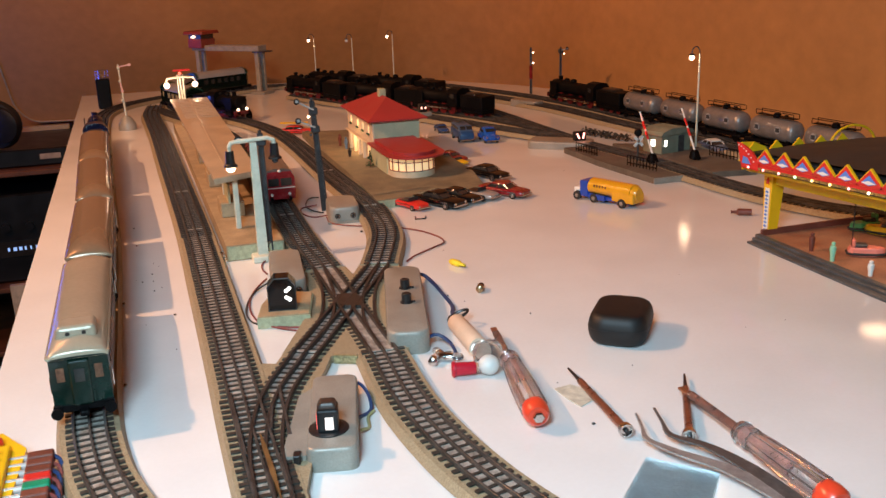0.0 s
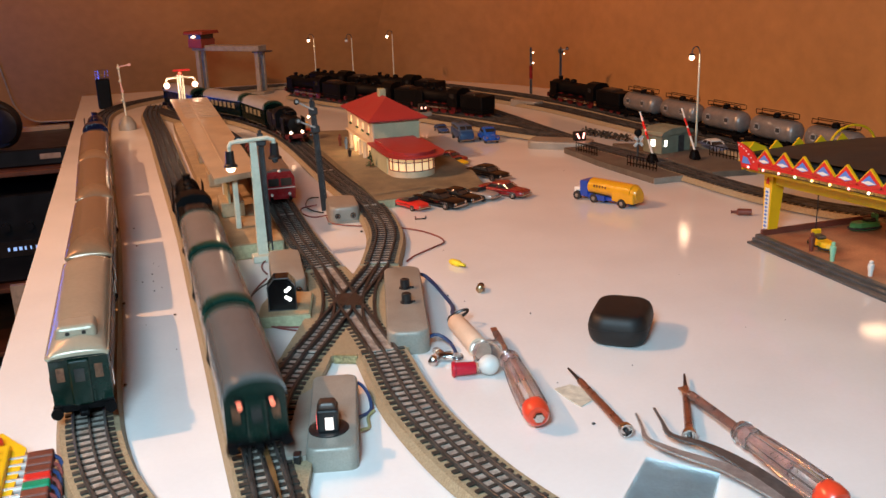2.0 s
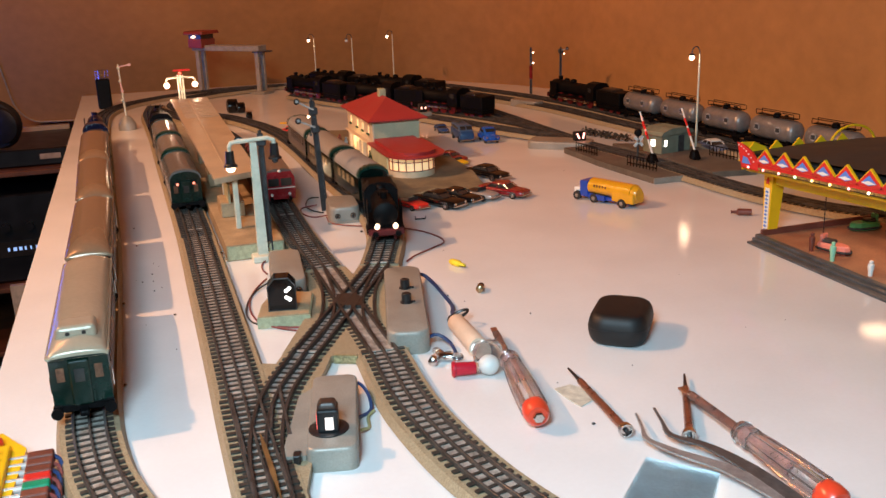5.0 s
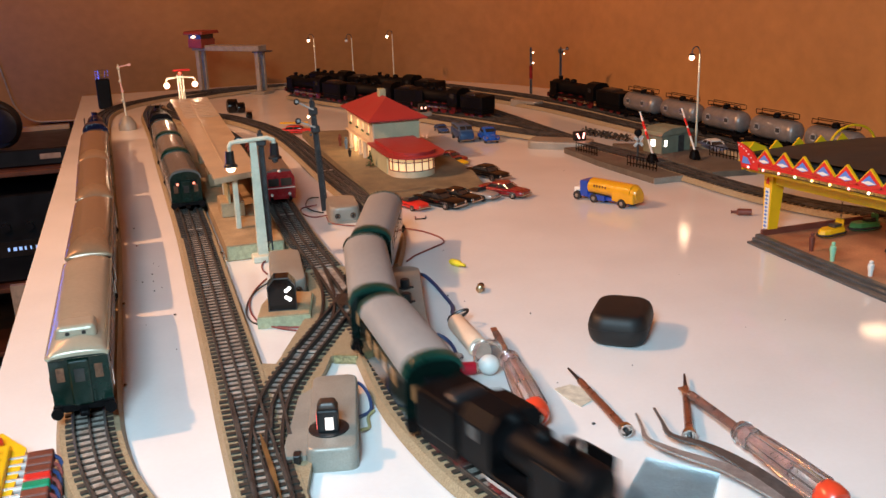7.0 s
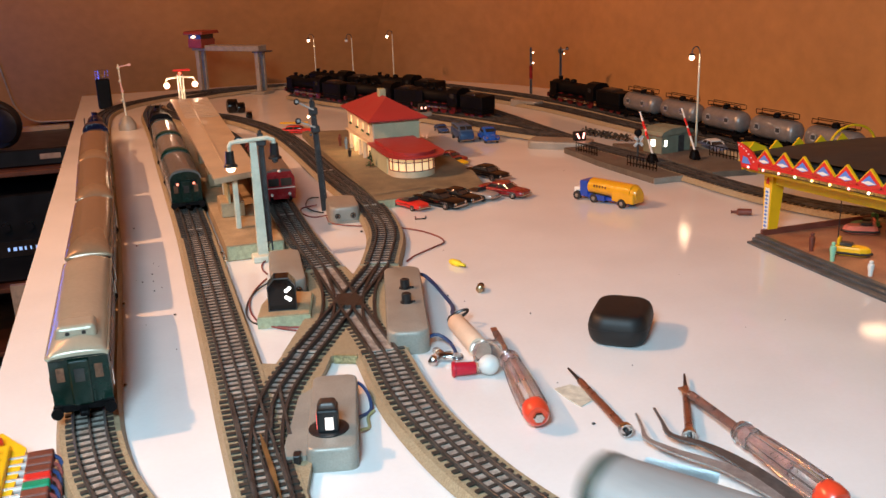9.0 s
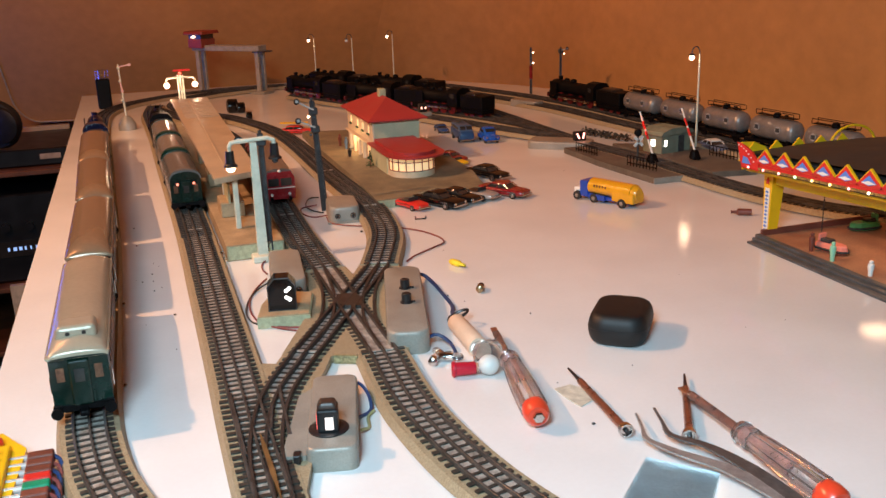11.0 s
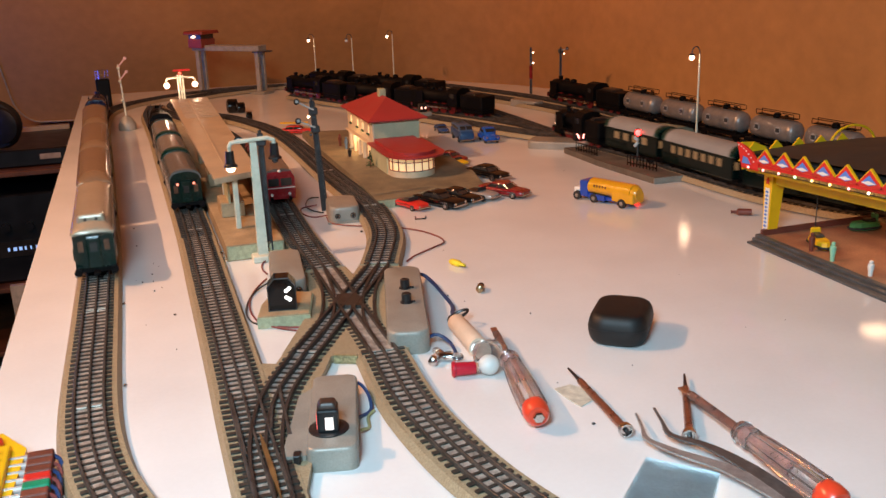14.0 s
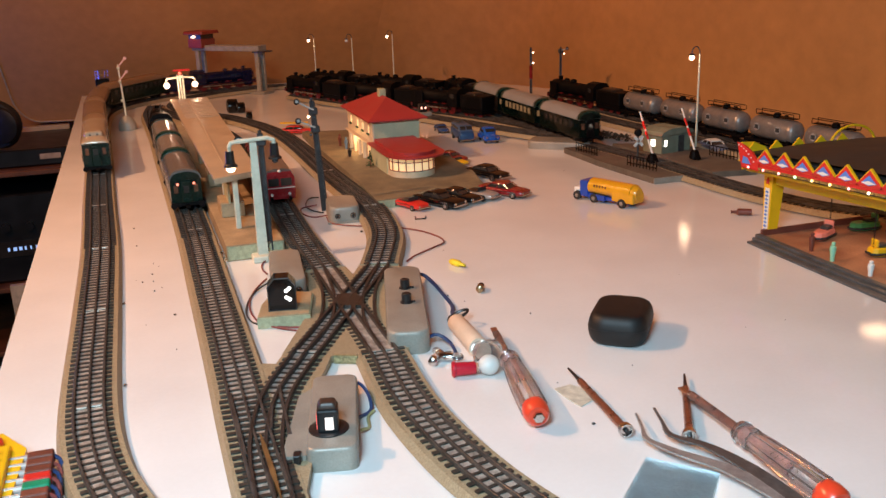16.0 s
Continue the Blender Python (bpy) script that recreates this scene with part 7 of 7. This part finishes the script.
for y in (0.035, 0.20, -0.05):
    q = part("screw", ball(bmesh.new(), (0, 0, 0), 0.0014, 8), STEEL)
    q.matrix_world = pose(0.0205, y, 0.0014)
    tagged(q, "tiny round screw head at the track bed", "screw", "screws")

# control panel plugs at the near table edge
cpn = thing("control_panel", Matrix(), "yellow switch panel with brown, red and green plugs", "control panel")
part("housing", extrude(bmesh.new(), [(-0.075, -0.125), (-0.036, -0.145), (-0.030, -0.052), (-0.0445, -0.028), (-0.060, -0.032)], 0.0005, 0.011, "z"), YELLOW, cpn, "yellow plastic housing")
part("ledge", box(bmesh.new(), -0.0445, -0.0375, -0.128, -0.051, 0.0005, 0.0150, 0.0015, 2), YELLOW, cpn)
part("button", lathe(bmesh.new(), (-0.0470, -0.044, 0.0115), (0, 0, 1), [(0, 0.0050), (0.003, 0.0048), (0.004, 0.0035)], 16), REDP, cpn, "red push button")
for i in range(9):
    part("rib", box(bmesh.new(), -0.058, -0.0395, -0.0525 - i * 0.0082 - 0.0012, -0.0525 - i * 0.0082 + 0.0012, 0.0105, 0.0150, 0.0006, 1), YELLOW, cpn)
for i in range(8):
    y = -0.0615 - i * 0.0082
    mt = (BROWNP, BROWNP, BROWNP, REDP, mat("emerald_plastic", (0.0, 0.22, 0.11), 0.35), BROWNP, BROWNP, REDP)[i]
    pl = part("plug", box(bmesh.new(), -0.0290, -0.0155, y - 0.0036, y + 0.0036, 0.0050, 0.0120, 0.0012, 2), mt, cpn, "coloured cable plug")
    part("pin", rod(bmesh.new(), (-0.0385, y, 0.0095), (-0.0285, y, 0.0095), 0.0021, n=12), mat("bright_plug_pin", (0.85, 0.83, 0.80), 0.18, 0.6, 0.05), pl)
    part("lead", tube(bmesh.new(), curve_points([(-0.0160, y, 0.009), (-0.0125, y - 0.003, 0.007), (-0.0120, y - 0.010, 0.003), (-0.0140, y - 0.020, 0.0015)], 0.003), 0.0011, 6), (BLUEWIRE, REDWIRE)[i % 2], pl)

# ---- dim corner of the room beside the table ----
HIFI = mat("black_hifi_metal", (0.012, 0.012, 0.014), 0.35, 0.2, 0.15, 30)
SHELFW = mat("dark_red_brown_wood", (0.16, 0.055, 0.025), 0.45, 0, 0.25, 18, 0.1, 200)
r = thing("audio_rack", Matrix(), "dark wooden rack with black audio units in the dim corner", "rack")
for z in (-0.165, -0.435, -0.590):
    part("shelf", box(bmesh.new(), -0.80, -0.075, 1.72, 2.12, z - 0.012, z, 0.002, 1), SHELFW, r)
for x in (-0.80, -0.085):
    part("side", box(bmesh.new(), x, x + 0.015, 1.73, 2.12, -0.9, -0.165), SHELFW, r)
part("back", box(bmesh.new(), -0.79, -0.08, 2.10, 2.115, -0.9, -0.17), ROOMD, r)
au = thing("audio_receiver", Matrix(), "black audio receiver with a glowing blue display", "receiver")
part("case", box(bmesh.new(), -0.74, -0.115, 1.76, 2.08, -0.433, -0.225, 0.004, 1), HIFI, au)
part("display", box(bmesh.new(), -0.46, -0.16, 1.7570, 1.7605, -0.372, -0.335), WINDARK, au)
BLUEG = mat("blue_display_glow", (0.3, 0.5, 1), 0.4, emit=(0.35, 0.55, 1.0), power=0.9)
for i, w in enumerate((0.006, 0.010, 0.009, 0.005, 0.004, 0.009, 0.009, 0.0, 0.009, 0.009, 0.009)):
    if w:
        x = -0.275 + i * 0.0122
        part("display_bar", box(bmesh.new(), x, x + w * 0.75, 1.7555, 1.7572, -0.357, -0.349), BLUEG, au, "glowing blue display bar")
for i in range(5):
    part("knob", rod(bmesh.new(), (-0.42 + i * 0.05, 1.76, -0.30), (-0.42 + i * 0.05, 1.745, -0.30), 0.010, n=14), HIFI, au)
tpk = thing("tape_deck", Matrix(), "low black audio deck with a worn pale label on the rack", "audio deck")
part("case", box(bmesh.new(), -0.62, -0.095, 1.76, 2.05, -0.163, -0.1235, 0.003, 1), HIFI, tpk)
part("label_strip", box(bmesh.new(), -0.175, -0.130, 1.7580, 1.7602, -0.148, -0.136), mat("pale_label", (0.45, 0.33, 0.24), 0.6), tpk, "pale label strip")
sp = thing("headphones", pose(-0.262, 1.80, -0.066), "black padded headphones standing on the audio deck", "headphones")
part("ear_cup", lathe(bmesh.new(), (0, -0.03, 0), (0.4, 1, 0.0), [(0, 0.040), (0.006, 0.052), (0.020, 0.056), (0.034, 0.050), (0.040, 0.030)], 24), RUBBER, sp, smooth=True)
part("cushion", lathe(bmesh.new(), (0.012, -0.045, 0), (0.4, 1, 0.0), [(0, 0.028), (0.004, 0.040), (0.012, 0.042), (0.018, 0.034)], 24), BLACK, sp, smooth=True)
lg = part("table_leg", box(bmesh.new(), -0.058, -0.018, 0.62, 0.66, -0.9, -0.022, 0.002, 1), WHITEP, None)
tagged(lg, "plain white square table leg", "table leg", kind="structure")
pb = part("pale_board", box(bmesh.new(), -0.262, -0.150, 1.60, 1.615, -0.62, -0.395), mat("pale_card", (0.62, 0.48, 0.36), 0.6), None)
tagged(pb, "pale board leaning in front of the rack", "board")
# added board stands in for the lit tan strip under the sloped ceiling
wb = part("tan_board", box(bmesh.new(), -0.262, -0.120, 2.035, 2.050, -0.175, -0.112, 0.001, 1), mat("tan_strip_board", (0.50, 0.33, 0.17), 0.6, 0, 0.12, 30, 0.1, 300), None)
tagged(wb, "tan board added for the lit strip behind the audio deck", "board")
pb2 = part("box_stand", box(bmesh.new(), -0.30, -0.12, 1.615, 1.72, -0.9, -0.60, 0.003, 1), ROOMD, None)
tagged(pb2, "dark storage box standing on the floor", "box")

mo = thing("monitor", pose(-0.78, 1.70, -0.06, 0, 0, 62), "flat screen glowing blue in the dim corner", "monitor")
part("frame", box(bmesh.new(), -0.32, 0.32, -0.005, 0.02, -0.15, 0.13, 0.006, 1), HIFI, mo)
part("screen", box(bmesh.new(), -0.305, 0.305, -0.0065, -0.0052, -0.135, 0.115), mat("blue_screen", (0.05, 0.1, 0.3), 0.3, emit=(0.06, 0.17, 1.0), power=5.0), mo, "glowing blue screen")
part("stand", box(bmesh.new(), -0.10, 0.10, 0.0, 0.06, -0.162, -0.148), HIFI, mo)

# ---- near sleepers, one by one ----
for par, m in PIECES:
    ob = new("sleeper", SLEEPER)
    ob.parent = par
    ob.matrix_basis = m
# ---- motion ----
TRAIN_A, TRAIN_B, TRAIN_C = [], [], []
PA, PB, PC = RUN["main_track"], None, RUN["platform_siding"]
PB = Line(LINES["through_track"] + [(0.206, 0.125), (0.1895, 0.06)] + LINES["loop_track"])


def make_train(store, engine_len, coach_len, cars, engine, gap=0.006):
    """Vehicles with how far their middles lie behind the train's front."""
    pos = 0.0
    store.append((engine, engine_len / 2 - 0.0, engine_len * 0.6))
    pos = engine_len + gap
    for i, c in enumerate(cars):
        store.append((c, pos + coach_len[i] / 2, coach_len[i] * 0.6))
        pos += coach_len[i] + gap


make_train(TRAIN_A, 0.192, [0.114] * 3, [coach("grey-roofed bottle-green tin coach of the departing train", 0.114, mat("dark_grey_tin_roof", (0.13, 0.128, 0.125), 0.22, 0.2, 0.1, 14, 0.03, 300) if i == 2 else ROOFG, group="coaches of the grey-roofed train", tail=TAILR if i == 2 else None, nwin=6, ends=True) for i in range(3)],
           steam_engine("black tinplate steam locomotive heading the grey-roofed train", "locomotives on the table", k=0.84), 0.016)
TRAIN_A[0] = (TRAIN_A[0][0], 0.192 - 0.083, 0.10)
LENGTHS_B = [0.106, 0.130, 0.125]
make_train(TRAIN_B, 0.126, LENGTHS_B, [coach("short green tin luggage coach behind the lit engine" if i == 0 else "green tin coach with lit windows and pale roof", LENGTHS_B[i], ROOFL, group="coaches of the passing train", lit=i < 2, nwin=(4, 7, 6)[i], ends=True, body=SHADEGREEN) for i in range(3)],
           steam_engine("black steam locomotive with red wheels and glowing headlamps", "locomotives on the table", lights=True, small=True, k=0.60), 0.015)
# the engine's blue is the screen's glow, put into its colour
make_train(TRAIN_C, 0.185, [0.190] * 4, [coach("bottle-green tin coach with tan roof at the table edge", 0.190, ROOFC if i == 3 else ROOFD, eave=0.0385, ridge=0.0485, group="coaches with tan roofs", vent=(i == 3), nwin=10, dome=True) for i in range(4)],
           steam_engine("black steam locomotive with blue glow put into its colour, heading the tan-roofed coaches", "locomotives on the table", tone=mat("black_enamel_blue_glow", (0.004, 0.006, 0.030), 0.2, 0, 0.2, 90)), 0.015)


def run_rows(line, back, span, table, times):
    ts, ss = [a for a, b in table], [b for a, b in table]
    return [(t, line.place(float(np.interp(t, ts, ss)) - back, span, ZR)) for t in times]


def motions():
    ticks = [i * 0.2 for i in range(81)]
    la = 0.198 + 3 * 0.130
    fa = PA.near(0.09, 0.025) - 0.025 + la
    ta = [(t, fa + y) for t, y in ((0.0, -0.79), (0.3, -0.70), (0.6, -0.602), (0.9, -0.498), (1.2, -0.391), (1.5, -0.284), (1.8, -0.177), (2.1, -0.071), (2.4, 0.03), (2.7, 0.125), (3.0, 0.212), (3.3, 0.302), (3.6, 0.378), (3.9, 0.425), (4.3, 0.449), (5.0, 0.456), (16.0, 0.456))]
    for ob, back, span in TRAIN_A:
        walk(ob, run_rows(PA, back, span, ta, ticks))
    tb = [(0.0, 0.622), (0.5, 0.700), (1.0, 0.776), (1.5, 0.843), (2.0, 0.907), (2.5, 0.977), (3.0, 1.05), (3.5, 1.135), (4.0, 1.235), (5.0, 1.46), (6.5, 1.85), (7.0, 1.970), (8.0, 2.221), (8.5, 2.351), (9.0, 2.496), (10.5, 2.88), (12.5, 3.332), (12.9, 3.430), (13.3, 3.516), (13.7, 3.593), (14.1, 3.673), (14.5, 3.761), (15.3, 3.952), (15.7, 4.045), (16.0, 4.100)]
    for ob, back, span in TRAIN_B:
        walk(ob, run_rows(PB, back, span, tb, ticks))
    c0 = PC.near(0, 0) - 0.028 + 0.195 + 0.205 * 4
    tc = [(t, c0 + y) for t, y in ((0.0, 0), (12.3, 0), (12.6, 0.012), (12.8, 0.034), (13.3, 0.121), (13.8, 0.226), (14.3, 0.352), (14.8, 0.481), (15.4, 0.631), (16.0, 0.738))]
    for ob, back, span in TRAIN_C:
        walk(ob, run_rows(PC, back, span, tc, ticks))
    # the level crossing closes for the train; its lamp's added turn replaces switching on
    up, mid, down = pose(0, 0, 0.011, -35), pose(0, 0, 0.011, -62), pose(0, 0, 0.011, -88)
    for stand, pole in BARRIERS:
        walk(pole, [(0.0, up), (12.7, up), (12.83, mid), (12.95, down), (15.4, down), (15.5, mid), (15.6, up), (16.0, up)])
    away, side, shown = pose(0, 0, 0.037, 0, 0, 150), pose(0, 0, 0.037, 0, 0, 62), pose(0, 0, 0.037, 0, 0, -26)
    walk(warning, [(0.0, away), (12.75, away), (12.82, side), (12.9, shown), (15.45, shown), (15.52, side), (15.6, away), (16.0, away)])
    # dodgem cars circle the ride floor
    turns = [(0.0, 30), (0.3, 58), (0.9, 98), (1.5, 130), (1.95, 168), (2.35, 196), (3.0, 222), (3.6, 245), (4.6, 300), (6.05, 390)]
    for ob, lag in ((yc, 0.0), (sc, 3.40)):
        rows = []
        for t in ticks:
            u = t + lag
            a = float(np.interp(u % 6.05, [p[0] for p in turns], [p[1] for p in turns])) + 360 * int(u // 6.05)
            rows.append((t, pose(0.648 + 0.041 * math.cos(radians(a)), 0.0875 + 0.033 * math.sin(radians(a)), 0.0042, 0, 0, a + 90)))
        walk(ob, rows)
    # the arms of the signal by the table edge
    for (ob, z), low in zip(FAR_ARMS, (8, -84)):
        rest, up = pose(-0.003, -0.003, z, 0, -low, 0), pose(-0.003, -0.003, z, 0, -48, 0)
        walk(ob, [(0.0, rest), (11.7, rest), (12.1, up), (16.0, up)])


motions()
